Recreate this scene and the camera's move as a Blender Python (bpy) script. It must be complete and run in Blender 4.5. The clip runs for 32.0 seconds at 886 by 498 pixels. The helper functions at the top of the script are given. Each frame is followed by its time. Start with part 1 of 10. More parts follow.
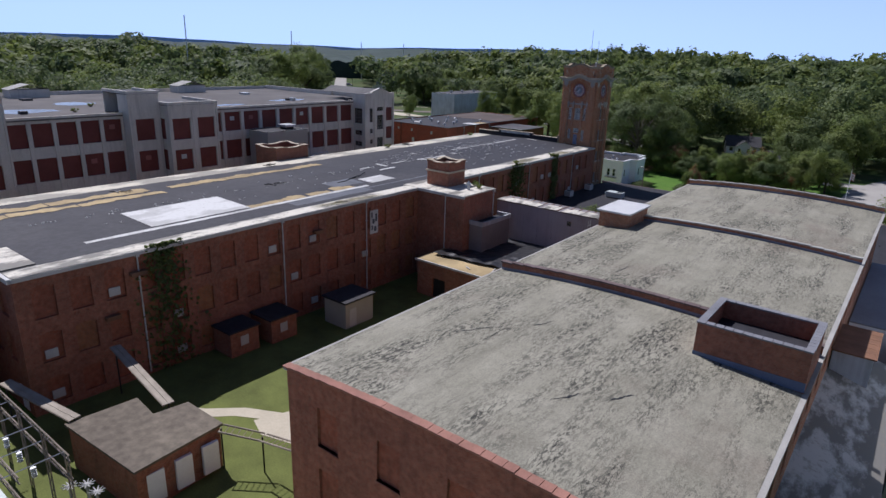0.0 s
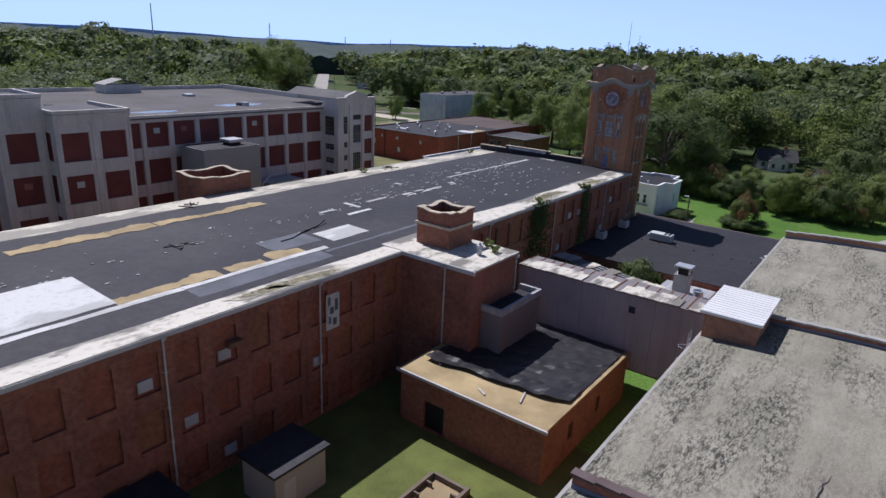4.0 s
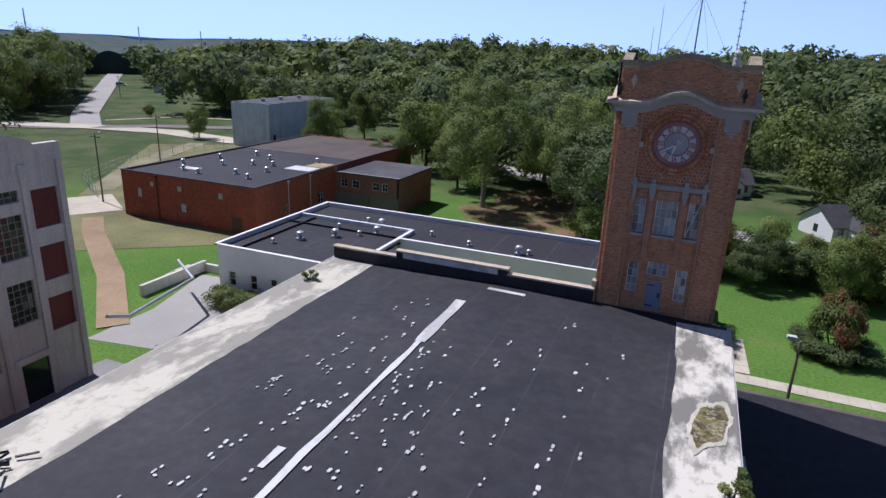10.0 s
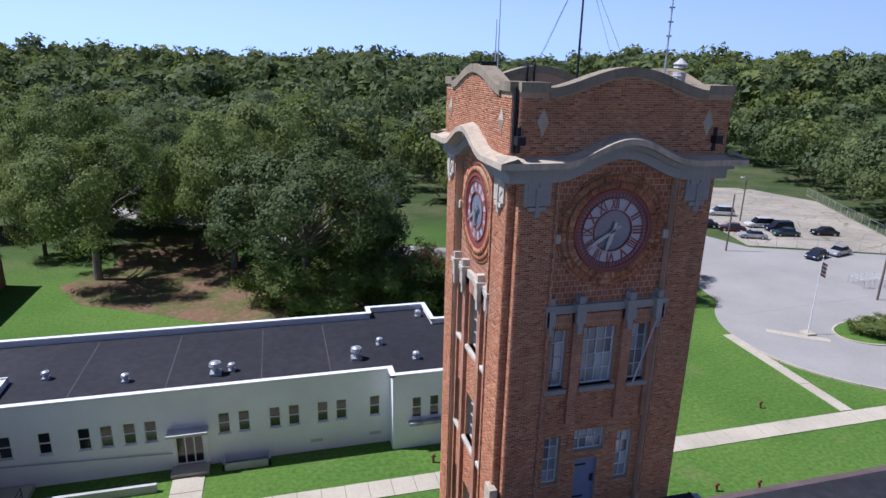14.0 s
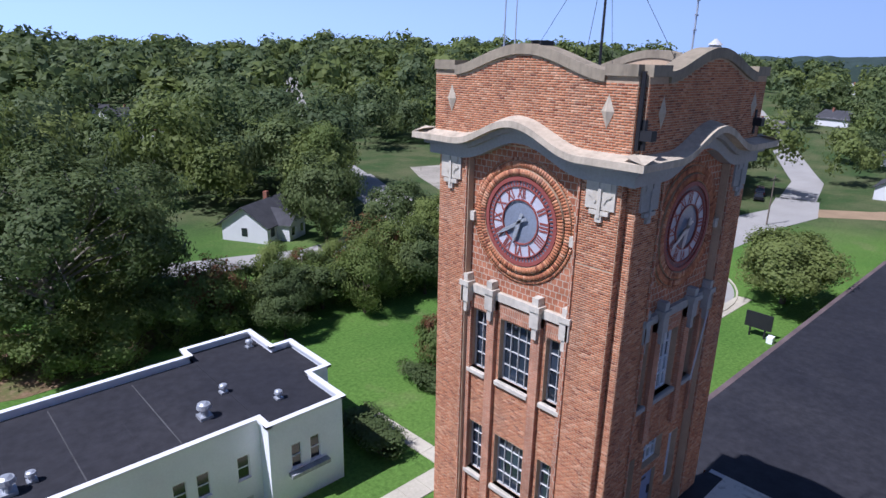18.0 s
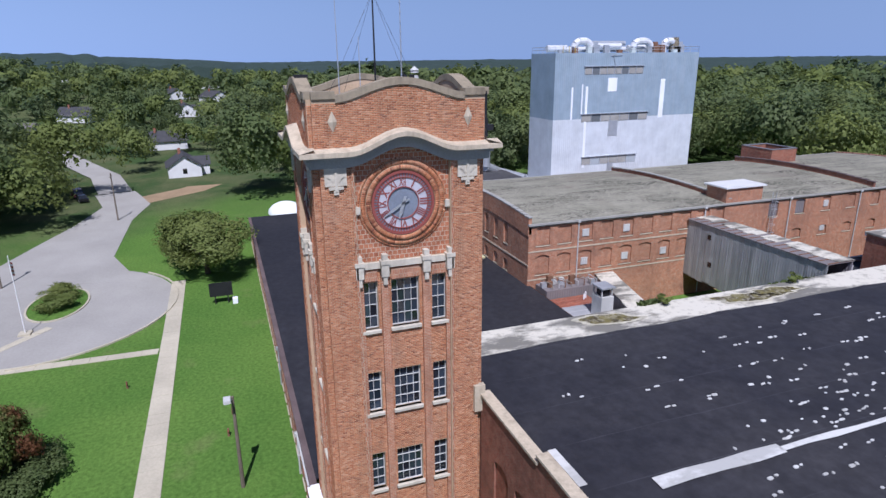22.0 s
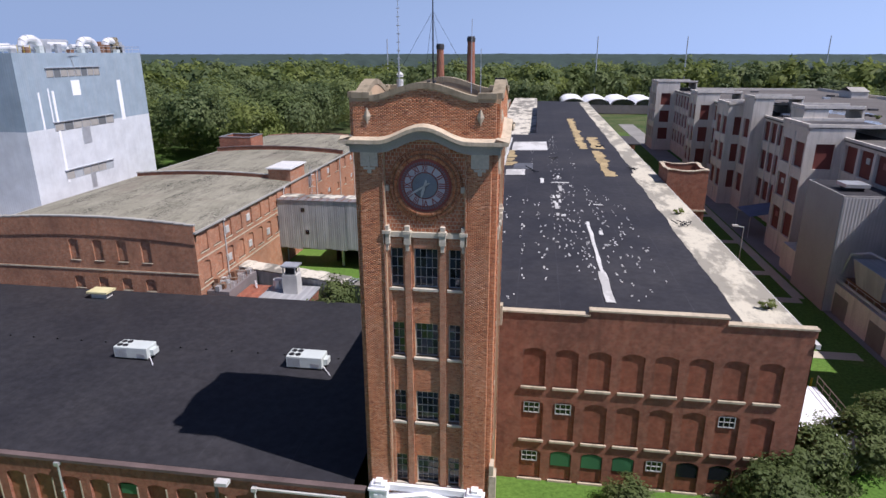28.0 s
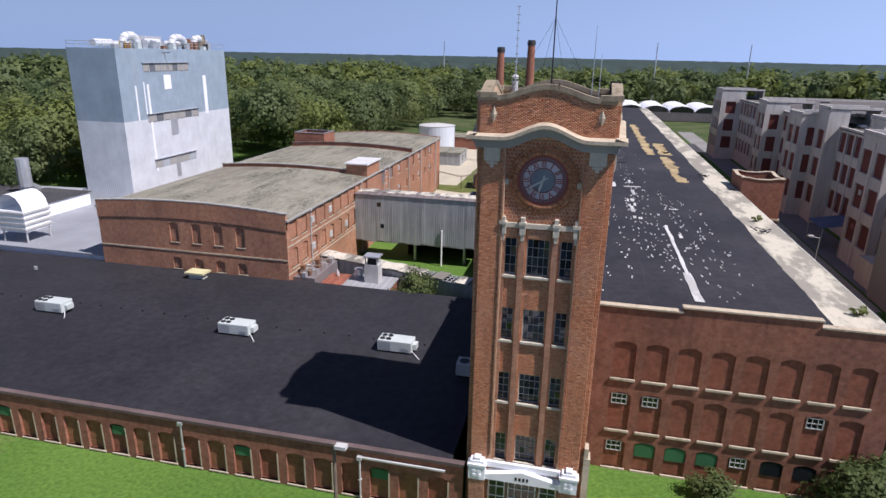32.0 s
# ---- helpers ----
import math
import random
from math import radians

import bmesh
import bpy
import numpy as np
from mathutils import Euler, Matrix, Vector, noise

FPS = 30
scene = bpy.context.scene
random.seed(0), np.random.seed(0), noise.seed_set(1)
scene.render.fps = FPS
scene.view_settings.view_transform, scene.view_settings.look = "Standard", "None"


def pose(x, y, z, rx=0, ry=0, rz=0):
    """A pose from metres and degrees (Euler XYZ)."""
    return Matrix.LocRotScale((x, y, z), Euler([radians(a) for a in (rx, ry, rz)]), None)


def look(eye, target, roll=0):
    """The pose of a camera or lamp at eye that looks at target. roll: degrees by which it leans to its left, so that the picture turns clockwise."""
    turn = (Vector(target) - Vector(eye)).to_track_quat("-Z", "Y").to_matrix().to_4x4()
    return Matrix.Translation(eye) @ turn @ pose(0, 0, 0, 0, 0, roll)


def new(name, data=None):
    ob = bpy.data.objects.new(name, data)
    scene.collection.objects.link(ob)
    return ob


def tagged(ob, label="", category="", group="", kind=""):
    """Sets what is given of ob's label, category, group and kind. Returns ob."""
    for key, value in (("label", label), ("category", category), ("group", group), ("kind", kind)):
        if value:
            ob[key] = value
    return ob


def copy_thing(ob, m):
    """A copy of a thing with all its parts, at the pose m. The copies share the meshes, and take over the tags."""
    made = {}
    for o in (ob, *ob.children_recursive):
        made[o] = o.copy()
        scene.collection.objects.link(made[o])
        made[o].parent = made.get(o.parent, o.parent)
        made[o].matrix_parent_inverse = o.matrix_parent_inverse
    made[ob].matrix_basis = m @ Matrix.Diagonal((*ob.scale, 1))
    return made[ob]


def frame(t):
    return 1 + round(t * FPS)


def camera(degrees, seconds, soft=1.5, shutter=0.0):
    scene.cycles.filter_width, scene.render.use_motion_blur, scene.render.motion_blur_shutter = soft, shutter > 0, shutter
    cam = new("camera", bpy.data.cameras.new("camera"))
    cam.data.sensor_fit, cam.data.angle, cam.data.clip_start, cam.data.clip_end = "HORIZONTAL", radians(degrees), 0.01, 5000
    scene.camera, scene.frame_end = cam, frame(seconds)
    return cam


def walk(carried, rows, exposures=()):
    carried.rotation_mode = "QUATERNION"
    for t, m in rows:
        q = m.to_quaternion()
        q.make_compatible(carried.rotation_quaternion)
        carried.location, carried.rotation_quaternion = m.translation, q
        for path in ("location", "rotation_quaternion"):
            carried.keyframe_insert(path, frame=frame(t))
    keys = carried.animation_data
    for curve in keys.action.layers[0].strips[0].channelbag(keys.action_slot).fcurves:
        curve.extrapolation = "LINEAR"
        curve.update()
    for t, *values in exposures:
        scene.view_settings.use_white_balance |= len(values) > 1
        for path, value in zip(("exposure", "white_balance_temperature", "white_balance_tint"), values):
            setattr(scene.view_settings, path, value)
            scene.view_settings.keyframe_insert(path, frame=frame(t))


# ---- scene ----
cam = camera(71.5, 32.0)
PATH = [
    (0, (56.873, -120.065, 29.525), (51.058, -112.528, 26.462), 1.90),
    (0.5, (55.422, -118.204, 29.506), (49.614, -110.664, 26.437), 1.96),
    (1, (53.721, -116.034, 29.506), (47.898, -108.511, 26.426), 2.11),
    (1.5, (51.647, -113.517, 29.436), (45.789, -106.021, 26.352), 2.24),
    (2, (49.246, -110.774, 29.443), (43.340, -103.321, 26.350), 2.37),
    (2.5, (46.779, -107.936, 29.449), (40.852, -100.500, 26.356), 2.50),
    (4.5, (34.805, -93.968, 29.020), (29.370, -86.161, 25.934), 2.90),
    (5, (31.618, -90.099, 28.902), (26.408, -82.132, 25.838), 2.95),
    (5.5, (28.316, -85.868, 28.713), (23.358, -77.737, 25.662), 2.99),
    (6, (25.134, -81.699, 28.680), (20.300, -73.492, 25.635), 2.99),
    (6.5, (21.912, -77.207, 28.536), (17.188, -68.936, 25.491), 2.93),
    (7, (18.795, -72.745, 28.459), (14.149, -64.432, 25.408), 2.87),
    (7.5, (15.660, -67.915, 28.333), (11.069, -59.577, 25.268), 2.82),
    (8, (12.559, -63.247, 28.200), (8.168, -54.801, 25.137), 2.80),
    (8.5, (9.435, -58.255, 28.042), (5.265, -49.698, 24.977), 2.70),
    (9, (6.591, -53.221, 27.885), (2.555, -44.602, 24.816), 2.66),
    (9.5, (3.698, -48.135, 27.760), (-0.067, -39.391, 24.699), 2.60),
    (10, (0.968, -42.819, 27.633), (-2.546, -33.974, 24.565), 2.40),
    (10.5, (-1.658, -37.590, 27.628), (-4.969, -28.670, 24.548), 2.36),
    (11, (-4.095, -32.293, 27.893), (-7.197, -23.297, 24.817), 2.17),
    (11.5, (-6.342, -28.064, 28.182), (-8.849, -18.878, 25.128), 2.25),
    (12, (-8.115, -24.824, 28.394), (-9.840, -15.445, 25.386), 2.23),
    (12.5, (-9.613, -22.632, 28.517), (-10.253, -13.096, 25.577), 2.16),
    (13, (-10.454, -21.373, 28.399), (-9.988, -11.812, 25.506), 1.96),
    (13.5, (-10.621, -20.992, 28.110), (-9.399, -11.492, 25.237), 1.80),
    (14, (-10.529, -20.978, 27.950), (-8.001, -11.734, 25.094), 1.39),
    (14.5, (-10.349, -20.946, 27.822), (-6.985, -11.969, 24.976), 1.19),
    (15, (-10.227, -20.724, 27.744), (-6.438, -11.922, 24.886), 1.22),
    (15.5, (-10.554, -20.180, 27.726), (-6.391, -11.549, 24.864), 1.28),
    (17.5, (-15.428, -13.646, 27.591), (-9.698, -6.013, 24.607), 1.15),
    (18, (-17.704, -11.629, 27.599), (-11.155, -4.676, 24.637), 1.25),
    (18.5, (-20.168, -9.193, 27.624), (-12.548, -3.421, 24.688), 1.21),
    (19, (-22.705, -6.200, 27.679), (-14.061, -2.094, 24.776), 0.99),
    (19.5, (-25.006, -2.612, 27.790), (-15.704, -0.343, 24.905), 0.64),
    (20, (-26.934, 1.343, 28.025), (-17.354, 1.491, 25.161), 0.07),
    (20.5, (-28.055, 4.287, 28.428), (-18.505, 3.589, 25.545), -0.19),
    (21, (-28.550, 6.044, 28.700), (-19.118, 4.448, 25.786), -0.49),
    (21.5, (-28.468, 6.713, 28.744), (-19.292, 4.043, 25.801), -0.70),
    (22, (-28.223, 7.004, 28.741), (-19.225, 3.804, 25.776), -0.62),
    (22.5, (-27.764, 7.854, 28.712), (-18.944, 4.195, 25.740), -0.39),
    (23, (-26.971, 9.556, 28.710), (-18.520, 5.120, 25.725), -0.19),
    (23.5, (-25.860, 11.945, 28.775), (-18.081, 6.420, 25.778), 0.05),
    (24, (-24.203, 14.680, 28.806), (-17.084, 8.333, 25.801), 0.17),
    (24.5, (-22.099, 17.602, 28.801), (-15.741, 10.492, 25.797), 0.35),
    (26.5, (-11.188, 29.174, 28.752), (-7.775, 20.269, 25.741), 0.64),
    (27, (-8.555, 31.678, 29.193), (-6.374, 22.399, 26.171), 0.35),
    (27.5, (-6.691, 33.391, 29.486), (-5.080, 24.003, 26.440), 0.17),
    (28, (-5.501, 34.268, 29.458), (-4.105, 24.848, 26.405), -0.02),
    (28.5, (-4.983, 34.630, 29.394), (-3.567, 25.212, 26.344), -0.05),
    (29, (-4.913, 34.710, 29.333), (-3.353, 25.309, 26.302), 0.06),
    (29.5, (-4.939, 34.808, 29.306), (-3.162, 25.442, 26.286), 0.18),
    (30, (-4.895, 34.988, 29.337), (-2.998, 25.644, 26.320), 0.40),
    (30.5, (-4.509, 35.378, 29.345), (-2.535, 26.050, 26.329), 0.61),
    (31, (-3.881, 35.911, 29.378), (-1.856, 26.595, 26.359), 0.83),
    (31.5, (-3.037, 36.675, 29.431), (-0.976, 27.368, 26.409), 1.05),
    (32, (-1.960, 37.500, 29.456), (0.105, 28.195, 26.431), 1.15),
]
EXPOSURE = [(0, -0.1, 5800, 19), (6, -0.05, 5750, 20), (12, 0.08, 5600, 21), (18, 0.22, 5400, 22), (24, -0.05, 5750, 20), (27, 0.2, 6100, 21), (32, 0.2, 6100, 21)]
walk(cam, [(t, look(eye, target, roll)) for t, eye, target, roll in PATH], EXPOSURE)
SKY, SUN = 0.095, 5.0
SKY_TINT, SKY_DEEP = (4.9, 6.9, 10.6, 1.0), (0.5, 0.52, 0.58, 1.0)

# ---- light and sky ----
def make_world():
    w = bpy.data.worlds.new("sky")
    scene.world = w
    w.use_nodes = True
    nt = w.node_tree
    sky = nt.nodes.new("ShaderNodeTexSky")
    sky.sky_type, sky.sun_disc = "NISHITA", False
    sky.sun_elevation, sky.sun_rotation = radians(55.5), radians(-74.4)
    sky.altitude, sky.air_density, sky.dust_density, sky.ozone_density = 300, 1.0, 0.6, 2.0
    bg = nt.nodes["Background"]
    pos = nt.nodes.new("ShaderNodeTexCoord")
    up = nt.nodes.new("ShaderNodeSeparateXYZ")
    low = nt.nodes.new("ShaderNodeMapRange")
    low.interpolation_type = "SMOOTHSTEP"
    low.inputs["From Min"].default_value, low.inputs["From Max"].default_value = -0.05, 0.42
    low.inputs["To Min"].default_value, low.inputs["To Max"].default_value = 1.0, 0.0
    dim = nt.nodes.new("ShaderNodeMix")
    dim.data_type, dim.blend_type = "RGBA", "MULTIPLY"
    dim.inputs[0].default_value = 1.0
    dim.inputs[7].default_value = SKY_DEEP
    haze = nt.nodes.new("ShaderNodeMix")
    haze.data_type = "RGBA"
    side = nt.nodes.new("ShaderNodeVectorMath")
    side.operation = "DOT_PRODUCT"
    side.inputs[1].default_value = (-0.75, 0.66, 0.0)
    glow = nt.nodes.new("ShaderNodeMapRange")
    glow.inputs["From Min"].default_value, glow.inputs["From Max"].default_value = -1.0, 1.0
    glow.inputs["To Min"].default_value, glow.inputs["To Max"].default_value = 0.56, 1.3
    pale = nt.nodes.new("ShaderNodeVectorMath")
    pale.operation = "SCALE"
    pale.inputs[0].default_value = SKY_TINT[:3]
    nt.links.new(pos.outputs["Generated"], side.inputs[0])
    nt.links.new(side.outputs["Value"], glow.inputs["Value"])
    nt.links.new(glow.outputs[0], pale.inputs["Scale"])
    nt.links.new(pale.outputs["Vector"], haze.inputs[7])
    nt.links.new(pos.outputs["Generated"], up.inputs[0])
    nt.links.new(up.outputs[2], low.inputs["Value"])
    nt.links.new(low.outputs[0], haze.inputs[0])
    nt.links.new(sky.outputs[0], dim.inputs[6])
    nt.links.new(dim.outputs[2], haze.inputs[6])
    nt.links.new(haze.outputs[2], bg.inputs[0])
    bg.inputs[1].default_value = SKY


make_world()
sun = new("sun", bpy.data.lights.new("sun", "SUN"))
sun.data.energy, sun.data.angle, sun.data.color = SUN, radians(0.5), (1.0, 0.95, 0.88)
sun.matrix_world = look((-154, 43, 233), (0, 0, 0))


# ---- materials ----
class Nodes:
    def __init__(self, name):
        self.mat = bpy.data.materials.new(name)
        self.mat.use_nodes = True
        self.t = self.mat.node_tree
        self.b = self.t.nodes["Principled BSDF"]

    def add(self, kind, **props):
        n = self.t.nodes.new(kind)
        for k, v in props.items():
            n.inputs[k.replace("_", " ")].default_value = v
        return n

    def link(self, a, b):
        self.t.links.new(a, b)

    def math(self, op, a, b=0.0):
        n = self.t.nodes.new("ShaderNodeMath")
        n.operation = op
        for i, v in enumerate((a, b)):
            if isinstance(v, (int, float)):
                n.inputs[i].default_value = v
            else:
                self.link(v, n.inputs[i])
        return n.outputs[0]

    def mix(self, f, a, b, mode="MIX"):
        n = self.t.nodes.new("ShaderNodeMix")
        n.data_type, n.blend_type = "RGBA", mode
        for i, v in ((0, f), (6, a), (7, b)):
            if isinstance(v, (int, float)):
                n.inputs[i].default_value = v
            elif isinstance(v, tuple):
                n.inputs[i].default_value = (*v, 1)
            else:
                self.link(v, n.inputs[i])
        return n.outputs[2]

    def noise(self, scale, detail=4.0, vec=None, rough=0.6):
        n = self.add("ShaderNodeTexNoise", Scale=scale, Detail=detail, Roughness=rough)
        self.link(vec or self.place(), n.inputs["Vector"])
        return n.outputs["Fac"]

    def place(self):
        if not hasattr(self, "geo"):
            self.geo = self.t.nodes.new("ShaderNodeNewGeometry")
        return self.geo.outputs["Position"]

    def ramp(self, f, stops):
        n = self.t.nodes.new("ShaderNodeValToRGB")
        e = n.color_ramp.elements
        e[0].position, e[1].position = stops[0][0], stops[-1][0]
        for p, _ in stops[1:-1]:
            e.new(p)
        for i, (p, c) in enumerate(stops):
            e[i].color = (c, c, c, 1) if isinstance(c, (int, float)) else (*c, 1)
        self.link(f, n.inputs[0])
        return n.outputs[0]

    def bump(self, f, strength=0.3, dist=0.02):
        n = self.add("ShaderNodeBump", Strength=strength, Distance=dist)
        self.link(f, n.inputs["Height"])
        self.link(n.outputs[0], self.b.inputs["Normal"])

    def done(self, col, rough=0.8, metal=0.0, spec=0.3):
        if isinstance(col, tuple):
            self.b.inputs["Base Color"].default_value = (*col, 1)
        else:
            self.link(col, self.b.inputs["Base Color"])
        if isinstance(rough, (int, float)):
            self.b.inputs["Roughness"].default_value = rough
        else:
            self.link(rough, self.b.inputs["Roughness"])
        self.b.inputs["Metallic"].default_value = metal
        self.b.inputs["Specular IOR Level"].default_value = spec
        return self.mat

    def wall_uv(self):
        """Metres along the wall and up, whichever way the wall faces."""
        p = self.t.nodes.new("ShaderNodeSeparateXYZ")
        self.link(self.place(), p.inputs[0])
        n = self.t.nodes.new("ShaderNodeSeparateXYZ")
        self.link(self.geo.outputs["True Normal"], n.inputs[0])
        side = self.math("GREATER_THAN", self.math("ABSOLUTE", n.outputs[0]), 0.6)
        u = self.math("ADD", self.math("MULTIPLY", p.outputs[1], side), self.math("MULTIPLY", p.outputs[0], self.math("SUBTRACT", 1.0, side)))
        c = self.t.nodes.new("ShaderNodeCombineXYZ")
        self.link(u, c.inputs[0])
        self.link(p.outputs[2], c.inputs[1])
        return c.outputs[0]


def plain(name, col, rough=0.8, var=0.25, scale=1.5, metal=0.0, spec=0.3, bump=0.0):
    """A surface with broad stains and fine grain."""
    n = Nodes(name)
    big, fine = n.noise(scale * 0.23, 5), n.noise(scale * 7, 3)
    f = n.math("ADD", n.math("MULTIPLY", big, 0.65), n.math("MULTIPLY", fine, 0.35))
    lo, hi = tuple(c * (1 - var) for c in col), tuple(min(1, c * (1 + var)) for c in col)
    if bump:
        n.bump(fine, bump)
    return n.done(n.mix(n.ramp(f, ((0.3, 0.0), (0.7, 1.0))), lo, hi), rough, metal, spec)


def brickwork(name, a, b, mortar, dirt=0.35, streak=(0.1, 0.06, 0.05), w=0.215, h=0.075, gap=0.011, paint=None, squash=1.0):
    n = Nodes(name)
    uv = n.wall_uv()
    t = n.add("ShaderNodeTexBrick", Scale=1.0, Mortar_Size=gap, Mortar_Smooth=0.2, Brick_Width=w, Row_Height=h, Bias=-0.1)
    n.link(uv, t.inputs["Vector"])
    t.inputs["Color1"].default_value, t.inputs["Color2"].default_value, t.inputs["Mortar"].default_value = (*a, 1), (*b, 1), (*mortar, 1)
    stain = n.ramp(n.noise(0.22, 6), ((0.42, 0.0), (0.68, 1.0)))
    st = n.add("ShaderNodeMapping")
    st.inputs["Scale"].default_value = (2.2, 2.2, 0.16)
    n.link(n.place(), st.inputs["Vector"])
    run = n.ramp(n.noise(1.0, 4, st.outputs[0]), ((0.52, 0.0), (0.75, 1.0)))
    col = n.mix(n.math("MULTIPLY", stain, dirt), t.outputs["Color"], streak)
    col = n.mix(n.math("MULTIPLY", run, dirt * 0.8), col, streak)
    per = n.ramp(n.noise(2.6, 3), ((0.3, 0.78), (0.7, 1.2)))
    col = n.mix(1.0, col, per, "MULTIPLY")
    n.bump(t.outputs["Fac"], -0.4, 0.012)
    return n.done(col, 0.9, 0, 0.15)


def single_brick(name, joined):
    """Face of one brick: its own burnt, red or pale tone, with stains across many."""
    n = Nodes(name)
    r = n.t.nodes.new("ShaderNodeNewGeometry").outputs["Random Per Island"] if joined else n.t.nodes.new("ShaderNodeObjectInfo").outputs["Random"]
    c = n.ramp(r, ((0.0, (0.24, 0.08, 0.046)), (0.15, (0.39, 0.147, 0.072)), (0.5, (0.475, 0.192, 0.092)), (0.85, (0.545, 0.24, 0.12)), (1.0, (0.62, 0.34, 0.2))))
    st = n.add("ShaderNodeMapping")
    st.inputs["Scale"].default_value = (1.8, 1.8, 0.14)
    n.link(n.place(), st.inputs["Vector"])
    run = n.ramp(n.noise(1.0, 4, st.outputs[0]), ((0.5, 0.0), (0.75, 0.4)))
    c = n.mix(run, c, (0.12, 0.065, 0.045))
    pale = n.ramp(n.noise(0.3, 4), ((0.55, 0.0), (0.75, 0.35)))
    c = n.mix(pale, c, (0.5, 0.36, 0.26))
    c = n.mix(1.0, c, n.ramp(n.noise(14, 4), ((0.3, 0.82), (0.7, 1.15))), "MULTIPLY")
    return n.done(c, 0.9, 0, 0.15)


def roofing(name, col, seam=0.0, seam_w=3.0, dirt=(0.16, 0.15, 0.14), amount=0.25, rough=0.75, axis=0):
    """Membrane roofing with lapped seams and dusty patches."""
    n = Nodes(name)
    p = n.t.nodes.new("ShaderNodeSeparateXYZ")
    n.link(n.place(), p.inputs[0])
    f = n.ramp(n.noise(0.12, 7), ((0.4, 0.0), (0.72, 1.0)))
    g = n.ramp(n.noise(1.6, 5), ((0.35, 0.75), (0.7, 1.25)))
    c = n.mix(n.math("MULTIPLY", f, amount), col, dirt)
    c = n.mix(1.0, c, g, "MULTIPLY")
    if seam:
        wob = n.math("MULTIPLY", n.noise(0.4, 2), 0.15)
        s = n.math("FRACT", n.math("DIVIDE", n.math("ADD", p.outputs[axis], wob), seam_w))
        line = n.math("LESS_THAN", n.math("ABSOLUTE", n.math("SUBTRACT", s, 0.5)), 0.03 / seam_w)
        keep = n.ramp(n.noise(0.25, 3), ((0.4, 0.0), (0.6, 1.0)))
        c = n.mix(n.math("MULTIPLY", n.math("MULTIPLY", line, keep), seam), c, tuple(min(1, k * 3 + 0.04) for k in col))
    n.bump(n.noise(2.5, 4), 0.15, 0.05)
    return n.done(c, rough, 0, 0.35)


def gravel_roof():
    """Pale weathered roof coating with dark flecks where it has worn through."""
    n = Nodes("weathered roof coating")
    st = n.add("ShaderNodeMapping")
    st.inputs["Scale"].default_value = (2.4, 0.75, 1.0)
    n.link(n.place(), st.inputs["Vector"])
    zm = n.add("ShaderNodeMapping")
    zm.inputs["Scale"].default_value = (0.45, 0.1, 1.0)
    n.link(n.place(), zm.inputs["Vector"])
    zone = n.ramp(n.noise(1.0, 6, zm.outputs[0], 0.65), ((0.44, 0.0), (0.62, 1.0)))
    fl = n.noise(1.3, 5, st.outputs[0], 0.66)
    sp = n.ramp(n.math("ABSOLUTE", n.math("SUBTRACT", fl, 0.5)), ((0.014, 1.0), (0.034, 0.0)))
    blot = n.ramp(n.noise(2.3, 7, st.outputs[0], 0.75), ((0.515, 0.0), (0.54, 1.0)))
    worn = n.math("MULTIPLY", n.math("MAXIMUM", n.math("MULTIPLY", sp, 0.75), blot), n.math("ADD", n.math("MULTIPLY", zone, 0.8), 0.14))
    lm = n.add("ShaderNodeMapping")
    lm.inputs["Scale"].default_value = (0.9, 0.06, 1.0)
    n.link(n.place(), lm.inputs["Vector"])
    lap = n.ramp(n.noise(1.0, 3, lm.outputs[0]), ((0.3, 0.9), (0.7, 1.1)))
    base = n.mix(n.ramp(n.noise(0.3, 5), ((0.3, 0.0), (0.7, 1.0))), (0.235, 0.225, 0.172), (0.32, 0.305, 0.24))
    base = n.mix(1.0, base, lap, "MULTIPLY")
    brown = n.ramp(n.noise(0.09, 6), ((0.55, 0.0), (0.7, 0.8)))
    base = n.mix(brown, base, (0.2, 0.17, 0.135))
    c = n.mix(worn, base, (0.04, 0.039, 0.034))
    c = n.mix(1.0, c, n.ramp(n.noise(11, 4), ((0.3, 0.8), (0.7, 1.18))), "MULTIPLY")
    n.bump(n.noise(5, 5), 0.25, 0.03)
    return n.done(c, 0.9, 0, 0.15)


def weathered(name, col, dirt=0.45):
    """Masonry with dark rain streaks and soft stains."""
    n = Nodes(name)
    st = n.add("ShaderNodeMapping")
    st.inputs["Scale"].default_value = (1.6, 1.6, 0.14)
    n.link(n.place(), st.inputs["Vector"])
    run = n.ramp(n.noise(1.0, 5, st.outputs[0], 0.65), ((0.48, 0.0), (0.72, 1.0)))
    big = n.ramp(n.noise(0.25, 5), ((0.4, 0.0), (0.7, 1.0)))
    c = n.mix(n.math("MULTIPLY", run, dirt), col, tuple(k * 0.4 for k in col))
    c = n.mix(n.math("MULTIPLY", big, dirt * 0.7), c, tuple(k * 0.62 for k in col))
    c = n.mix(1.0, c, n.ramp(n.noise(6, 4), ((0.3, 0.88), (0.7, 1.1))), "MULTIPLY")
    n.bump(n.noise(9, 4), 0.15, 0.02)
    return n.done(c, 0.88, 0, 0.2)


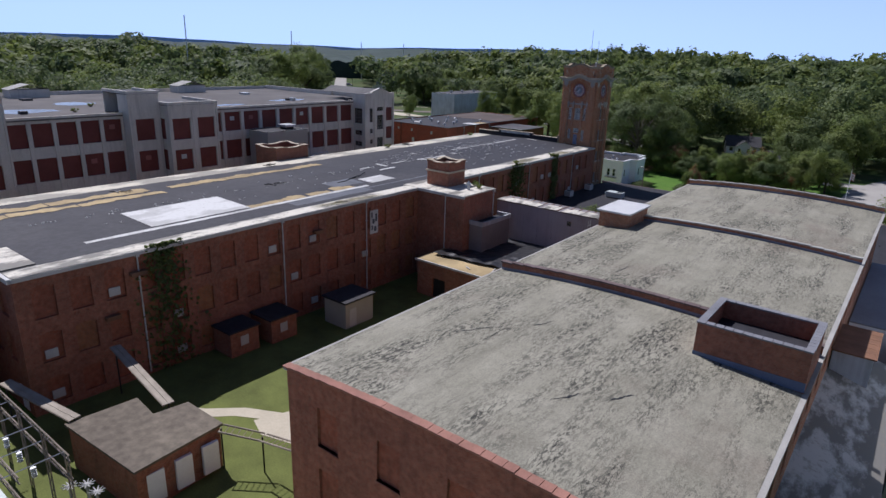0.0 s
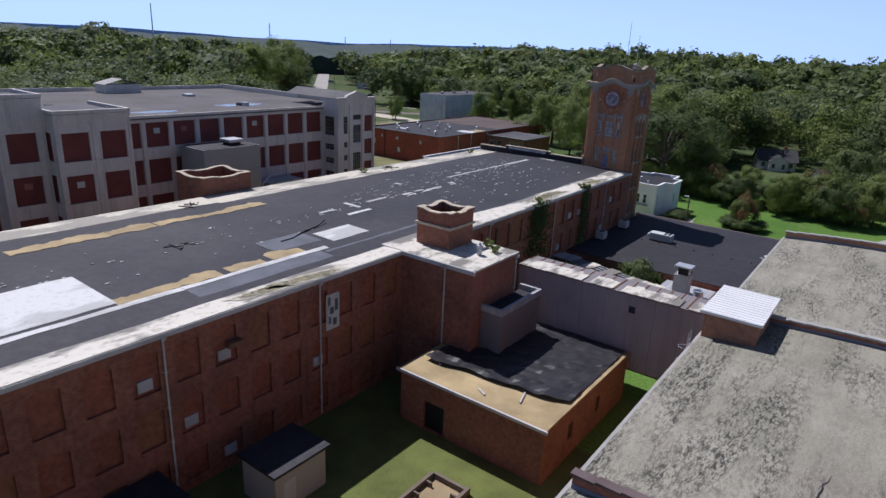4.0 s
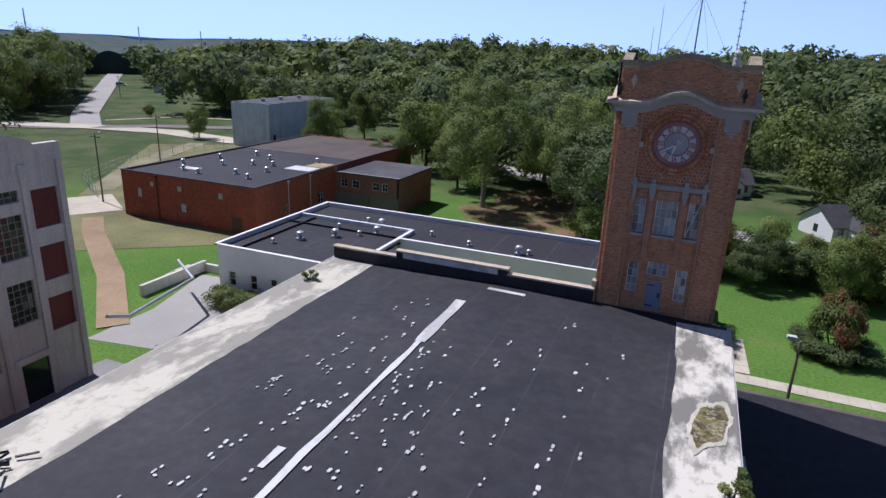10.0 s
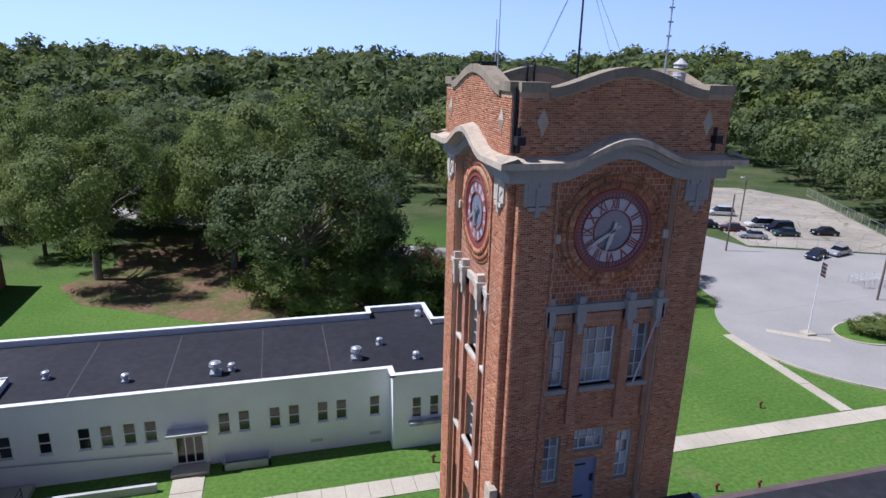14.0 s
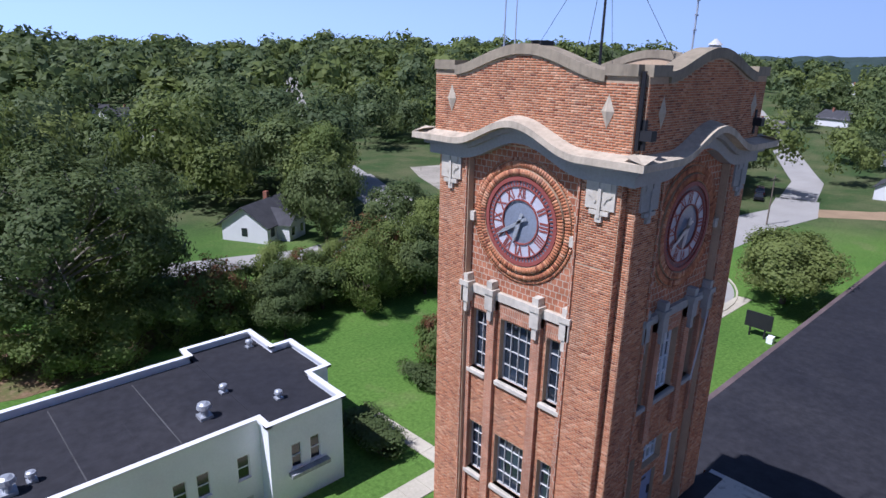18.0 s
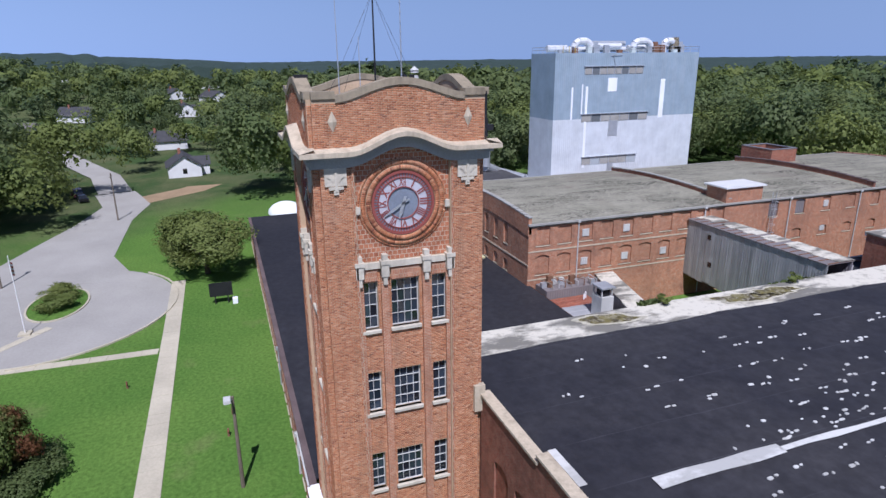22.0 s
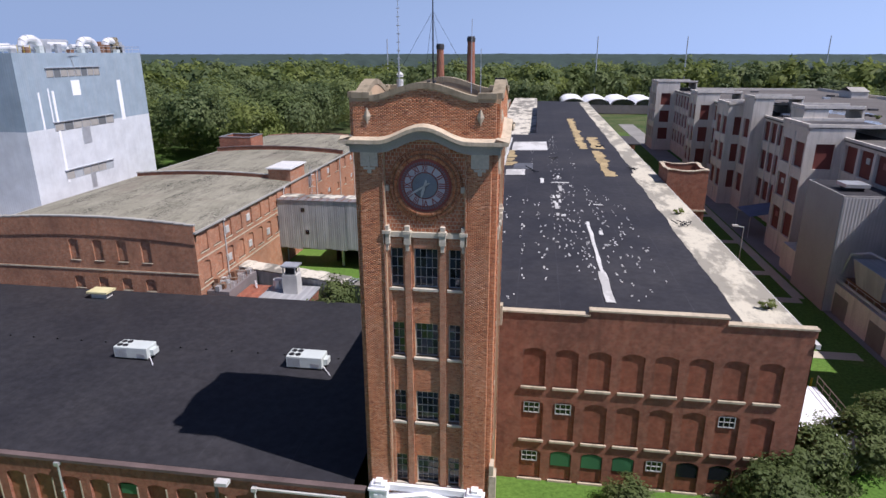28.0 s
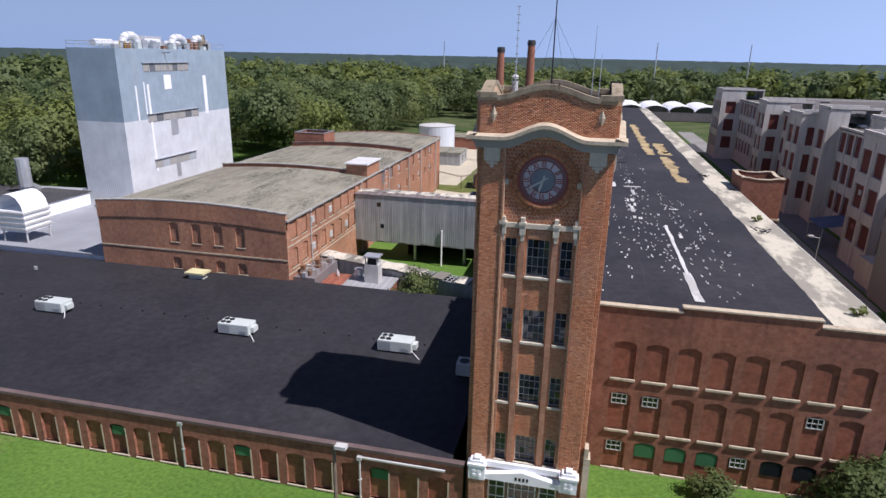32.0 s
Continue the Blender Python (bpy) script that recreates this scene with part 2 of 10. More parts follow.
def white_coat(name="white roof coating", base=(0.72, 0.71, 0.66), grime=0.55):
    n = Nodes(name)
    st = n.add("ShaderNodeMapping")
    st.inputs["Scale"].default_value = (1.0, 0.4, 1.0)
    n.link(n.place(), st.inputs["Vector"])
    a = n.ramp(n.noise(0.35, 7, st.outputs[0], 0.65), ((0.47, 0.0), (0.55, 1.0)))
    b = n.ramp(n.noise(1.8, 6, None, 0.7), ((0.53, 0.0), (0.64, 1.0)))
    c = n.mix(n.math("MULTIPLY", a, grime), base, (0.12, 0.115, 0.1))
    c = n.mix(n.math("MULTIPLY", b, grime * 0.6), c, (0.22, 0.2, 0.15))
    n.bump(n.noise(4, 5), 0.2, 0.03)
    return n.done(c, 0.7, 0, 0.3)


def metal_sheet(name, col, pitch=0.25, rust=0.3, rough=0.55, metal=0.35, top=None, axis=None, rustcol=(0.2, 0.17, 0.16)):
    """Ribbed sheet metal with streaks running down it."""
    n = Nodes(name)
    uv = n.wall_uv()
    p = n.t.nodes.new("ShaderNodeSeparateXYZ")
    n.link(uv, p.inputs[0])
    rib = n.math("SINE", n.math("MULTIPLY", p.outputs[0], 6.2832 / pitch))
    st = n.add("ShaderNodeMapping")
    st.inputs["Scale"].default_value = (1.4, 0.09, 1.0)
    n.link(uv, st.inputs["Vector"])
    run = n.ramp(n.noise(1.0, 6, st.outputs[0], 0.65), ((0.45, 0.0), (0.68, 1.0)))
    c = n.mix(n.math("MULTIPLY", run, rust), col, rustcol)
    if top:
        zz = n.t.nodes.new("ShaderNodeSeparateXYZ")
        n.link(n.place(), zz.inputs[0])
        c = n.mix(n.math("GREATER_THAN", zz.outputs[2], top[0]), c, n.mix(n.math("MULTIPLY", run, rust), top[1], rustcol))
    c = n.mix(1.0, c, n.ramp(n.noise(0.4, 4), ((0.3, 0.88), (0.7, 1.1))), "MULTIPLY")
    n.bump(rib, 0.5, 0.02)
    return n.done(c, rough, metal, 0.4)


def cracked(name, col):
    """Old asphalt broken by cracks with weeds in them and patched unevenly."""
    n = Nodes(name)
    v = n.add("ShaderNodeTexVoronoi", Scale=0.2)
    v.feature = "DISTANCE_TO_EDGE"
    n.link(n.place(), v.inputs["Vector"])
    line = n.ramp(n.math("ADD", v.outputs["Distance"], n.math("MULTIPLY", n.noise(0.8, 4), 0.06)), ((0.03, 1.0), (0.055, 0.0)))
    c = n.mix(n.ramp(n.noise(0.1, 6), ((0.35, 0.0), (0.65, 1.0))), tuple(k * 0.78 for k in col), tuple(k * 1.15 for k in col))
    c = n.mix(n.math("MULTIPLY", line, 0.7), c, (0.11, 0.12, 0.06))
    c = n.mix(1.0, c, n.ramp(n.noise(5, 4), ((0.3, 0.85), (0.7, 1.12))), "MULTIPLY")
    return n.done(c, 0.92, 0, 0.2)


def bare_turf():
    """Trodden brown earth with thin grass growing through it."""
    n = Nodes("trodden earth and thin grass")
    c = n.mix(n.ramp(n.noise(0.22, 6), ((0.44, 0.0), (0.56, 1.0))), (0.2, 0.125, 0.075), (0.12, 0.125, 0.045))
    c = n.mix(n.ramp(n.noise(1.4, 5), ((0.5, 0.0), (0.7, 0.6))), c, (0.28, 0.2, 0.12))
    c = n.mix(1.0, c, n.ramp(n.noise(9, 4), ((0.3, 0.75), (0.7, 1.2))), "MULTIPLY")
    return n.done(c, 0.95, 0, 0.1)


def lawn():
    """Mown grass round the works, rough dark growth further out."""
    n = Nodes("grass")
    f = n.ramp(n.noise(0.05, 6), ((0.35, 0.0), (0.65, 1.0)))
    g = n.ramp(n.noise(3.0, 5, None, 0.7), ((0.3, 0.62), (0.7, 1.3)))
    c = n.mix(f, (0.075, 0.158, 0.028), (0.118, 0.21, 0.04))
    dry = n.ramp(n.noise(0.13, 5), ((0.58, 0.0), (0.78, 0.5)))
    c = n.mix(dry, c, (0.22, 0.2, 0.1))
    d = n.t.nodes.new("ShaderNodeVectorMath")
    d.operation = "DISTANCE"
    n.link(n.place(), d.inputs[0])
    d.inputs[1].default_value = (-12, -60, 0)
    far = n.math("ADD", d.outputs["Value"], n.math("MULTIPLY", n.noise(0.03, 4), 60))
    rough = n.mix(n.ramp(n.noise(0.09, 6), ((0.4, 0.0), (0.65, 1.0))), (0.05, 0.085, 0.028), (0.11, 0.12, 0.055))
    c = n.mix(n.ramp(n.math("DIVIDE", far, 1000), ((0.15, 0.0), (0.185, 1.0))), c, rough)
    c = n.mix(1.0, c, g, "MULTIPLY")
    n.bump(n.noise(6, 4), 0.6, 0.06)
    return n.done(c, 0.95, 0, 0.1)


def leaf(name, a, b, autumn=None):
    """Foliage whose tone changes from tree to tree more than from leaf to leaf."""
    n = Nodes(name)
    r = n.t.nodes.new("ShaderNodeNewGeometry")
    o = n.t.nodes.new("ShaderNodeObjectInfo")
    flat_ = n.add("ShaderNodeMapping")
    flat_.inputs["Scale"].default_value = (0.1, 0.1, 0.012)
    n.link(n.place(), flat_.inputs["Vector"])
    cell = n.add("ShaderNodeTexVoronoi", Scale=1.0)
    n.link(flat_.outputs[0], cell.inputs["Vector"])
    tone = n.t.nodes.new("ShaderNodeSeparateColor")
    n.link(cell.outputs["Color"], tone.inputs[0])
    f = n.math("ADD", n.math("MULTIPLY", r.outputs["Random Per Island"], 0.2), n.math("ADD", n.math("MULTIPLY", tone.outputs[0], 0.5), n.math("MULTIPLY", n.noise(0.4, 3), 0.3)))
    c = n.mix(n.ramp(f, ((0.15, 0.0), (0.85, 1.0))), a, b)
    c = n.mix(n.math("MULTIPLY", o.outputs["Random"], 0.35), c, tuple(k * 0.75 for k in a))
    if autumn:
        c = n.mix(n.ramp(n.noise(0.5, 3), ((0.5, 0.0), (0.6, 0.8))), c, autumn)
    n.b.inputs["Subsurface Weight"].default_value = 0.0
    m = n.done(c, 0.65, 0, 0.25)
    tr = n.t.nodes.new("ShaderNodeBsdfTranslucent")
    n.link(c, tr.inputs[0])
    mx = n.t.nodes.new("ShaderNodeMixShader")
    mx.inputs[0].default_value = 0.42
    n.link(n.b.outputs[0], mx.inputs[1])
    n.link(tr.outputs[0], mx.inputs[2])
    n.link(mx.outputs[0], n.t.nodes["Material Output"].inputs[0])
    return m


def clear_glass(name, tint=(0.03, 0.045, 0.06), rough=0.06):
    n = Nodes(name)
    r = n.t.nodes.new("ShaderNodeObjectInfo")
    c = n.mix(r.outputs["Random"], tuple(k * 0.5 for k in tint), tuple(k * 1.9 for k in tint))
    return n.done(c, rough, 0, 0.8)


BRICKS_JOINED = single_brick("fired brick faces", True)
BRICK_PIECE = single_brick("fired brick", False)
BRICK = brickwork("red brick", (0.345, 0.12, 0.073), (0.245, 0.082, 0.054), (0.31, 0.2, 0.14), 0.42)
TOWER_BRICK = brickwork("tower brick", (0.47, 0.19, 0.1), (0.34, 0.122, 0.064), (0.5, 0.385, 0.275), 0.28)
WEAVE = brickwork("basket weave brick", (0.46, 0.185, 0.095), (0.32, 0.11, 0.058), (0.5, 0.39, 0.28), 0.2, w=0.21, h=0.21, gap=0.016)
SOLDIER = brickwork("soldier brick", (0.46, 0.185, 0.095), (0.34, 0.122, 0.066), (0.5, 0.39, 0.28), 0.2, w=0.075, h=0.24, gap=0.012)
INFILL = brickwork("infill brick", (0.35, 0.105, 0.058), (0.285, 0.083, 0.048), (0.27, 0.155, 0.105), 0.35)
INFILL_B = brickwork("orange infill brick", (0.36, 0.14, 0.06), (0.29, 0.1, 0.05), (0.28, 0.19, 0.12), 0.35)
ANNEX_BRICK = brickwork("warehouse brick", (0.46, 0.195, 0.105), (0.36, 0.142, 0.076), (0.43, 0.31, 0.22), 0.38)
PAINTED_BRICK = brickwork("painted red brick", (0.42, 0.098, 0.06), (0.35, 0.08, 0.05), (0.31, 0.1, 0.066), 0.35)
RED_PANEL = plain("red painted infill", (0.17, 0.052, 0.044), 0.8, 0.3, 1.2)
TAR = roofing("black roof membrane", (0.022, 0.022, 0.028), 0.25, 3.1, amount=0.14)
TAR_FLAT = roofing("black flat roof membrane", (0.02, 0.02, 0.025), 0.14, 6.2, amount=0.08)
TAR_GREY = roofing("grey roof membrane", (0.05, 0.05, 0.055), 0.4, 4.0, amount=0.5)
PALE_ROOF = gravel_roof()
FLECKED = white_coat("peeling white coating over felt", (0.5, 0.5, 0.47), 0.85)
WHITE_ROOF = white_coat("white roof coating", (0.62, 0.585, 0.49), 0.85)
EDGE_COAT = white_coat("cream stained roof coating", (0.57, 0.53, 0.42), 0.6)
WHITE_PATCH = white_coat("white roof patch", (0.6, 0.6, 0.575), 0.35)
TAN = plain("bare roof decking", (0.37, 0.285, 0.15), 0.85, 0.45, 1.6)
BLUE_WALK = plain("grey roof walkway", (0.1, 0.107, 0.122), 0.7, 0.4, 1.5)
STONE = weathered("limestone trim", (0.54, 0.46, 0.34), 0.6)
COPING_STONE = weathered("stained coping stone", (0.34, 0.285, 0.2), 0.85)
# Also the tower's south trim, where the grey carries that side's shade.
GREY_STONE = plain("grey cast stone and shaded trim", (0.34, 0.33, 0.3), 0.85, 0.22, 1.6)
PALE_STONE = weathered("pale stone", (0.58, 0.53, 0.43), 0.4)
COPING_DARK = plain("dark weathered coping", (0.13, 0.095, 0.09), 0.8, 0.35, 2)
COPING_TILE = plain("clay coping tile", (0.3, 0.15, 0.11), 0.8, 0.35, 2)
WHITE = plain("white paint", (0.84, 0.855, 0.88), 0.6, 0.1, 1)
WHITE_TRIM = plain("white trim paint", (0.8, 0.8, 0.8), 0.5, 0.06, 3)
OLD_WHITE = plain("dirty white paint", (0.5, 0.5, 0.48), 0.7, 0.25, 2)
CONCRETE = weathered("painted concrete", (0.67, 0.63, 0.57), 0.42)
CONCRETE_B = plain("paving concrete", (0.48, 0.435, 0.33), 0.9, 0.22, 0.8, bump=0.2)
DIAL_PALE = plain("pale dial glass", (0.5, 0.49, 0.53), 0.25, 0.12, 2, spec=0.6)
MORTAR = plain("lime mortar", (0.47, 0.34, 0.22), 0.95, 0.25, 2)
GLASS = clear_glass("window glass", (0.02, 0.028, 0.04))
DUSTY_GLASS = clear_glass("dusty window glass", (0.24, 0.26, 0.27), 0.2)
DARK_GLASS = clear_glass("dark window glass", (0.012, 0.014, 0.017), 0.12)
CLOCK_RED = plain("clock ring red", (0.27, 0.075, 0.06), 0.5, 0.1, 3)
CLOCK_GLASS = plain("clock glass", (0.22, 0.25, 0.3), 0.1, 0.25, 2, spec=0.8)
BLACK = plain("black metal", (0.02, 0.02, 0.022), 0.5, 0.3, 3)
AGED_STEEL = plain("aged lattice steel", (0.27, 0.23, 0.18), 0.8, 0.4, 3)
GREY_WOOD = plain("silvered timber", (0.34, 0.3, 0.24), 0.9, 0.3, 4)
STEEL = plain("galvanised steel", (0.5, 0.52, 0.54), 0.4, 0.2, 3, 0.5)
GREEN = plain("green painted board", (0.05, 0.17, 0.075), 0.6, 0.2, 2)
SILO = metal_sheet("silver cladding", (0.66, 0.69, 0.71), 0.4, 0.2, 0.4, 0.1, (17.9, (0.31, 0.39, 0.45)), rustcol=(0.48, 0.5, 0.51))
SHEET = metal_sheet("grey sheet metal", (0.34, 0.35, 0.36), 0.3, 0.6, 0.6, 0.15, rustcol=(0.6, 0.6, 0.6))
SHEET_DARK = metal_sheet("weathered sheet metal", (0.21, 0.19, 0.19), 0.3, 0.5, 0.7, 0.1)
SHEET_LILAC = metal_sheet("dull lilac grey sheet metal", (0.33, 0.31, 0.34), 0.3, 0.4, 0.6, 0.1, rustcol=(0.24, 0.21, 0.23))
SHEET_BLUE = metal_sheet("blue grey cladding", (0.52, 0.57, 0.62), 0.5, 0.4, 0.6, 0.15, rustcol=(0.2, 0.23, 0.26))
GREENISH = metal_sheet("green grey cladding", (0.17, 0.18, 0.14), 0.4, 0.3, 0.7, 0.0)
UNIT = plain("air handler paint", (0.52, 0.57, 0.55), 0.5, 0.12, 2)
RUST = plain("rusty steel", (0.19, 0.1, 0.06), 0.85, 0.4, 3)
WOOD = plain("weathered timber", (0.16, 0.13, 0.1), 0.85, 0.3, 3)
GRASS = lawn()
BARE = plain("bare dry earth", (0.31, 0.22, 0.13), 0.95, 0.35, 0.6)
ASPHALT = plain("old asphalt", (0.34, 0.325, 0.295), 0.9, 0.16, 0.5, bump=0.15)
LOT = cracked("worn parking asphalt", (0.37, 0.335, 0.27))
ROAD_LANE = plain("lane asphalt", (0.24, 0.235, 0.22), 0.9, 0.25, 0.5)
TARP = plain("black plastic sheet", (0.028, 0.028, 0.03), 0.38, 0.4, 2, spec=0.6, bump=0.3)
BARK_PALE = plain("pale oak bark", (0.2, 0.175, 0.14), 0.95, 0.35, 5)
BARK = plain("bark", (0.09, 0.07, 0.05), 0.95, 0.3, 5)
LEAF_A = leaf("oak leaves", (0.092, 0.134, 0.046), (0.191, 0.233, 0.082))
LEAF_B = leaf("light leaves", (0.142, 0.187, 0.048), (0.248, 0.287, 0.084))
LEAF_C = leaf("dark wood leaves", (0.083, 0.124, 0.05), (0.175, 0.215, 0.086))
LEAF_D = leaf("sunlit oak leaves", (0.145, 0.2, 0.05), (0.265, 0.315, 0.085))
LEAF_R = leaf("reddening leaves", (0.11, 0.159, 0.041), (0.189, 0.232, 0.063), (0.22, 0.075, 0.045))
# Leaf green shifted to blue: distance haze put into the base colour.
FAR_LEAF = plain("distant leaves with haze tint", (0.032, 0.052, 0.042), 0.9, 0.3, 0.25)
SHINGLE = plain("dark shingles", (0.06, 0.06, 0.065), 0.9, 0.3, 3)
SIDING = plain("white siding", (0.7, 0.7, 0.7), 0.7, 0.08, 2)


# ---- building helpers ----
def box(bm, x0, x1, y0, y1, z0, z1, mi=0):
    v = [bm.verts.new(p) for p in ((x0, y0, z0), (x1, y0, z0), (x1, y1, z0), (x0, y1, z0), (x0, y0, z1), (x1, y0, z1), (x1, y1, z1), (x0, y1, z1))]
    for f in ((3, 2, 1, 0), (0, 1, 5, 4), (1, 2, 6, 5), (2, 3, 7, 6), (3, 0, 4, 7), (4, 5, 6, 7)):
        bm.faces.new([v[i] for i in f]).material_index = mi


def prism(bm, pts, z0, z1, mi=0):
    """An upright prism on a counter-clockwise outline."""
    a, b = [bm.verts.new((*p, z0)) for p in pts], [bm.verts.new((*p, z1)) for p in pts]
    bm.faces.new(a[::-1]).material_index = mi
    bm.faces.new(b).material_index = mi
    for i in range(len(pts)):
        j = (i + 1) % len(pts)
        bm.faces.new((a[i], a[j], b[j], b[i])).material_index = mi


def tube(bm, a, b, r0, r1=None, n=8, mi=0):
    """A round bar from a to b."""
    a, b = Vector(a), Vector(b)
    q = (b - a).to_track_quat("Z", "Y").to_matrix()
    r1 = r0 if r1 is None else r1
    rings = []
    for c, r in ((a, r0), (b, r1)):
        rings.append([bm.verts.new(c + q @ Vector((r * math.cos(6.28319 * i / n), r * math.sin(6.28319 * i / n), 0))) for i in range(n)])
    for i in range(n):
        j = (i + 1) % n
        bm.faces.new((rings[0][i], rings[0][j], rings[1][j], rings[1][i])).material_index = mi
    bm.faces.new(rings[0][::-1]).material_index = mi
    bm.faces.new(rings[1]).material_index = mi


def pipe(bm, pts, r, n=8, mi=0):
    for a, b in zip(pts, pts[1:]):
        tube(bm, a, b, r, r, n, mi)


def mesh_of(name, bm, *mats):
    me = bpy.data.meshes.new(name)
    for m in mats:
        me.materials.append(m)
    bm.to_mesh(me)
    bm.free()
    return me


def part(name, bm, material, parent, label="", kind=""):
    """Links a bmesh (or a mesh) as one mesh object under a thing or a part."""
    if isinstance(bm, bmesh.types.BMesh):
        bm = mesh_of(name, bm, *(material if isinstance(material, (tuple, list)) else (material,)))
    ob = new(name, bm)
    ob.parent = parent
    if parent is not None:
        bpy_parent[ob.name] = parent
        ob.matrix_parent_inverse = base_of(parent).inverted()
    return tagged(ob, label, kind=kind)


bpy_parent = {}


def base_of(ob):
    m = ob.matrix_basis.copy()
    while ob.parent is not None:
        m = ob.parent.matrix_basis @ ob.matrix_parent_inverse @ m
        ob = ob.parent
    return m


def thing(name, label, category, at=(0, 0, 0), group="", kind=""):
    ob = new(name)
    ob.matrix_basis = Matrix.Translation(at)
    ob.empty_display_size = 0.5
    return tagged(ob, label, category, group, kind)


def single(name, bm, mats, label, category="", group="", kind=""):
    """A thing that is one plain mesh."""
    return tagged(new(name, mesh_of(name, bm, *(mats if isinstance(mats, (tuple, list)) else (mats,)))), label, category, group, kind)


class Face:
    """A wall plane: from (ox, oy) along (tx, ty), the building on its left."""

    def __init__(self, ox, oy, tx, ty):
        self.o, self.t, self.n = (ox, oy), (tx, ty), (ty, -tx)

    def at(self, u, d, z):
        return (self.o[0] + self.t[0] * u - self.n[0] * d, self.o[1] + self.t[1] * u - self.n[1] * d, z)

    def box(self, bm, u0, u1, d0, d1, z0, z1, mi=0):
        a, b = self.at(u0, d0, z0), self.at(u1, d1, z1)
        box(bm, min(a[0], b[0]), max(a[0], b[0]), min(a[1], b[1]), max(a[1], b[1]), z0, z1, mi)

    def quad(self, bm, pts, mi=0):
        bm.faces.new([bm.verts.new(self.at(*p)) for p in pts]).material_index = mi


def arc(u0, u1, z1, rise, n=6):
    m, h = (u0 + u1) / 2, (u1 - u0) / 2
    return [(u0 + (u1 - u0) * i / n, z1 - rise * (((u0 + (u1 - u0) * i / n) - m) / h) ** 2) for i in range(n + 1)]


def wall(fc, length, z0, z1, ops, depth=0.25, mi=0):
    """A wall front with openings (u0, u1, z0, z1, rise of the arch) and their reveals."""
    bm = bmesh.new()
    us = sorted({0.0, length} | {round(o[i], 4) for o in ops for i in (0, 1)})
    zs = sorted({z0, z1} | {round(o[i], 4) for o in ops for i in (2, 3)})
    vs = {}

    def v(u, d, z):
        k = (round(u, 4), round(d, 4), round(z, 4))
        if k not in vs:
            vs[k] = bm.verts.new(fc.at(u, d, z))
        return vs[k]

    for a, b in zip(us, us[1:]):
        for c, d in zip(zs, zs[1:]):
            mu, mz = (a + b) / 2, (c + d) / 2
            if not any(o[0] < mu < o[1] and o[2] < mz < o[3] for o in ops):
                bm.faces.new((v(a, 0, c), v(b, 0, c), v(b, 0, d), v(a, 0, d)))
    for o in ops:
        u0, u1, c, d, rise = o
        top = arc(u0, u1, d, rise) if rise else [(u0, d), (u1, d)]
        if rise:
            half = len(top) // 2
            for i in range(len(top) - 1):
                corner = (u0, d) if i < half else (u1, d)
                p, q = top[i], top[i + 1]
                if p != corner and q != corner:
                    bm.faces.new((v(*((corner[0], 0, corner[1]))), v(p[0], 0, p[1]), v(q[0], 0, q[1])))
        loop = [(u0, c), (u1, c)] + top[::-1]
        for p, q in zip(loop, loop[1:] + loop[:1]):
            if abs(p[0] - q[0]) + abs(p[1] - q[1]) > 1e-6:
                k = (v(p[0], 0, p[1]), v(p[0], depth, p[1]), v(q[0], depth, q[1]), v(q[0], 0, q[1]))
                if not bm.faces.get(k):
                    bm.faces.new(k)
    return bm


def infill(fc, o, depth, grow=0.0):
    bm = bmesh.new()
    u0, u1, c, d, rise = o
    top = arc(u0, u1, d, rise) if rise else [(u0, d), (u1, d)]
    bm.faces.new([bm.verts.new(fc.at(u, depth, z)) for u, z in [(u0, c), (u1, c)] + top[::-1]])
    return bm


def sill(fc, o, parent, mat, out=0.12, h=0.2, over=0.12, name="sill"):
    bm = bmesh.new()
    fc.box(bm, o[0] - over, o[1] + over, -out, 0.2, o[2] - h, o[2])
    bmesh.ops.bevel(bm, geom=bm.edges[:], offset=0.025, segments=1, affect="EDGES")
    return part(name, bm, mat, parent)


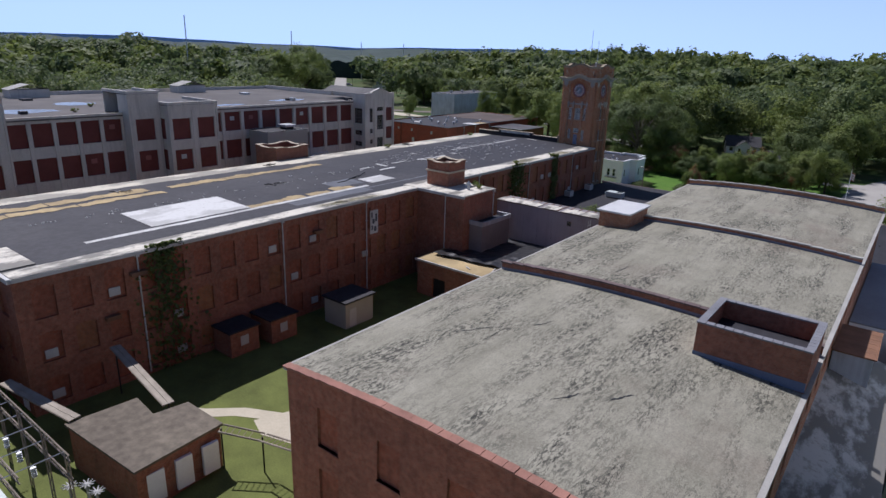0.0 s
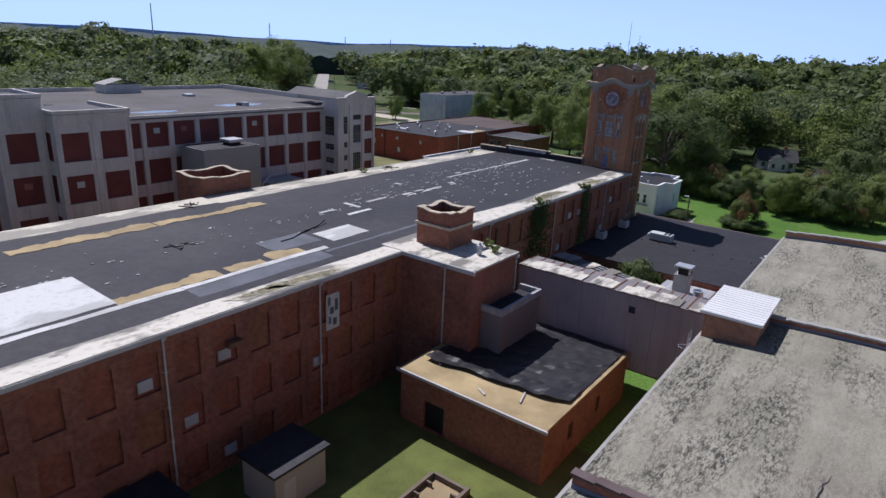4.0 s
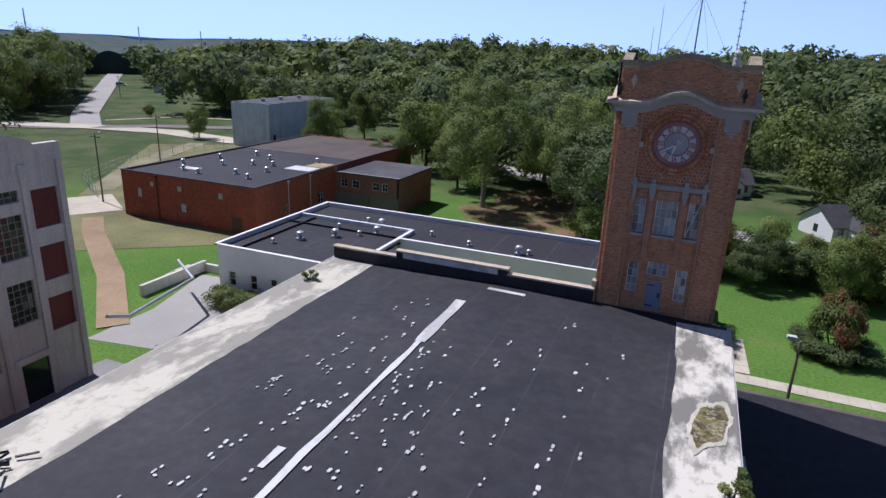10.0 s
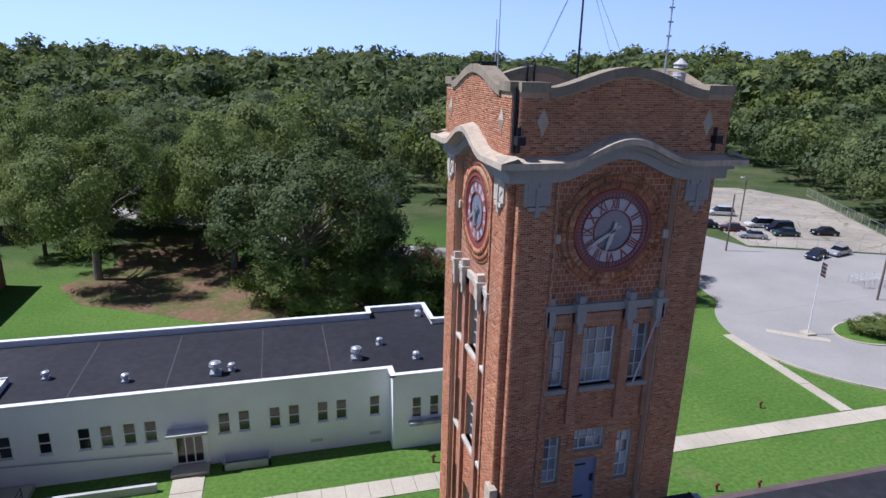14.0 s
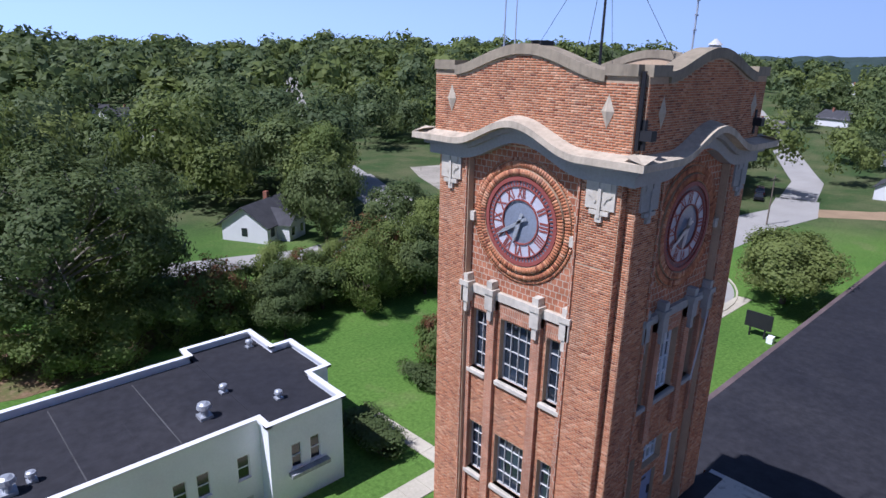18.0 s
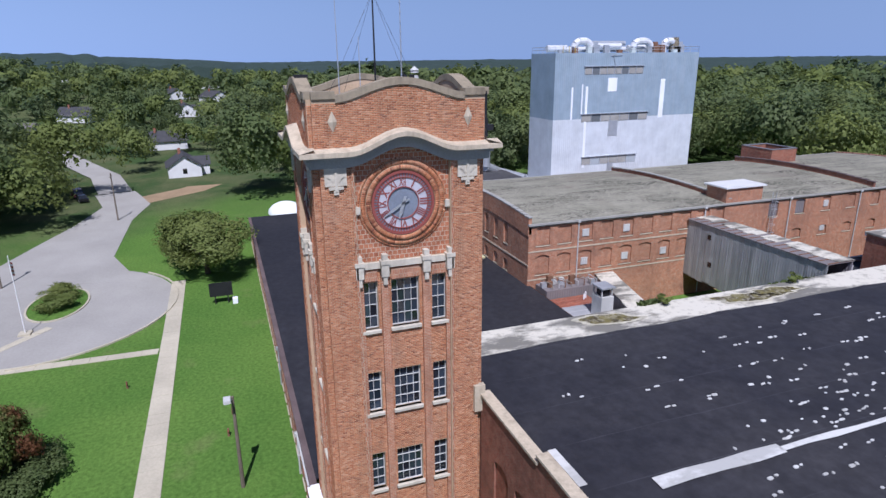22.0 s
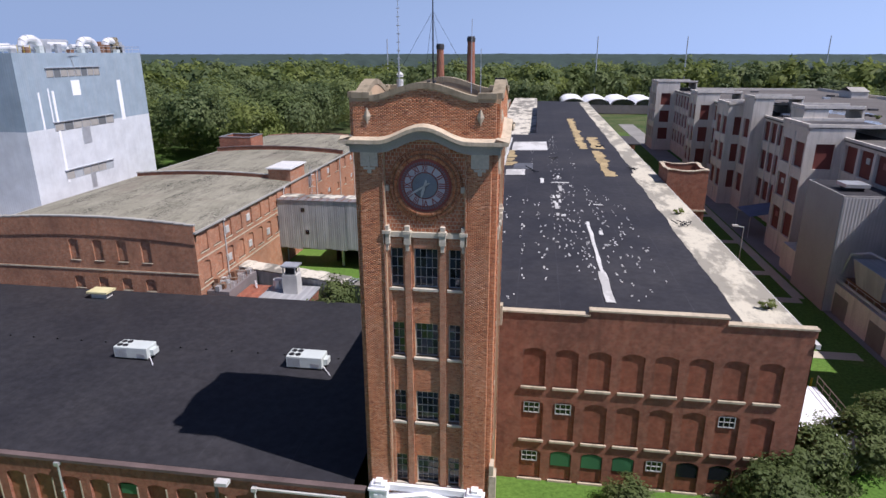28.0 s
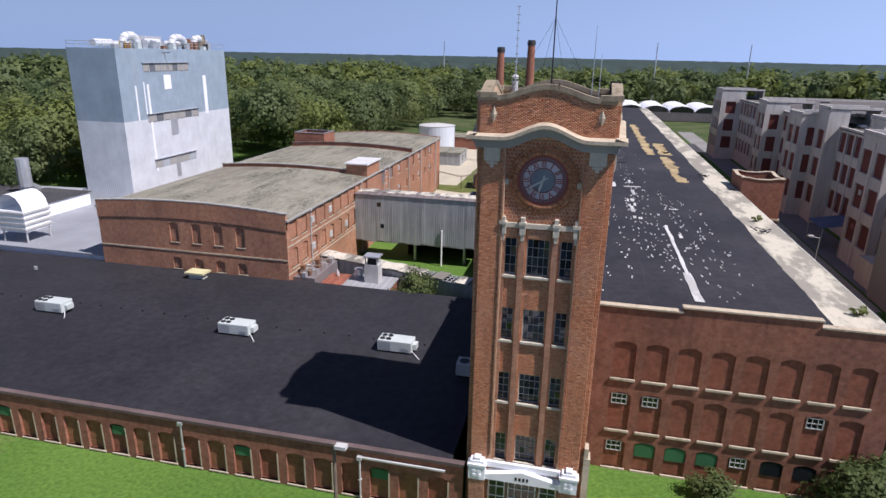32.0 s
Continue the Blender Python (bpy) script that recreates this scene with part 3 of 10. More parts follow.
def window(fc, o, depth, parent, cols, rows, frame_mat, glass_mat, label="", bar=0.035, rim=0.06, name="window"):
    """A window in an opening: one lattice of rim and glazing bars, with the panes under it."""
    u0, u1, c, d = o[:4]
    front, back = depth - 0.08, depth
    us, zs = [u0, u0 + rim], [c, c + rim]
    for i in range(1, cols):
        m = u0 + (u1 - u0) * i / cols
        us += [m - bar / 2, m + bar / 2]
    for i in range(1, rows):
        m = c + (d - c) * i / rows
        zs += [m - bar / 2, m + bar / 2]
    us += [u1 - rim, u1]
    zs += [d - rim, d]
    bm = bmesh.new()
    g = [[bm.verts.new(fc.at(u, front, z)) for z in zs] for u in us]
    h = [[bm.verts.new(fc.at(u, back, z)) for z in zs] for u in us]
    nu, nz = len(us) - 1, len(zs) - 1
    for i in range(nu):
        for j in range(nz):
            if i % 2 == 0 or j % 2 == 0:
                bm.faces.new((g[i][j], g[i + 1][j], g[i + 1][j + 1], g[i][j + 1]))
            else:
                k = ((i, j), (i + 1, j), (i + 1, j + 1), (i, j + 1))
                for (a, b), (e, f) in zip(k, k[1:] + k[:1]):
                    bm.faces.new((g[a][b], g[e][f], h[e][f], h[a][b]))
    bmesh.ops.recalc_face_normals(bm, faces=bm.faces[:])
    w = part(name, bm, frame_mat, parent, label)
    for i in range(1, nu, 2):
        for j in range(1, nz, 2):
            k, m = random.uniform(-0.012, 0.012), random.uniform(-0.012, 0.012)
            q = bmesh.new()
            a, b, e, f = us[i], us[i + 1], zs[j], zs[j + 1]
            y = depth - 0.02
            fc.quad(q, ((a, y + k, e), (b, y - k, e), (b, y - k + m, f), (a, y + k + m, f)))
            part("pane", q, glass_mat, w)
    return w


def downpipe(fc, u, z0, z1, parent, mat=None, r=0.07):
    bm = bmesh.new()
    a, b = fc.at(u, -0.13, z0), fc.at(u, -0.13, z1)
    tube(bm, a, b, r, r, 6)
    fc.box(bm, u - 0.16, u + 0.16, -0.3, 0.0, z1 - 0.05, z1 + 0.22)
    for z in np.arange(z0 + 1.5, z1, 2.5):
        fc.box(bm, u - 0.1, u + 0.1, -0.22, 0.0, z, z + 0.06)
    return part("downpipe", bm, mat or OLD_WHITE, parent)


def slab(x0, x1, y0, y1, z0, z1):
    bm = bmesh.new()
    box(bm, x0, x1, y0, y1, z0, z1)
    return bm


def sheet(bm, pts, z):
    """A flat outline at height z, facing up."""
    bm.faces.new([bm.verts.new((*p, z)) for p in pts])


def course_bricks(fc, z0, z1, d, spans, out=0.006, w=0.205, h=0.068, gap=0.012):
    """Bricks in running bond on a wall plane: eight corners for each; spans(z) gives the free stretches of a course."""
    res = []
    for r in range(int((z1 - z0) / h)):
        z = z0 + r * h
        for a, b in spans(z + h / 2):
            u = a - (w / 2 if r % 2 else 0.0)
            while u < b - 0.02:
                p, q = max(u, a) + gap / 2, min(u + w, b) - gap / 2
                if q - p > 0.03:
                    o = out + random.uniform(-0.003, 0.004)
                    res.append([fc.at(x, e, y) for e, i in ((d - o, 0.004), (d + 0.02, 0.0)) for x, y in ((p + i, z + gap / 2 + i), (q - i, z + gap / 2 + i), (q - i, z + h - gap / 2 - i), (p + i, z + h - gap / 2 - i))])
                u += w
    return res


def boxes_mesh(name, boxes, mat):
    """One mesh of open-backed blocks, each with its own corners."""
    v = np.array(boxes, np.float32).reshape(-1, 3)
    n = len(v) // 8
    f = np.array([(0, 1, 2, 3), (1, 0, 4, 5), (2, 1, 5, 6), (3, 2, 6, 7), (0, 3, 7, 4)], np.int32)
    li = (f[None] + 8 * np.arange(n, dtype=np.int32)[:, None, None]).ravel()
    me = bpy.data.meshes.new(name)
    me.vertices.add(len(v))
    me.vertices.foreach_set("co", v.ravel())
    me.loops.add(len(li))
    me.loops.foreach_set("vertex_index", li)
    me.polygons.add(5 * n)
    me.polygons.foreach_set("loop_start", np.arange(0, len(li), 4, dtype=np.int32))
    me.update(calc_edges=True)
    me.materials.append(mat)
    return me


def without(a, b, cuts):
    """What is left of the stretch a to b when the cuts are taken out."""
    out = []
    for c, d in sorted(cuts):
        if c > a:
            out.append((a, min(c, b)))
        a = max(a, d)
    return out + ([(a, b)] if a < b else [])


# ---- clock tower ----
def bump_curve(u, half, rise):
    return rise * 0.5 * (1 + math.cos(math.pi * u / half)) if abs(u) < half else 0.0


def clock_tower():
    tw = thing("clock_tower", "tall square red brick clock tower with stone trim and four dials", "clock tower", (0, 0, 0))
    R = 3.72
    NT = 0.28  # square rebate that cuts every corner of the tower
    rows_n = [(17.2, 19.42), (13.02, 15.06), (8.79, 10.76), (4.5, 6.4)]
    cols = ((-1.95, -1.25, 2), (-0.64, 0.64, 4), (1.25, 1.95, 2))
    core = bmesh.new()
    box(core, -3.1, 3.1, -3.1, 3.1, 0, 26.3)
    part("core", core, TAR_GREY, tw, "dark flat roof behind the parapet")
    for sx in (-1, 1):
        for sy in (-1, 1):
            bm = bmesh.new()
            pts = [(2.08, 2.08), (R, 2.08), (R, R - NT), (R - NT, R - NT), (R - NT, R), (2.08, R)]
            pts = [(sx * x, sy * y) for x, y in pts]
            prism(bm, pts if sx * sy > 0 else pts[::-1], 0, 25.2)
            part("corner_pier", bm, MORTAR, tw)
    skin = []
    for k in range(4):
        c, s = round(math.cos(k * math.pi / 2)), round(math.sin(k * math.pi / 2))
        # k = 0 faces south, 1 east, 2 north, 3 west
        fc = Face(-R * c + R * s, -R * s - R * c, c, s)
        L = 2 * R
        m = R  # middle of the face
        for a in (m - 2.2, m + 2.12):
            bm = bmesh.new()
            fc.box(bm, a, a + 0.08, -0.06, 0.0, 4.9 if k != 0 else 12.4, 25.0)
            part("pier_edge", bm, SOLDIER, tw)
        rows = rows_n
        low = 0.0
        if k == 0:
            rows = [(17.2, 19.42)]
        ops = []
        for z0, z1 in rows:
            ops += [(m + a, m + b, z0, z1, 0) for a, b, _ in cols]
        if k == 0:
            ops += [(m - 1.8, m - 1.15, 13.2, 15.2, 0), (m - 0.62, m + 0.62, 14.45, 15.4, 0), (m + 1.15, m + 1.8, 13.0, 15.1, 0), (m - 0.5, m + 0.42, 12.15, 14.15, 0)]
        field = Face(*fc.at(m - 2.08, 0.26, 0)[:2], *fc.t)
        shift = m - 2.08
        local = [(o[0] - shift, o[1] - shift, *o[2:]) for o in ops]
        part("window_field", wall(field, 4.16, 0.0, 25.9, local, 0.3), MORTAR, tw)
        skin += course_bricks(field, 4.2 if k else 12.0, 20.2, 0.0, lambda z: without(0.0, 4.16, [(o[0], o[1]) for o in local if o[2] - 0.02 < z < o[3] + 0.02]))
        zb = 0.0 if k else 11.7
        top_z = 22.2 if k == 3 else 24.95
        skin += course_bricks(fc, zb, 24.95, 0.0, lambda z: [(NT, m - 2.2)])
        skin += course_bricks(fc, zb, top_z, 0.0, lambda z: [(m + 2.2, 2 * R - NT)])
        skin += course_bricks(fc, zb, 24.95, NT, lambda z: [(0.0, NT), (2 * R - NT, 2 * R)])
        skin += course_bricks(fc, 25.2, 27.1, 0.1, lambda z: [(-0.07, 0.1), (2 * R - 0.1, 2 * R + 0.07)])
        for i, o in enumerate(local):
            w_ = o[1] - o[0]
            if k == 0 and i == len(local) - 1:
                bm = bmesh.new()
                field.box(bm, o[0], o[1], 0.12, 0.2, o[2], o[3])
                d = part("roof_door", bm, plain("blue grey door paint", (0.2, 0.23, 0.33), 0.6, 0.25, 3), tw, "faded blue grey boarded door")
                for z in (o[2] + 0.25, o[3] - 0.35):
                    bm = bmesh.new()
                    field.box(bm, o[0] + 0.02, o[0] + 0.5, 0.09, 0.12, z, z + 0.06)
                    part("hinge", bm, BLACK, d)
                bm = bmesh.new()
                field.box(bm, o[1] - 0.2, o[1] - 0.08, 0.08, 0.12, o[2] + 0.9, o[2] + 1.2)
                part("lock_plate", bm, BLACK, d)
                continue
            n = 4 if w_ > 1 else 2
            window(field, o, 0.28, tw, n, 2 if o[3] - o[2] < 1.2 else 4, OLD_WHITE if k else WHITE_TRIM, GLASS if k else DUSTY_GLASS, "white steel casement with small panes", 0.018, 0.04)
            if not (k == 0 and o[3] < 17):
                # south sills are greyer: the shade of that side is in the colour
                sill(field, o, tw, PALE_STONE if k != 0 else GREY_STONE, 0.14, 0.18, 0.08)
        # plain brick piers between the lights, stone caps and the band above the top row
        zlow = 4.3 if k else 15.8
        for u in (-0.945, 0.945):
            bm = bmesh.new()
            fc.box(bm, m + u - 0.17, m + u + 0.17, 0.1, 0.3, zlow, 20.15)
            part("mullion_pier", bm, TOWER_BRICK, tw)
        for u in (-2.0, 2.0):
            bm = bmesh.new()
            fc.box(bm, m + u - 0.1, m + u + 0.1, 0.14, 0.3, zlow, 19.9)
            part("mullion_pier", bm, TOWER_BRICK, tw)
        bm = bmesh.new()
        fc.box(bm, m - 2.08, m + 2.08, 0.12, 0.27, 20.08, 20.36)
        # pale band, but on the south a grey one with the shade painted in
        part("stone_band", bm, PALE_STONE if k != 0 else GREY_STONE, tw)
        bm = bmesh.new()
        for a, b, _ in cols:
            fc.box(bm, m + a, m + b, 0.2, 0.262, 19.5, 20.0)
        part("soldier_course", bm, SOLDIER, tw)
        for u in (-2.06, -0.945, 0.945, 2.06):
            bm = bmesh.new()
            fc.box(bm, m + u - 0.17, m + u + 0.17, -0.06, 0.3, 19.72, 20.42)
            fc.box(bm, m + u - 0.21, m + u + 0.21, -0.1, 0.3, 20.28, 20.46)
            fc.box(bm, m + u - 0.12, m + u + 0.12, -0.04, 0.3, 20.46, 20.72)
            fc.box(bm, m + u - 0.09, m + u + 0.09, -0.02, 0.2, 19.35, 19.72)
            # south caps take the darker stone in place of shade
            part("stone_cap", bm, PALE_STONE if k != 0 else GREY_STONE, tw, "carved stone cap on a brick mullion")
        # woven brick round the dial
        bm = bmesh.new()
        fc.quad(bm, [(m - 2.08, 0.25, 20.4), (m + 2.08, 0.25, 20.4), (m + 2.08, 0.25, 25.1), (m - 2.08, 0.25, 25.1)])
        part("woven_brick_panel", bm, WEAVE, tw)
        zc, rc = 22.88, 1.36
        dial = bmesh.new()
        n = 48

        def ring(bm, r0, r1, d0, d1, mi=0):
            pts = []
            for i in range(n):
                a = 2 * math.pi * i / n
                ca, sa = math.cos(a), math.sin(a)
                pts.append([bm.verts.new(fc.at(m + r * ca, d, zc + r * sa)) for r, d in ((r0, d1), (r0, d0), (r1, d0), (r1, d1))])
            for i in range(n):
                p, q = pts[i], pts[(i + 1) % n]
                for a, b in ((0, 1), (1, 2), (2, 3)):
                    bm.faces.new((p[a], p[b], q[b], q[a])).material_index = mi

        for r0, r1, d0 in ((1.42, 1.63, 0.12), (1.66, 1.86, 0.17), (1.88, 1.97, 0.21)):
            rb = bmesh.new()
            ring(rb, r0, r1, d0 + 0.015, 0.26)
            bmesh.ops.recalc_face_normals(rb, faces=rb.faces[:])
            part("brick_ring", rb, MORTAR, tw)
            nb = int(2 * math.pi * r0 / (0.088 if r0 < 1.9 else 0.22))
            for i in range(nb):
                a0, a1 = 2 * math.pi * (i + 0.07) / nb, 2 * math.pi * (i + 0.93) / nb
                o_ = d0 + random.uniform(-0.004, 0.004)
                skin.append([fc.at(m + r_ * math.cos(a_), e, zc + r_ * math.sin(a_)) for e in (o_, d0 + 0.02) for r_, a_ in ((r0 + 0.008, a0), (r1 - 0.008, a0), (r1 - 0.008, a1), (r0 + 0.008, a1))])
        dial.faces.new([dial.verts.new(fc.at(m + rc * math.cos(2 * math.pi * i / n), 0.2, zc + rc * math.sin(2 * math.pi * i / n))) for i in range(n)])
        clock = part("clock_dial", dial, CLOCK_GLASS, tw, "pale glass clock dial with red rings and Roman numerals")
        rb = bmesh.new()
        ring(rb, 0.7, 1.1, 0.185, 0.2)
        bmesh.ops.recalc_face_normals(rb, faces=rb.faces[:])
        part("dial_panel", rb, DIAL_PALE, clock, "pale glass ring behind the numerals")
        for r0, r1 in ((1.27, 1.39), (1.085, 1.115), (0.67, 0.71)):
            rb = bmesh.new()
            ring(rb, r0, r1, 0.14, 0.2)
            bmesh.ops.recalc_face_normals(rb, faces=rb.faces[:])
            part("dial_ring", rb, CLOCK_RED, clock)
        tk = bmesh.new()
        for i in range(60):
            a = 2 * math.pi * i / 60
            for q in ((1.11, 1.28),):
                ca, sa, w_ = math.cos(a), math.sin(a), 0.028
                fc.quad(tk, [(m + q[0] * ca - w_ * sa, 0.17, zc + q[0] * sa + w_ * ca), (m + q[0] * ca + w_ * sa, 0.17, zc + q[0] * sa - w_ * ca), (m + q[1] * ca + w_ * sa, 0.17, zc + q[1] * sa - w_ * ca), (m + q[1] * ca - w_ * sa, 0.17, zc + q[1] * sa + w_ * ca)])
        part("minute_track", tk, CLOCK_RED, clock, kind="stuff")
        for h, txt in enumerate(("XII", "I", "II", "III", "IIII", "V", "VI", "VII", "VIII", "IX", "X", "XI")):
            part("numeral", numeral(fc, m, zc, h, txt), CLOCK_RED, clock)
        for nm, ang, ln, wd in (("minute_pointer", 238, 1.05, 0.055), ("hour_pointer", 197, 0.72, 0.075)):
            a = math.radians(90 - ang)
            ca, sa = math.cos(a), math.sin(a)
            pb = bmesh.new()
            pts = [(-0.3, wd * 0.7), (-0.3, -wd * 0.7), (ln * 0.6, -wd), (ln, -0.01), (ln, 0.01), (ln * 0.6, wd)]
            for d in (0.1, 0.13):
                fc.quad(pb, [(m + p * ca - q * sa, d, zc + p * sa + q * ca) for p, q in (pts if d < 0.12 else pts[::-1])])
            part(nm, pb, STEEL, clock)
        for u in (-2.0, 2.0):
            bm = bmesh.new()
            fc.box(bm, m + u - 0.12, m + u + 0.12, 0.1, 0.26, 22.55, 22.85)
            part("keystone_block", bm, PALE_STONE, tw)
        # carved panels and diamonds
        for u in (-2.85, 2.85):
            bm = bmesh.new()
            fc.box(bm, m + u - 0.45, m + u + 0.45, -0.07, 0.1, 23.85, 24.75)
            for q in (-0.18, 0.18):
                fc.box(bm, m + u + q - 0.15, m + u + q + 0.15, -0.11, -0.06, 24.4, 24.66)
            fc.box(bm, m + u - 0.05, m + u + 0.05, -0.12, 0.1, 23.62, 24.45)
            fc.box(bm, m + u - 0.3, m + u + 0.3, -0.1, 0.1, 23.7, 23.82)
            fc.box(bm, m + u - 0.1, m + u + 0.1, -0.09, 0.1, 23.5, 23.68)
            for q in (-1, 1):
                pts = [(q * 0.1, 24.1), (q * 0.2, 24.24), (q * 0.36, 24.3), (q * 0.36, 24.22), (q * 0.22, 24.14), (q * 0.14, 24.0)]
                fc.quad(bm, [(m + u + a, -0.1, z) for a, z in (pts if q < 0 else pts[::-1])])
            # the south panels' shade is likewise put into a greyer stone
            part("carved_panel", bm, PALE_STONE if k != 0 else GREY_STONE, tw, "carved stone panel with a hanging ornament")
            bm = bmesh.new()
            dz, dw = 0.43, 0.19
            ctr = bm.verts.new(fc.at(m + u, -0.2, 26.4))
            ring_ = [bm.verts.new(fc.at(m + u + a, -0.1, 26.4 + b)) for a, b in ((-dw, 0), (0, -dz), (dw, 0), (0, dz))]
            for i in range(4):
                bm.faces.new((ctr, ring_[i], ring_[(i + 1) % 4]))
            part("stone_diamond", bm, STONE, tw)
        # cornice that rises over the dial, and the grey frieze below it
        for nm, dz0, dz1, out, mat in (("cornice", -0.04, 0.15, 0.55, STONE), ("cornice_bed", -0.2, -0.04, 0.26, GREY_STONE), ("frieze", -0.52, -0.2, 0.12, GREY_STONE)):
            bm = bmesh.new()
            N = 40
            prev = None
            ext = out if nm != "frieze" else 0.12
            for i in range(N + 1):
                u = -R - ext + (2 * R + 2 * ext) * i / N
                z = 25.1 + bump_curve(u, 2.35, 0.7)
                cs = [bm.verts.new(fc.at(m + u, d, z + e)) for d, e in ((0.3, dz0), (-out, dz0), (-out, dz1), (0.05, dz1 + (0.16 if nm == "cornice" else 0)))]
                if prev:
                    for a in range(3):
                        bm.faces.new((prev[a], cs[a], cs[a + 1], prev[a + 1]))
                prev = cs
            bmesh.ops.recalc_face_normals(bm, faces=bm.faces[:])
            part(nm, bm, mat, tw)
        # attic wall and its stone coping with raised corners
        def top(u):
            a = abs(u)
            return 27.55 if a > 2.7 else 27.4 + 0.64 * (0.5 + 0.5 * math.cos(math.pi * a / 2.7)) ** 0.8
        skin += course_bricks(fc, 25.2, 28.0, -0.08, lambda z: [(0.1, 2 * R - 0.1)] if z < 27.07 else [(m - q, m + q) for q in [max((a for a in (0.1 * i for i in range(28)) if top(a) - 0.34 > z), default=0.0)] if q > 0.1])
        for nm, lo, mat, d0, d1 in (("attic_wall", None, MORTAR, -0.08, 0.4), ("coping", 0.28, COPING_STONE, -0.16, 0.44)):
            bm = bmesh.new()
            N = 32
            us = [-R + 0.1 + (2 * R - 0.2) * i / N for i in range(N + 1)]
            us = sorted(us + [-2.701, -2.699, 2.699, 2.701])
            prev = None
            for u in us:
                zt = top(u) + 0.004 * (k % 2)
                a, b = (25.2, zt - 0.28) if lo is None else (zt - lo, zt)
                cs = [bm.verts.new(fc.at(m + u, d, z)) for d, z in ((d0, a), (d0, b), (d1, b), (d1, a))]
                if prev:
                    for q in range(4):
                        bm.faces.new((prev[q], cs[q], cs[(q + 1) % 4], prev[(q + 1) % 4]))
                if u in (us[0], us[-1]):
                    bm.faces.new(cs)
                prev = cs
            bmesh.ops.recalc_face_normals(bm, faces=bm.faces[:])
            part(nm, bm, mat, tw)
        if k in (2, 3):
            for u in (0.2, 0.5):
                bm = bmesh.new()
                fc.box(bm, m + u, m + u + 0.05, -0.07, 0.5, 27.4, 28.12)
                part("cable_bracket", bm, BLACK, tw)
        if k == 0:
            bm = bmesh.new()
            tube(bm, fc.at(0.0, 0.02, 25.5), fc.at(0.0, 0.02, 27.4), 0.06, 0.06, 6)
            part("conduit", bm, BLACK, tw)
            bm = bmesh.new()
            tube(bm, fc.at(m + 1.95, -0.08, 19.7), fc.at(m + 1.25, -0.12, 17.35), 0.03, 0.03, 6)
            part("loose_bar", bm, OLD_WHITE, tw, "loose white bar hanging across a window")
            for u in (0.12, 6.9):
                bm = bmesh.new()
                fc.box(bm, u - 0.13, u + 0.13, -0.35, 0.05, 25.75, 26.0)
                fc.box(bm, u - 0.06, u + 0.06, -0.12, 0.05, 25.5, 26.25)
                part("floodlight", bm, BLACK, tw, "small black floodlight")
    part("brickwork", boxes_mesh("brickwork", skin, BRICKS_JOINED), None, tw, "weathered red bricks in running bond", "stuff")
    # bricks of one corner pier, one by one
    west = Face(-R, R, 0, -1)
    full = {}
    for bx in course_bricks(west, 22.2, 24.95, 0.0, lambda z: [(R + 2.2, 2 * R - NT)]):
        b0 = np.array(bx)
        mid = (b0[0] + b0[2]) / 2
        key = round(float(abs(b0[1, 1] - b0[0, 1])), 2)
        if key not in full:
            full[key] = boxes_mesh("brick", [b0 - mid], BRICK_PIECE)
        ob = part("brick", full[key], None, tw)
        ob.matrix_basis = Matrix.Translation(Vector(mid.tolist()))
    # aerials and the vent on the roof
    for x, y, h, r in ((0.1, 0.1, 34.3, 0.05), (-2.2, 2.2, 31.0, 0.03), (2.4, -1.8, 32.2, 0.04), (-2.6, 1.4, 29.6, 0.03)):
        bm = bmesh.new()
        tube(bm, (x, y, 26.3), (x, y, h), r, r * 0.5, 6)
        if h > 31.5 and h < 33:
            for z in np.arange(28.6, h, 0.45):
                box(bm, x - 0.1, x + 0.1, y - 0.02, y + 0.02, z, z + 0.05)
        part("aerial_mast", bm, BLACK if r > 0.04 else STEEL, tw, "thin metal aerial mast")
    for a in range(4):
        an = a * math.pi / 2 + 0.4
        bm = bmesh.new()
        tube(bm, (0.1, 0.1, 31.5), (0.1 + 2.6 * math.cos(an), 0.1 + 2.6 * math.sin(an), 27.2), 0.008, 0.008, 4)
        part("guy_wire", bm, BLACK, tw)
    bm = bmesh.new()
    tube(bm, (2.5, -2.5, 26.3), (2.5, -2.5, 27.9), 0.2, 0.2, 10)
    for z in (27.7, 27.95, 28.2):
        tube(bm, (2.5, -2.5, z - 0.15), (2.5, -2.5, z - 0.03), 0.22, 0.17, 10)
    tube(bm, (2.5, -2.5, 28.17), (2.5, -2.5, 28.36), 0.24, 0.03, 10)
    part("louvred_siren", bm, OLD_WHITE, tw, "white louvred siren on the tower roof")
    # entrance
    for x in (-2.9, 2.9):
        bm = bmesh.new()
        box(bm, x - 0.5, x + 0.5, 3.7, 4.3, 0, 3.3)
        part("entrance_pier", bm, TOWER_BRICK, tw)
        bm = bmesh.new()
        box(bm, x - 0.54, x + 0.54, 3.7, 4.36, 3.3, 4.35)
        for a, b in ((-0.3, 0.3),):
            for q in range(4):
                an = q * math.pi / 2 + math.pi / 4
                box(bm, x + 0.22 * math.cos(an) - 0.1, x + 0.22 * math.cos(an) + 0.1, 4.36, 4.42, 3.8 + 0.22 * math.sin(an) - 0.1, 3.8 + 0.22 * math.sin(an) + 0.1)
        box(bm, x - 0.6, x + 0.6, 3.7, 4.44, 4.3, 4.45)
        prism(bm, [(x - 0.45, 3.75), (x + 0.45, 3.75), (x + 0.45, 4.3), (x - 0.45, 4.3)], 4.45, 4.65)
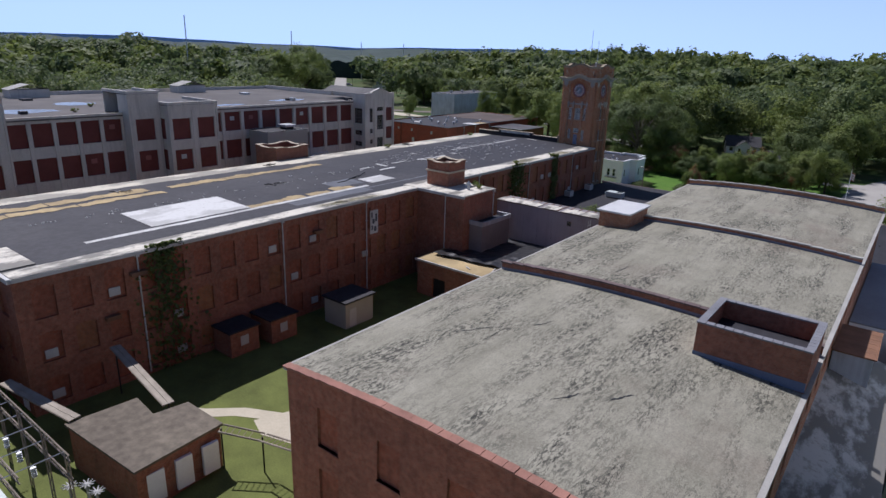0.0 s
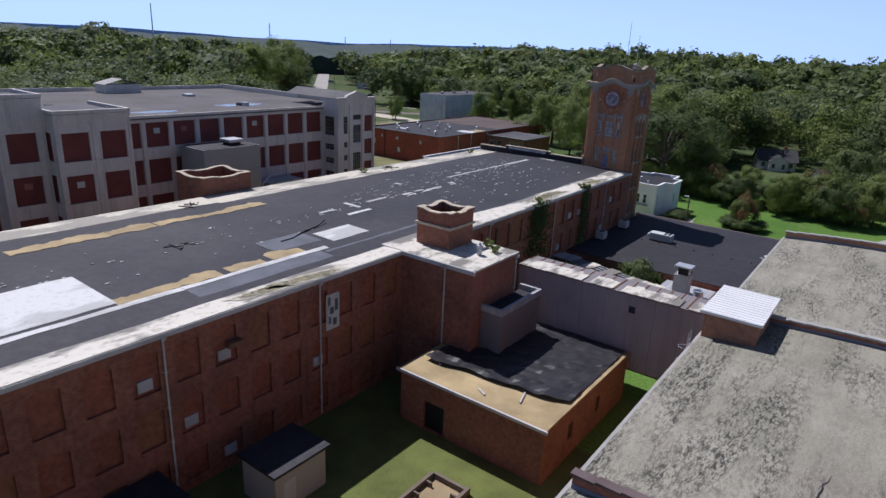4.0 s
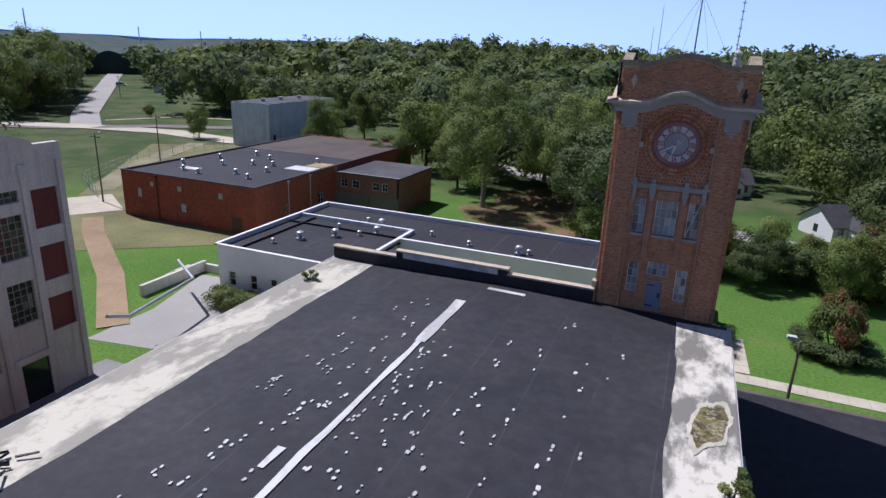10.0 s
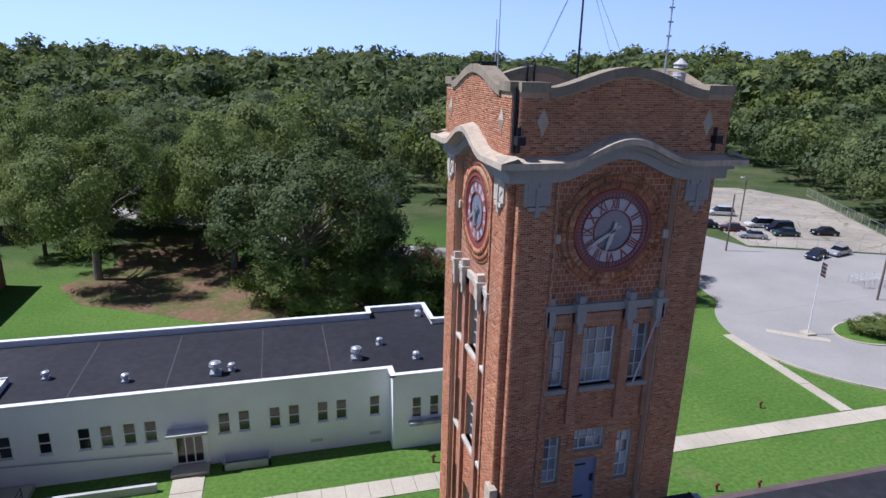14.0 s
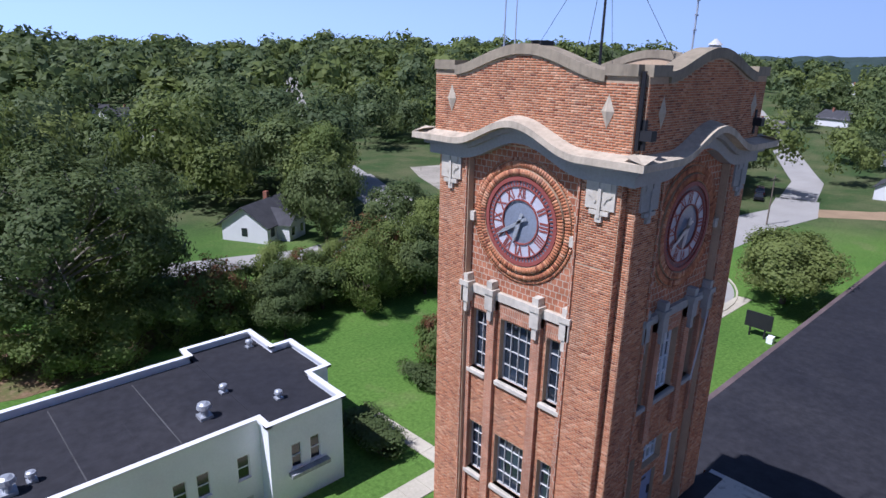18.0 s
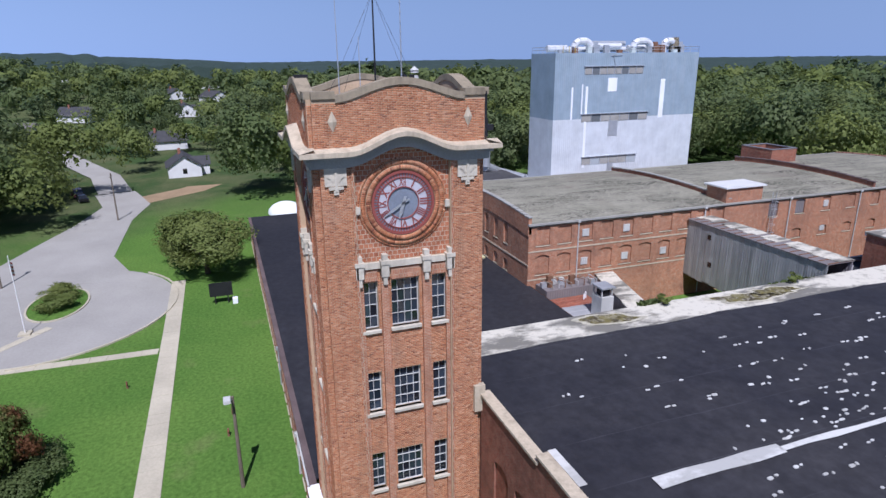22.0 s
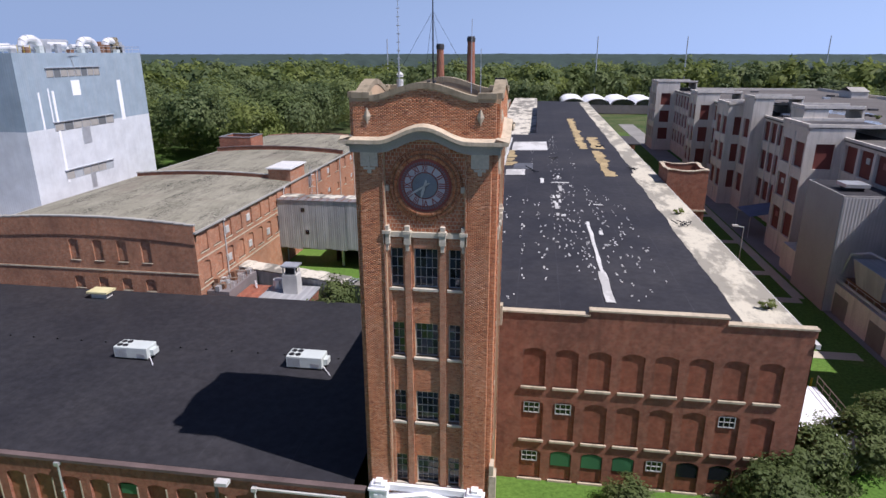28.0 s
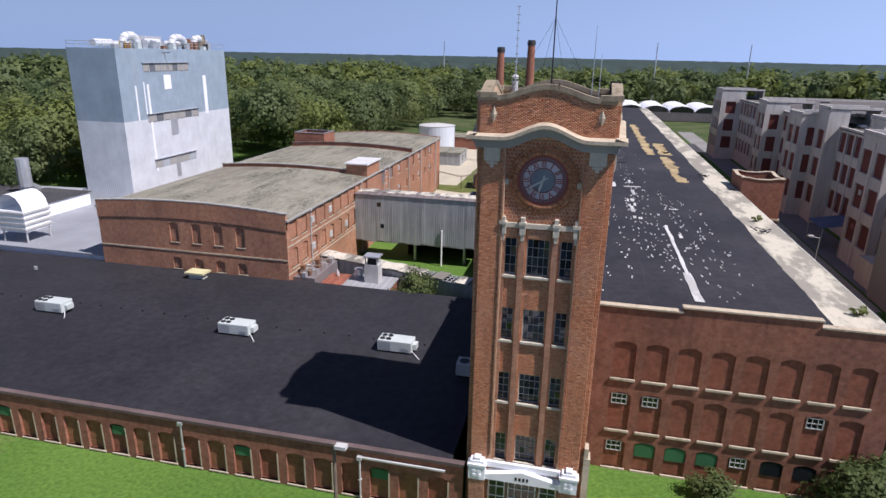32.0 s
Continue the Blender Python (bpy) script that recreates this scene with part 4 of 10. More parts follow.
        prism(bm, [(x - 0.2, 3.8), (x + 0.2, 3.8), (x + 0.2, 4.25), (x - 0.2, 4.25)], 4.65, 4.85)
        part("entrance_cap", bm, WHITE, tw, "white stone pier cap with carved flower")
    bm = bmesh.new()
    prof = [(-2.36, 3.4), (2.36, 3.4), (2.36, 3.75), (0, 4.25), (-2.36, 3.75)]
    a = [bm.verts.new((x, 3.72, z)) for x, z in prof]
    b = [bm.verts.new((x, 4.3, z)) for x, z in prof]
    bm.faces.new(b[::-1])
    for i in range(5):
        bm.faces.new((a[i], a[(i + 1) % 5], b[(i + 1) % 5], b[i]))
    bmesh.ops.recalc_face_normals(bm, faces=bm.faces[:])
    ped = part("pediment", bm, WHITE, tw, "white stone pediment over the entrance")
    bm = bmesh.new()
    for i in range(4):
        box(bm, -0.42 + i * 0.24, -0.28 + i * 0.24, 4.3, 4.315, 3.62, 3.86)
    part("date_marks", bm, BLACK, ped)
    bm = bmesh.new()
    box(bm, -2.36, 2.36, 3.72, 3.95, 4.1, 4.5)
    part("entrance_band", bm, WHITE, tw)
    fc = Face(2.3, 3.7, -1, 0)
    for a, b, n in ((0.1, 1.2, 2), (1.4, 3.2, 4), (3.4, 4.5, 2)):
        window(fc, (a, b, 0.3, 3.3), 0.02, tw, n, 4, WHITE_TRIM, DARK_GLASS, "white entrance glazing")
    # stepped stone buttress at the foot on the west side
    bm = bmesh.new()
    box(bm, -4.1, -3.7, 2.9, 3.75, 0, 5.6)
    box(bm, -3.95, -3.7, 3.0, 3.7, 5.6, 6.3)
    part("buttress", bm, STONE, tw)
    bm = bmesh.new()
    box(bm, -3.9, -3.62, -3.75, -3.2, 12.2, 13.6)
    part("buttress", bm, STONE, tw)
    return tw


def numeral(fc, m, zc, h, txt):
    """One Roman numeral of the dial as a flat mesh, its foot to the middle."""
    cu = bpy.data.curves.new("numeral", "FONT")
    cu.body, cu.size, cu.align_x, cu.align_y = txt, 0.55, "CENTER", "CENTER"
    cu.resolution_u = 2
    cu.offset = 0.012
    ob = bpy.data.objects.new("numeral_source", cu)
    me = bpy.data.meshes.new_from_object(ob)
    w_ = max(v.co.x for v in me.vertices) - min(v.co.x for v in me.vertices)
    hh = max(v.co.y for v in me.vertices) - min(v.co.y for v in me.vertices)
    kx = min(0.8, 0.3 / w_)
    ky = 0.35 / hh
    an = -2 * math.pi * h / 12
    for v in me.vertices:
        x, y = v.co.x * kx, v.co.y * ky + 0.895
        a, b = x * math.cos(an) - y * math.sin(an), x * math.sin(an) + y * math.cos(an)
        v.co = fc.at(m + a, 0.165, zc + b)
    me.materials.clear()
    me.materials.append(CLOCK_RED)
    bpy.data.objects.remove(ob)
    bpy.data.curves.remove(cu)
    return me


clock_tower()


# ---- the long mill ----
def shaft(name, x0, x1, y0, y1, z0, z1, label, parent=None):
    """A square brick roof shaft with a band and a stepped stone-coped top."""
    th = parent or thing(name, label, "roof shaft", ((x0 + x1) / 2, (y0 + y1) / 2, z0))
    bm = bmesh.new()
    t = 0.4
    zm = z0 + (z1 - z0) * 0.6
    for a, b, c, d in ((x0, x1, y0, y0 + t), (x0, x1, y1 - t, y1), (x0, x0 + t, y0 + t, y1 - t), (x1 - t, x1, y0 + t, y1 - t)):
        box(bm, a, b, c, d, z0, z1)
    part("shaft_wall", bm, BRICK, th)
    bm = bmesh.new()
    box(bm, x0 + t, x1 - t, y0 + t, y1 - t, z0, zm + 0.3)
    part("shaft_floor", bm, TAR, th)
    bm = bmesh.new()
    e = 0.16
    for a, b, c, d in ((x0 - e, x1 + e, y0 - e, y0), (x0 - e, x1 + e, y1, y1 + e), (x0 - e, x0, y0, y1), (x1, x1 + e, y0, y1)):
        box(bm, a, b, c, d, zm, zm + 0.22)
    part("shaft_band", bm, STONE, th)
    for side in range(4):
        horiz = side % 2 == 0
        a, b = (x0 - 0.08, x1 + 0.08) if horiz else (y0 + t + 0.07, y1 - t - 0.07)
        inn, out = ((y0 + t + 0.06, y0 - 0.08), (x1 - t - 0.06, x1 + 0.08), (y1 - t - 0.06, y1 + 0.08), (x0 + t + 0.06, x0 - 0.08))[side]
        prof = ((0, 0.3), (0.16, 0.3), (0.17, 0.3), (0.36, 0.12), (0.37, 0.12), (0.63, 0.12), (0.64, 0.12), (0.83, 0.3), (0.84, 0.3), (1, 0.3))
        for nm, lo, mat in (("shaft_parapet", True, BRICK), ("shaft_coping", False, STONE)):
            bm = bmesh.new()
            prev = None
            g = 0.05 if lo else 0.0
            si, so = (inn - math.copysign(g, inn - out), out + math.copysign(g, inn - out))
            for f, h in prof:
                u = a + (b - a) * f
                za, zb = (z1 - 0.01, z1 + h - 0.1) if lo else (z1 + h - 0.1, z1 + h)
                pts = [(u, si) if horiz else (si, u), (u, so) if horiz else (so, u)]
                cs = [bm.verts.new((*pts[0], za)), bm.verts.new((*pts[1], za)), bm.verts.new((*pts[1], zb)), bm.verts.new((*pts[0], zb))]
                if prev:
                    for q in range(4):
                        bm.faces.new((prev[q], cs[q], cs[(q + 1) % 4], prev[(q + 1) % 4]))
                else:
                    bm.faces.new(cs)
                prev = cs
            bm.faces.new(prev[::-1])
            bmesh.ops.recalc_face_normals(bm, faces=bm.faces[:])
            part(nm, bm, mat, th)
    return th


def bays(fc, u0, n, pitch, w, z0, z1, rise=0.22):
    return [(u0 + i * pitch, u0 + i * pitch + w, z0, z1, rise) for i in range(n)]


def long_mill():
    ml = thing("mill_building", "long three-storey red brick mill with black roof and bricked-up windows", "mill building", (-9.5, -55, 0))
    # north end
    fc = Face(-3.7, -3.6, -1, 0)
    ops = bays(fc, 1.7, 8, 2.15, 1.5, 7.6, 10.5, 0.25) + bays(fc, 1.7, 8, 2.15, 1.5, 3.4, 6.5, 0.25) + bays(fc, 1.7, 8, 2.15, 1.5, 0.15, 2.55, 0.25)
    part("north_wall", wall(fc, 19.7, 0, 12.4, ops, 0.11), BRICK, ml, "red brick end wall with arched bricked-up windows")
    for i, o in enumerate(ops):
        row, col = divmod(i, 8)
        part("bricked_window", infill(fc, o, 0.11), INFILL, ml)
        sill(fc, o, ml, STONE)
        if (row, col) in ((1, 0), (1, 1), (1, 6), (2, 0), (2, 4)):
            window(fc, (o[0] + 0.15, o[1] - 0.25, o[3] - 1.0, o[3] - 0.15), 0.1, ml, 3, 2, OLD_WHITE, DARK_GLASS, "small barred window in the bricked-up bay")
        elif row == 2:
            bm = bmesh.new()
            fc.box(bm, o[0] + 0.05, o[1] - 0.05, 0.05, 0.1, o[3] - 1.25, o[3] - 0.12)
            part("board", bm, GREEN if col < 4 else DARK_GLASS, ml, "green painted board" if col < 4 else "dark glazed panel")
    # stepped parapet of the north end
    for a, b, z in ((0, 5.85, 13.15), (5.85, 14.45, 13.5), (14.45, 19.8, 13.05)):
        bm = bmesh.new()
        fc.box(bm, a, b, 0.0, 0.35, 12.4, z - 0.12)
        part("parapet", bm, BRICK, ml)
        bm = bmesh.new()
        fc.box(bm, a - 0.02, b + 0.05, -0.1, 0.47, z - 0.12, z)
        part("parapet_coping", bm, STONE, ml)
        bm = bmesh.new()
        fc.box(bm, a, b, 0.352, 0.4, 12.0, z - 0.122)
        part("flashing", bm, TAR, ml, "black tarred flashing behind the parapet")
    bm = bmesh.new()
    fc.box(bm, 6.6, 13.9, 0.402, 0.42, 12.95, 13.36)
    part("white_flashing", bm, WHITE_PATCH, ml, "white painted strip behind the parapet")
    # east side
    fe = Face(4.55, -105.8, 0, 1)
    L = 102.2
    ops = []
    for z0, z1 in ((8.2, 11.0), (4.4, 7.0), (0.7, 3.0)):
        u = 1.2
        while u < L - 2.5:
            y = -105.8 + u
            if not (-60 < y < -49) and not (y > -24 and z0 < 4.4):
                ops.append((u, u + 1.7, z0, z1, 0.2))
            u += 2.75
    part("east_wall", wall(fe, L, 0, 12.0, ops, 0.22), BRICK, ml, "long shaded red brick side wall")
    for o in ops:
        r = random.random()
        part("bricked_window", infill(fe, o, 0.22), INFILL_B if r < 0.3 else INFILL, ml)
        if r > 0.8:
            bm = bmesh.new()
            fe.box(bm, o[0] + 0.3, o[0] + 1.25, 0.1, 0.22, o[2] + 0.25, o[2] + 1.0)
            for q in range(4):
                fe.box(bm, o[0] + 0.33, o[0] + 1.22, 0.06, 0.1, o[2] + 0.3 + q * 0.17, o[2] + 0.38 + q * 0.17)
            part("vent_louvre", bm, OLD_WHITE, ml, "small dirty white louvre")
    for y in (-96.2, -80.6, -68.0, -44.0, -29.0, -13.0):
        downpipe(fe, y + 105.8, 0.3, 11.6, ml)
    bm = bmesh.new()
    fe.box(bm, -67.3 + 105.8, -65.9 + 105.8, -0.05, 0.0, 7.4, 10.4)
    part("banner", bm, WHITE_PATCH, ml, "torn white painted panel on the brick wall")
    for a, b, c, d in ((38.75, 39.0, 7.9, 8.5), (38.9, 39.3, 8.7, 9.3), (39.2, 39.6, 7.7, 8.3), (39.4, 39.75, 8.9, 9.9), (38.7, 38.95, 9.5, 10.2)):
        bm = bmesh.new()
        fe.box(bm, a, b, -0.055, -0.05, c, d)
        part("banner_mark", bm, plain("faded dark paint", (0.12, 0.13, 0.15), 0.8, 0.4, 4), ml)
    for y, w_, z in ((-76.3, 1.1, 9.4), (-97.0, 1.4, 9.9), (-99.5, 1.2, 6.5)):
        bm = bmesh.new()
        fe.box(bm, y + 105.8, y + 105.8 + w_, -0.5, 0, z, z + 0.35)
        part("wall_hood", bm, RUST, ml, "rusty hood on the wall")
    # south end, west side and the far southern part
    fs = Face(-6, -105.8, 1, 0)
    ops = [(u, u + 1.6, z, z + 2.5, 0.2) for u in (1.2, 4.2, 7.2) for z in (8.3, 4.4)]
    part("south_wall", wall(fs, 10.55, 0, 12, ops, 0.2), BRICK, ml)
    for o in ops:
        part("bricked_window", infill(fs, o, 0.2), INFILL, ml)
    bm = bmesh.new()
    fs.box(bm, 8.3, 9.5, -0.05, 0.0, 0.2, 2.3)
    part("door", bm, WHITE, ml, "white door with a small glass light")
    fw = Face(-23.45, -3.6, 0, -1)
    ops = [(u, u + 1.7, z, z + 2.7, 0.2) for u in np.arange(1.5, 190, 3.4) for z in (8.2, 4.3, 0.6)]
    part("west_wall", wall(fw, 196, 0, 12.0, ops, 0.22), BRICK, ml)
    bm = bmesh.new()
    for o in ops:
        b2 = infill(fw, o, 0.22)
        for f in b2.faces:
            bm.faces.new([bm.verts.new(v.co) for v in f.verts])
        b2.free()
    part("west_infill", bm, INFILL, ml, kind="stuff")
    bm = bmesh.new()
    box(bm, -6.2, -5.8, -199.6, -105.8, 0, 12.0)
    box(bm, -23.4, -5.8, -200, -199.6, 0, 12.0)
    part("inner_wall", bm, BRICK, ml)
    # roof: a very low ridge
    def roof_strip(x0, x1, y0, y1, lift=0.0):
        bm = bmesh.new()
        xs = [x for x in (x0, -16, -10, -4) if x0 <= x < x1] + [x1]
        prev = None
        for x in xs:
            z = 12.0 + 0.28 * max(0.0, 1 - abs(x + 10) / 12.0) + lift
            cs = [bm.verts.new((x, y, z)) for y in (y0, y1)]
            if prev:
                bm.faces.new((prev[0], cs[0], cs[1], prev[1]))
            prev = cs
        return bm
    part("roof", roof_strip(-23.5, 4.6, -105.8, -3.7), TAR, ml, "black membrane roof with white repair patches")
    part("roof", roof_strip(-23.5, -5.8, -200, -105.8), TAR, ml)

    def ragged(name, inner, outer, ys, mat, label, z=0.03):
        """A coated strip along an edge with an uneven inner side."""
        bm = bmesh.new()
        y0, y1 = ys
        n = int(abs(y1 - y0) / 0.9)
        prev = None
        for i in range(n + 1):
            y = y0 + (y1 - y0) * i / n
            j = noise.noise((y * 0.16, inner, 3.3)) * 0.35 + noise.noise((y * 0.9, inner, 7.3)) * 0.12
            a = inner + j
            za = 12.0 + 0.28 * max(0.0, 1 - abs(a + 10) / 12.0) + z
            cs = [bm.verts.new((a, y, za)), bm.verts.new((outer, y, 12.0 + z + 0.05))]
            if prev:
                bm.faces.new((prev[0], cs[0], cs[1], prev[1]))
            prev = cs
        bmesh.ops.recalc_face_normals(bm, faces=bm.faces[:])
        if bm.faces[:] and bm.faces[:][0].normal.z < 0:
            bmesh.ops.reverse_faces(bm, faces=bm.faces[:])
        return part(name, bm, mat, ml, label)

    ragged("roof_edge_coating", -20.0, -23.62, (-4, -60), EDGE_COAT, "stained white coating along the roof edge")
    ragged("roof_edge_coating", -20.6, -23.62, (-60, -199), EDGE_COAT, "")
    ragged("roof_edge_coating", 1.5, 4.72, (-4.4, -50), WHITE_ROOF, "stained white coating along the roof edge")
    ragged("roof_edge_coating", 2.5, 4.72, (-50, -105.7), WHITE_ROOF, "")
    part("roof_end_coating", slab(-6, 2.3, -105.8, -103.2, 12.02, 12.14), WHITE_ROOF, ml)
    for a, b, c, d in ((4.55, 4.8, -105.9, -3.8), (-23.75, -23.45, -200, -3.5)):
        part("eaves_gutter", slab(a, b, c, d, 11.72, 12.02), OLD_WHITE, ml, "white painted eaves board")
    part("eaves_gutter", slab(-6, 4.8, -106.1, -105.8, 11.72, 12.1), OLD_WHITE, ml)



    def at_roof(x):
        return 12.0 + 0.28 * max(0.0, 1 - abs(x + 10) / 12.0)

    def patch(x0, x1, y0, y1, mat, name="roof_patch", label="", h=0.05):
        bm = bmesh.new()
        n = max(1, int((y1 - y0) / 1.5))
        L_, R_ = [], []
        for i in range(n + 1):
            y = y0 + (y1 - y0) * i / n
            a, b = x0 + random.uniform(-0.08, 0.08), x1 + random.uniform(-0.08, 0.08)
            L_.append(bm.verts.new((a, y, at_roof(a) + h)))
            R_.append(bm.verts.new((b, y, at_roof(b) + h)))
        for i in range(n):
            bm.faces.new((L_[i], R_[i], R_[i + 1], L_[i + 1]))
        return part(name, bm, mat, ml, label)

    def algae():
        n = Nodes("algae in dried silt")
        c = n.mix(n.ramp(n.noise(1.5, 6, None, 0.7), ((0.4, 0.0), (0.55, 1.0))), (0.05, 0.036, 0.016), (0.17, 0.145, 0.045))
        return n.done(n.mix(n.ramp(n.noise(4.0, 6, None, 0.7), ((0.5, 0.0), (0.62, 0.8))), c, (0.4, 0.37, 0.27)), 0.5, 0, 0.4)

    wet, rim = algae(), plain("dried silt", (0.5, 0.47, 0.37), 0.9, 0.35, 3)
    for cx, cy, a, b in ((3.55, -15.8, 0.7, 2.0), (3.3, -27.2, 0.75, 2.6), (3.5, -30.2, 0.7, 2.2), (3.9, -68.5, 0.55, 3.6), (3.8, -72.5, 0.5, 2.4)):
        for nm, mat, g_, h_ in (("silt_rim", rim, 1.12, 0.1), ("algae_patch", wet, 0.9, 0.106)):
            bm = bmesh.new()
            pts = []
            for t_ in np.linspace(0, 2 * math.pi, 65)[:-1]:
                ca, sa = math.cos(t_), math.sin(t_)
                k_ = g_ * (1 + 0.42 * noise.noise((1.8 * ca, 1.8 * sa, cy)) + 0.22 * noise.noise((6 * ca, 6 * sa, cy + g_)))
                pts.append(bm.verts.new((min(4.6, cx + a * k_ * ca + 0.12 * b * k_ * sa), cy + b * k_ * sa, 12.0 + h_)))
            bm.faces.new(pts)
            part(nm, bm, mat, ml, "brown algae where water stands on the roof edge" if nm == "algae_patch" else "")

    patch(-4.2, -1.4, -60.8, -56.2, WHITE_PATCH, label="large white roof patch")
    patch(-7.9, -1.35, -91.6, -80.3, WHITE_PATCH, label="large white roof patch")
    patch(-0.9, -0.3, -98.2, -76.0, WHITE_PATCH)
    def torn(x0, x1, y0, y1, label):
        """A strip of decking bared where the membrane has torn away in ragged lengths."""
        y = y0
        while y < y1 - 0.4:
            e = min(y1, y + random.uniform(3.0, 8.0))
            n_ = max(4, int((e - y) / 0.35))
            ys = [y + (e - y) * i / n_ for i in range(n_ + 1)]
            lo = [(x0 + 0.9 * noise.noise((x0, q * 0.5, 1.0)) + 0.35 * noise.noise((x0, q * 2.3, 4.0)), q) for q in ys]
            hi = [(x1 + 0.6 * noise.noise((x1, q * 0.6, 2.0)) + 0.3 * noise.noise((x1, q * 2.6, 7.0)), q) for q in ys]
            bm = bmesh.new()
            rows_ = [[bm.verts.new((a_, q, at_roof(a_) + 0.045)) for a_ in np.linspace(l_, h_, 4)] for (l_, q), (h_, _) in zip(lo, hi)]
            for p_, q_ in zip(rows_, rows_[1:]):
                for i in range(3):
                    bm.faces.new((p_[i], p_[i + 1], q_[i + 1], q_[i]))
            part("bare_decking", bm, TAN, ml, label)
            y = e + random.choice((0.06, 0.15, 0.7))

    torn(-17.4, -15.9, -81.4, -56.0, "strip of bare tan roof decking")
    torn(-15.3, -13.8, -138, -83.2, "strip of bare tan roof decking")
    torn(-18.2, -16.3, -100.5, -84.0, "strip of bare tan roof decking")
    torn(-2.3, -0.95, -80.4, -64.4, "bare tan roof decking")
    patch(-0.5, 1.5, -76.0, -63.5, BLUE_WALK, h=0.04)
    patch(0.0, 2.2, -63.2, -48.0, BLUE_WALK, h=0.03)
    patch(-0.9, -0.35, -76.0, -62.4, WHITE_PATCH, h=0.07)
    patch(-11.6, -11.25, -30.3, -14.5, WHITE_PATCH, label="long white repair stripe", h=0.06)
    patch(-11.75, -11.1, -14.6, -8.0, WHITE_PATCH, label="long white repair stripe", h=0.06)
    patch(-10.6, -7.9, -5.35, -4.95, WHITE_PATCH)
    patch(-9.3, -8.9, -48.5, -45.2, WHITE_PATCH)
    patch(-10.4, -8.0, -51.0, -50.5, WHITE_PATCH)
    patch(-7.0, -6.5, -53.8, -50.4, WHITE_PATCH)
    patch(-9.2, -8.8, -55.6, -53.6, WHITE_PATCH)
    patch(-5.4, -2.4, -66.4, -61.4, BLUE_WALK, h=0.035)
    rnd = random.Random(5)
    shapes = []
    for i in range(8):
        bm = bmesh.new()
        w_, l_ = rnd.uniform(0.07, 0.1), rnd.uniform(0.1, 0.15)
        rim_ = [(w_ * (abs(math.cos(t_)) ** 0.6) * math.copysign(1, math.cos(t_)) * rnd.uniform(0.85, 1.12), l_ * (abs(math.sin(t_)) ** 0.6) * math.copysign(1, math.sin(t_)) * rnd.uniform(0.85, 1.12)) for t_ in np.linspace(0, 6.283, 11)[:-1]]
        lo = [bm.verts.new((x * 1.08, y * 1.08, -0.03)) for x, y in rim_]
        hi = [bm.verts.new((x, y, 0.012)) for x, y in rim_]
        bm.faces.new(hi)
        for j in range(10):
            bm.faces.new((lo[j], lo[(j + 1) % 10], hi[(j + 1) % 10], hi[j]))
        shapes.append(mesh_of("repair_patch", bm, WHITE_PATCH))
    dabs = []
    for lane_, y0, y1, n_ in ((-13.3, -48, -8, 30), (-14.6, -44, -9, 26), (-16.0, -40, -10, 18), (-12.5, -50, -12, 34), (-10.6, -50, -12, 40), (-9.7, -48, -14, 30), (-8.9, -60, -16, 36), (-8.1, -44, -20, 24), (-6.6, -42, -10, 22), (-4.6, -42, -8, 20), (-2.6, -44, -10, 18), (-1.0, -40, -9, 12), (-9.3, -100, -50, 30), (-8.4, -96, -52, 20), (-11.5, -90, -52, 9), (-5.0, -96, -60, 12)):
        for i in range(n_):
            x, y = lane_ + rnd.gauss(0, 0.28), rnd.uniform(y0, y1)
            dabs.append((x, y))
            if rnd.random() < 0.45:
                dabs.append((x + rnd.uniform(-0.08, 0.08), y + rnd.uniform(0.3, 0.42)))
    dabs.sort(key=lambda p: -p[1])
    rest = bmesh.new()
    for i, (x, y) in enumerate(dabs):
        m_ = Matrix.Translation((x, y, at_roof(x) + 0.05)) @ Matrix.Rotation(rnd.uniform(-0.15, 0.15), 4, "Z") @ Matrix.Diagonal((rnd.uniform(0.45, 1.05), rnd.uniform(0.45, 1.15), 1, 1))
        if i < 300:
            ob = part("repair_patch", shapes[i % 8], None, ml)
            ob.matrix_basis = m_
        else:
            k0 = len(rest.verts)
            rest.from_mesh(shapes[i % 8])
            rest.verts.ensure_lookup_table()
            for v in rest.verts[k0:]:
                v.co = m_ @ v.co
    part("repair_scatter", rest, WHITE_PATCH, ml, "scattered small white roof repairs", "stuff")
    for x0, x1, y0, y1 in ((-8.6, -8.2, -38.6, -35.6), (-9.0, -8.7, -40.4, -38.8), (-8.3, -8.0, -39.6, -38.4), (-8.9, -8.5, -42.8, -41.2), (-8.3, -8.0, -42.6, -41.0), (-8.6, -8.2, -33.6, -32.4), (-9.2, -8.8, -33.0, -32.2), (-12.6, -12.3, -27.0, -25.6), (-13.8, -12.7, -38.6, -38.2)):
        patch(x0, x1, y0, y1, WHITE_PATCH, h=0.06)
    bm = bmesh.new()
    pipe(bm, [(-6.2, -57.5, 12.5), (-5.6, -59.0, 12.3), (-5.2, -61.0, 12.25), (-4.4, -63.0, 12.2), (-4.3, -64.4, 12.2)], 0.08, 6)
    part("loose_cable", bm, BLACK, ml, "loose black cable lying on the roof")
    for cx, cy in ((-17.8, -86.5), (-8.8, -71), (-20.6, -63), (-21.2, -31)):
        bm = bmesh.new()
        for i in range(9):
            a = rnd.uniform(0, 6.3)
            x, y = cx + rnd.uniform(-0.5, 0.5), cy + rnd.uniform(-0.9, 0.9)
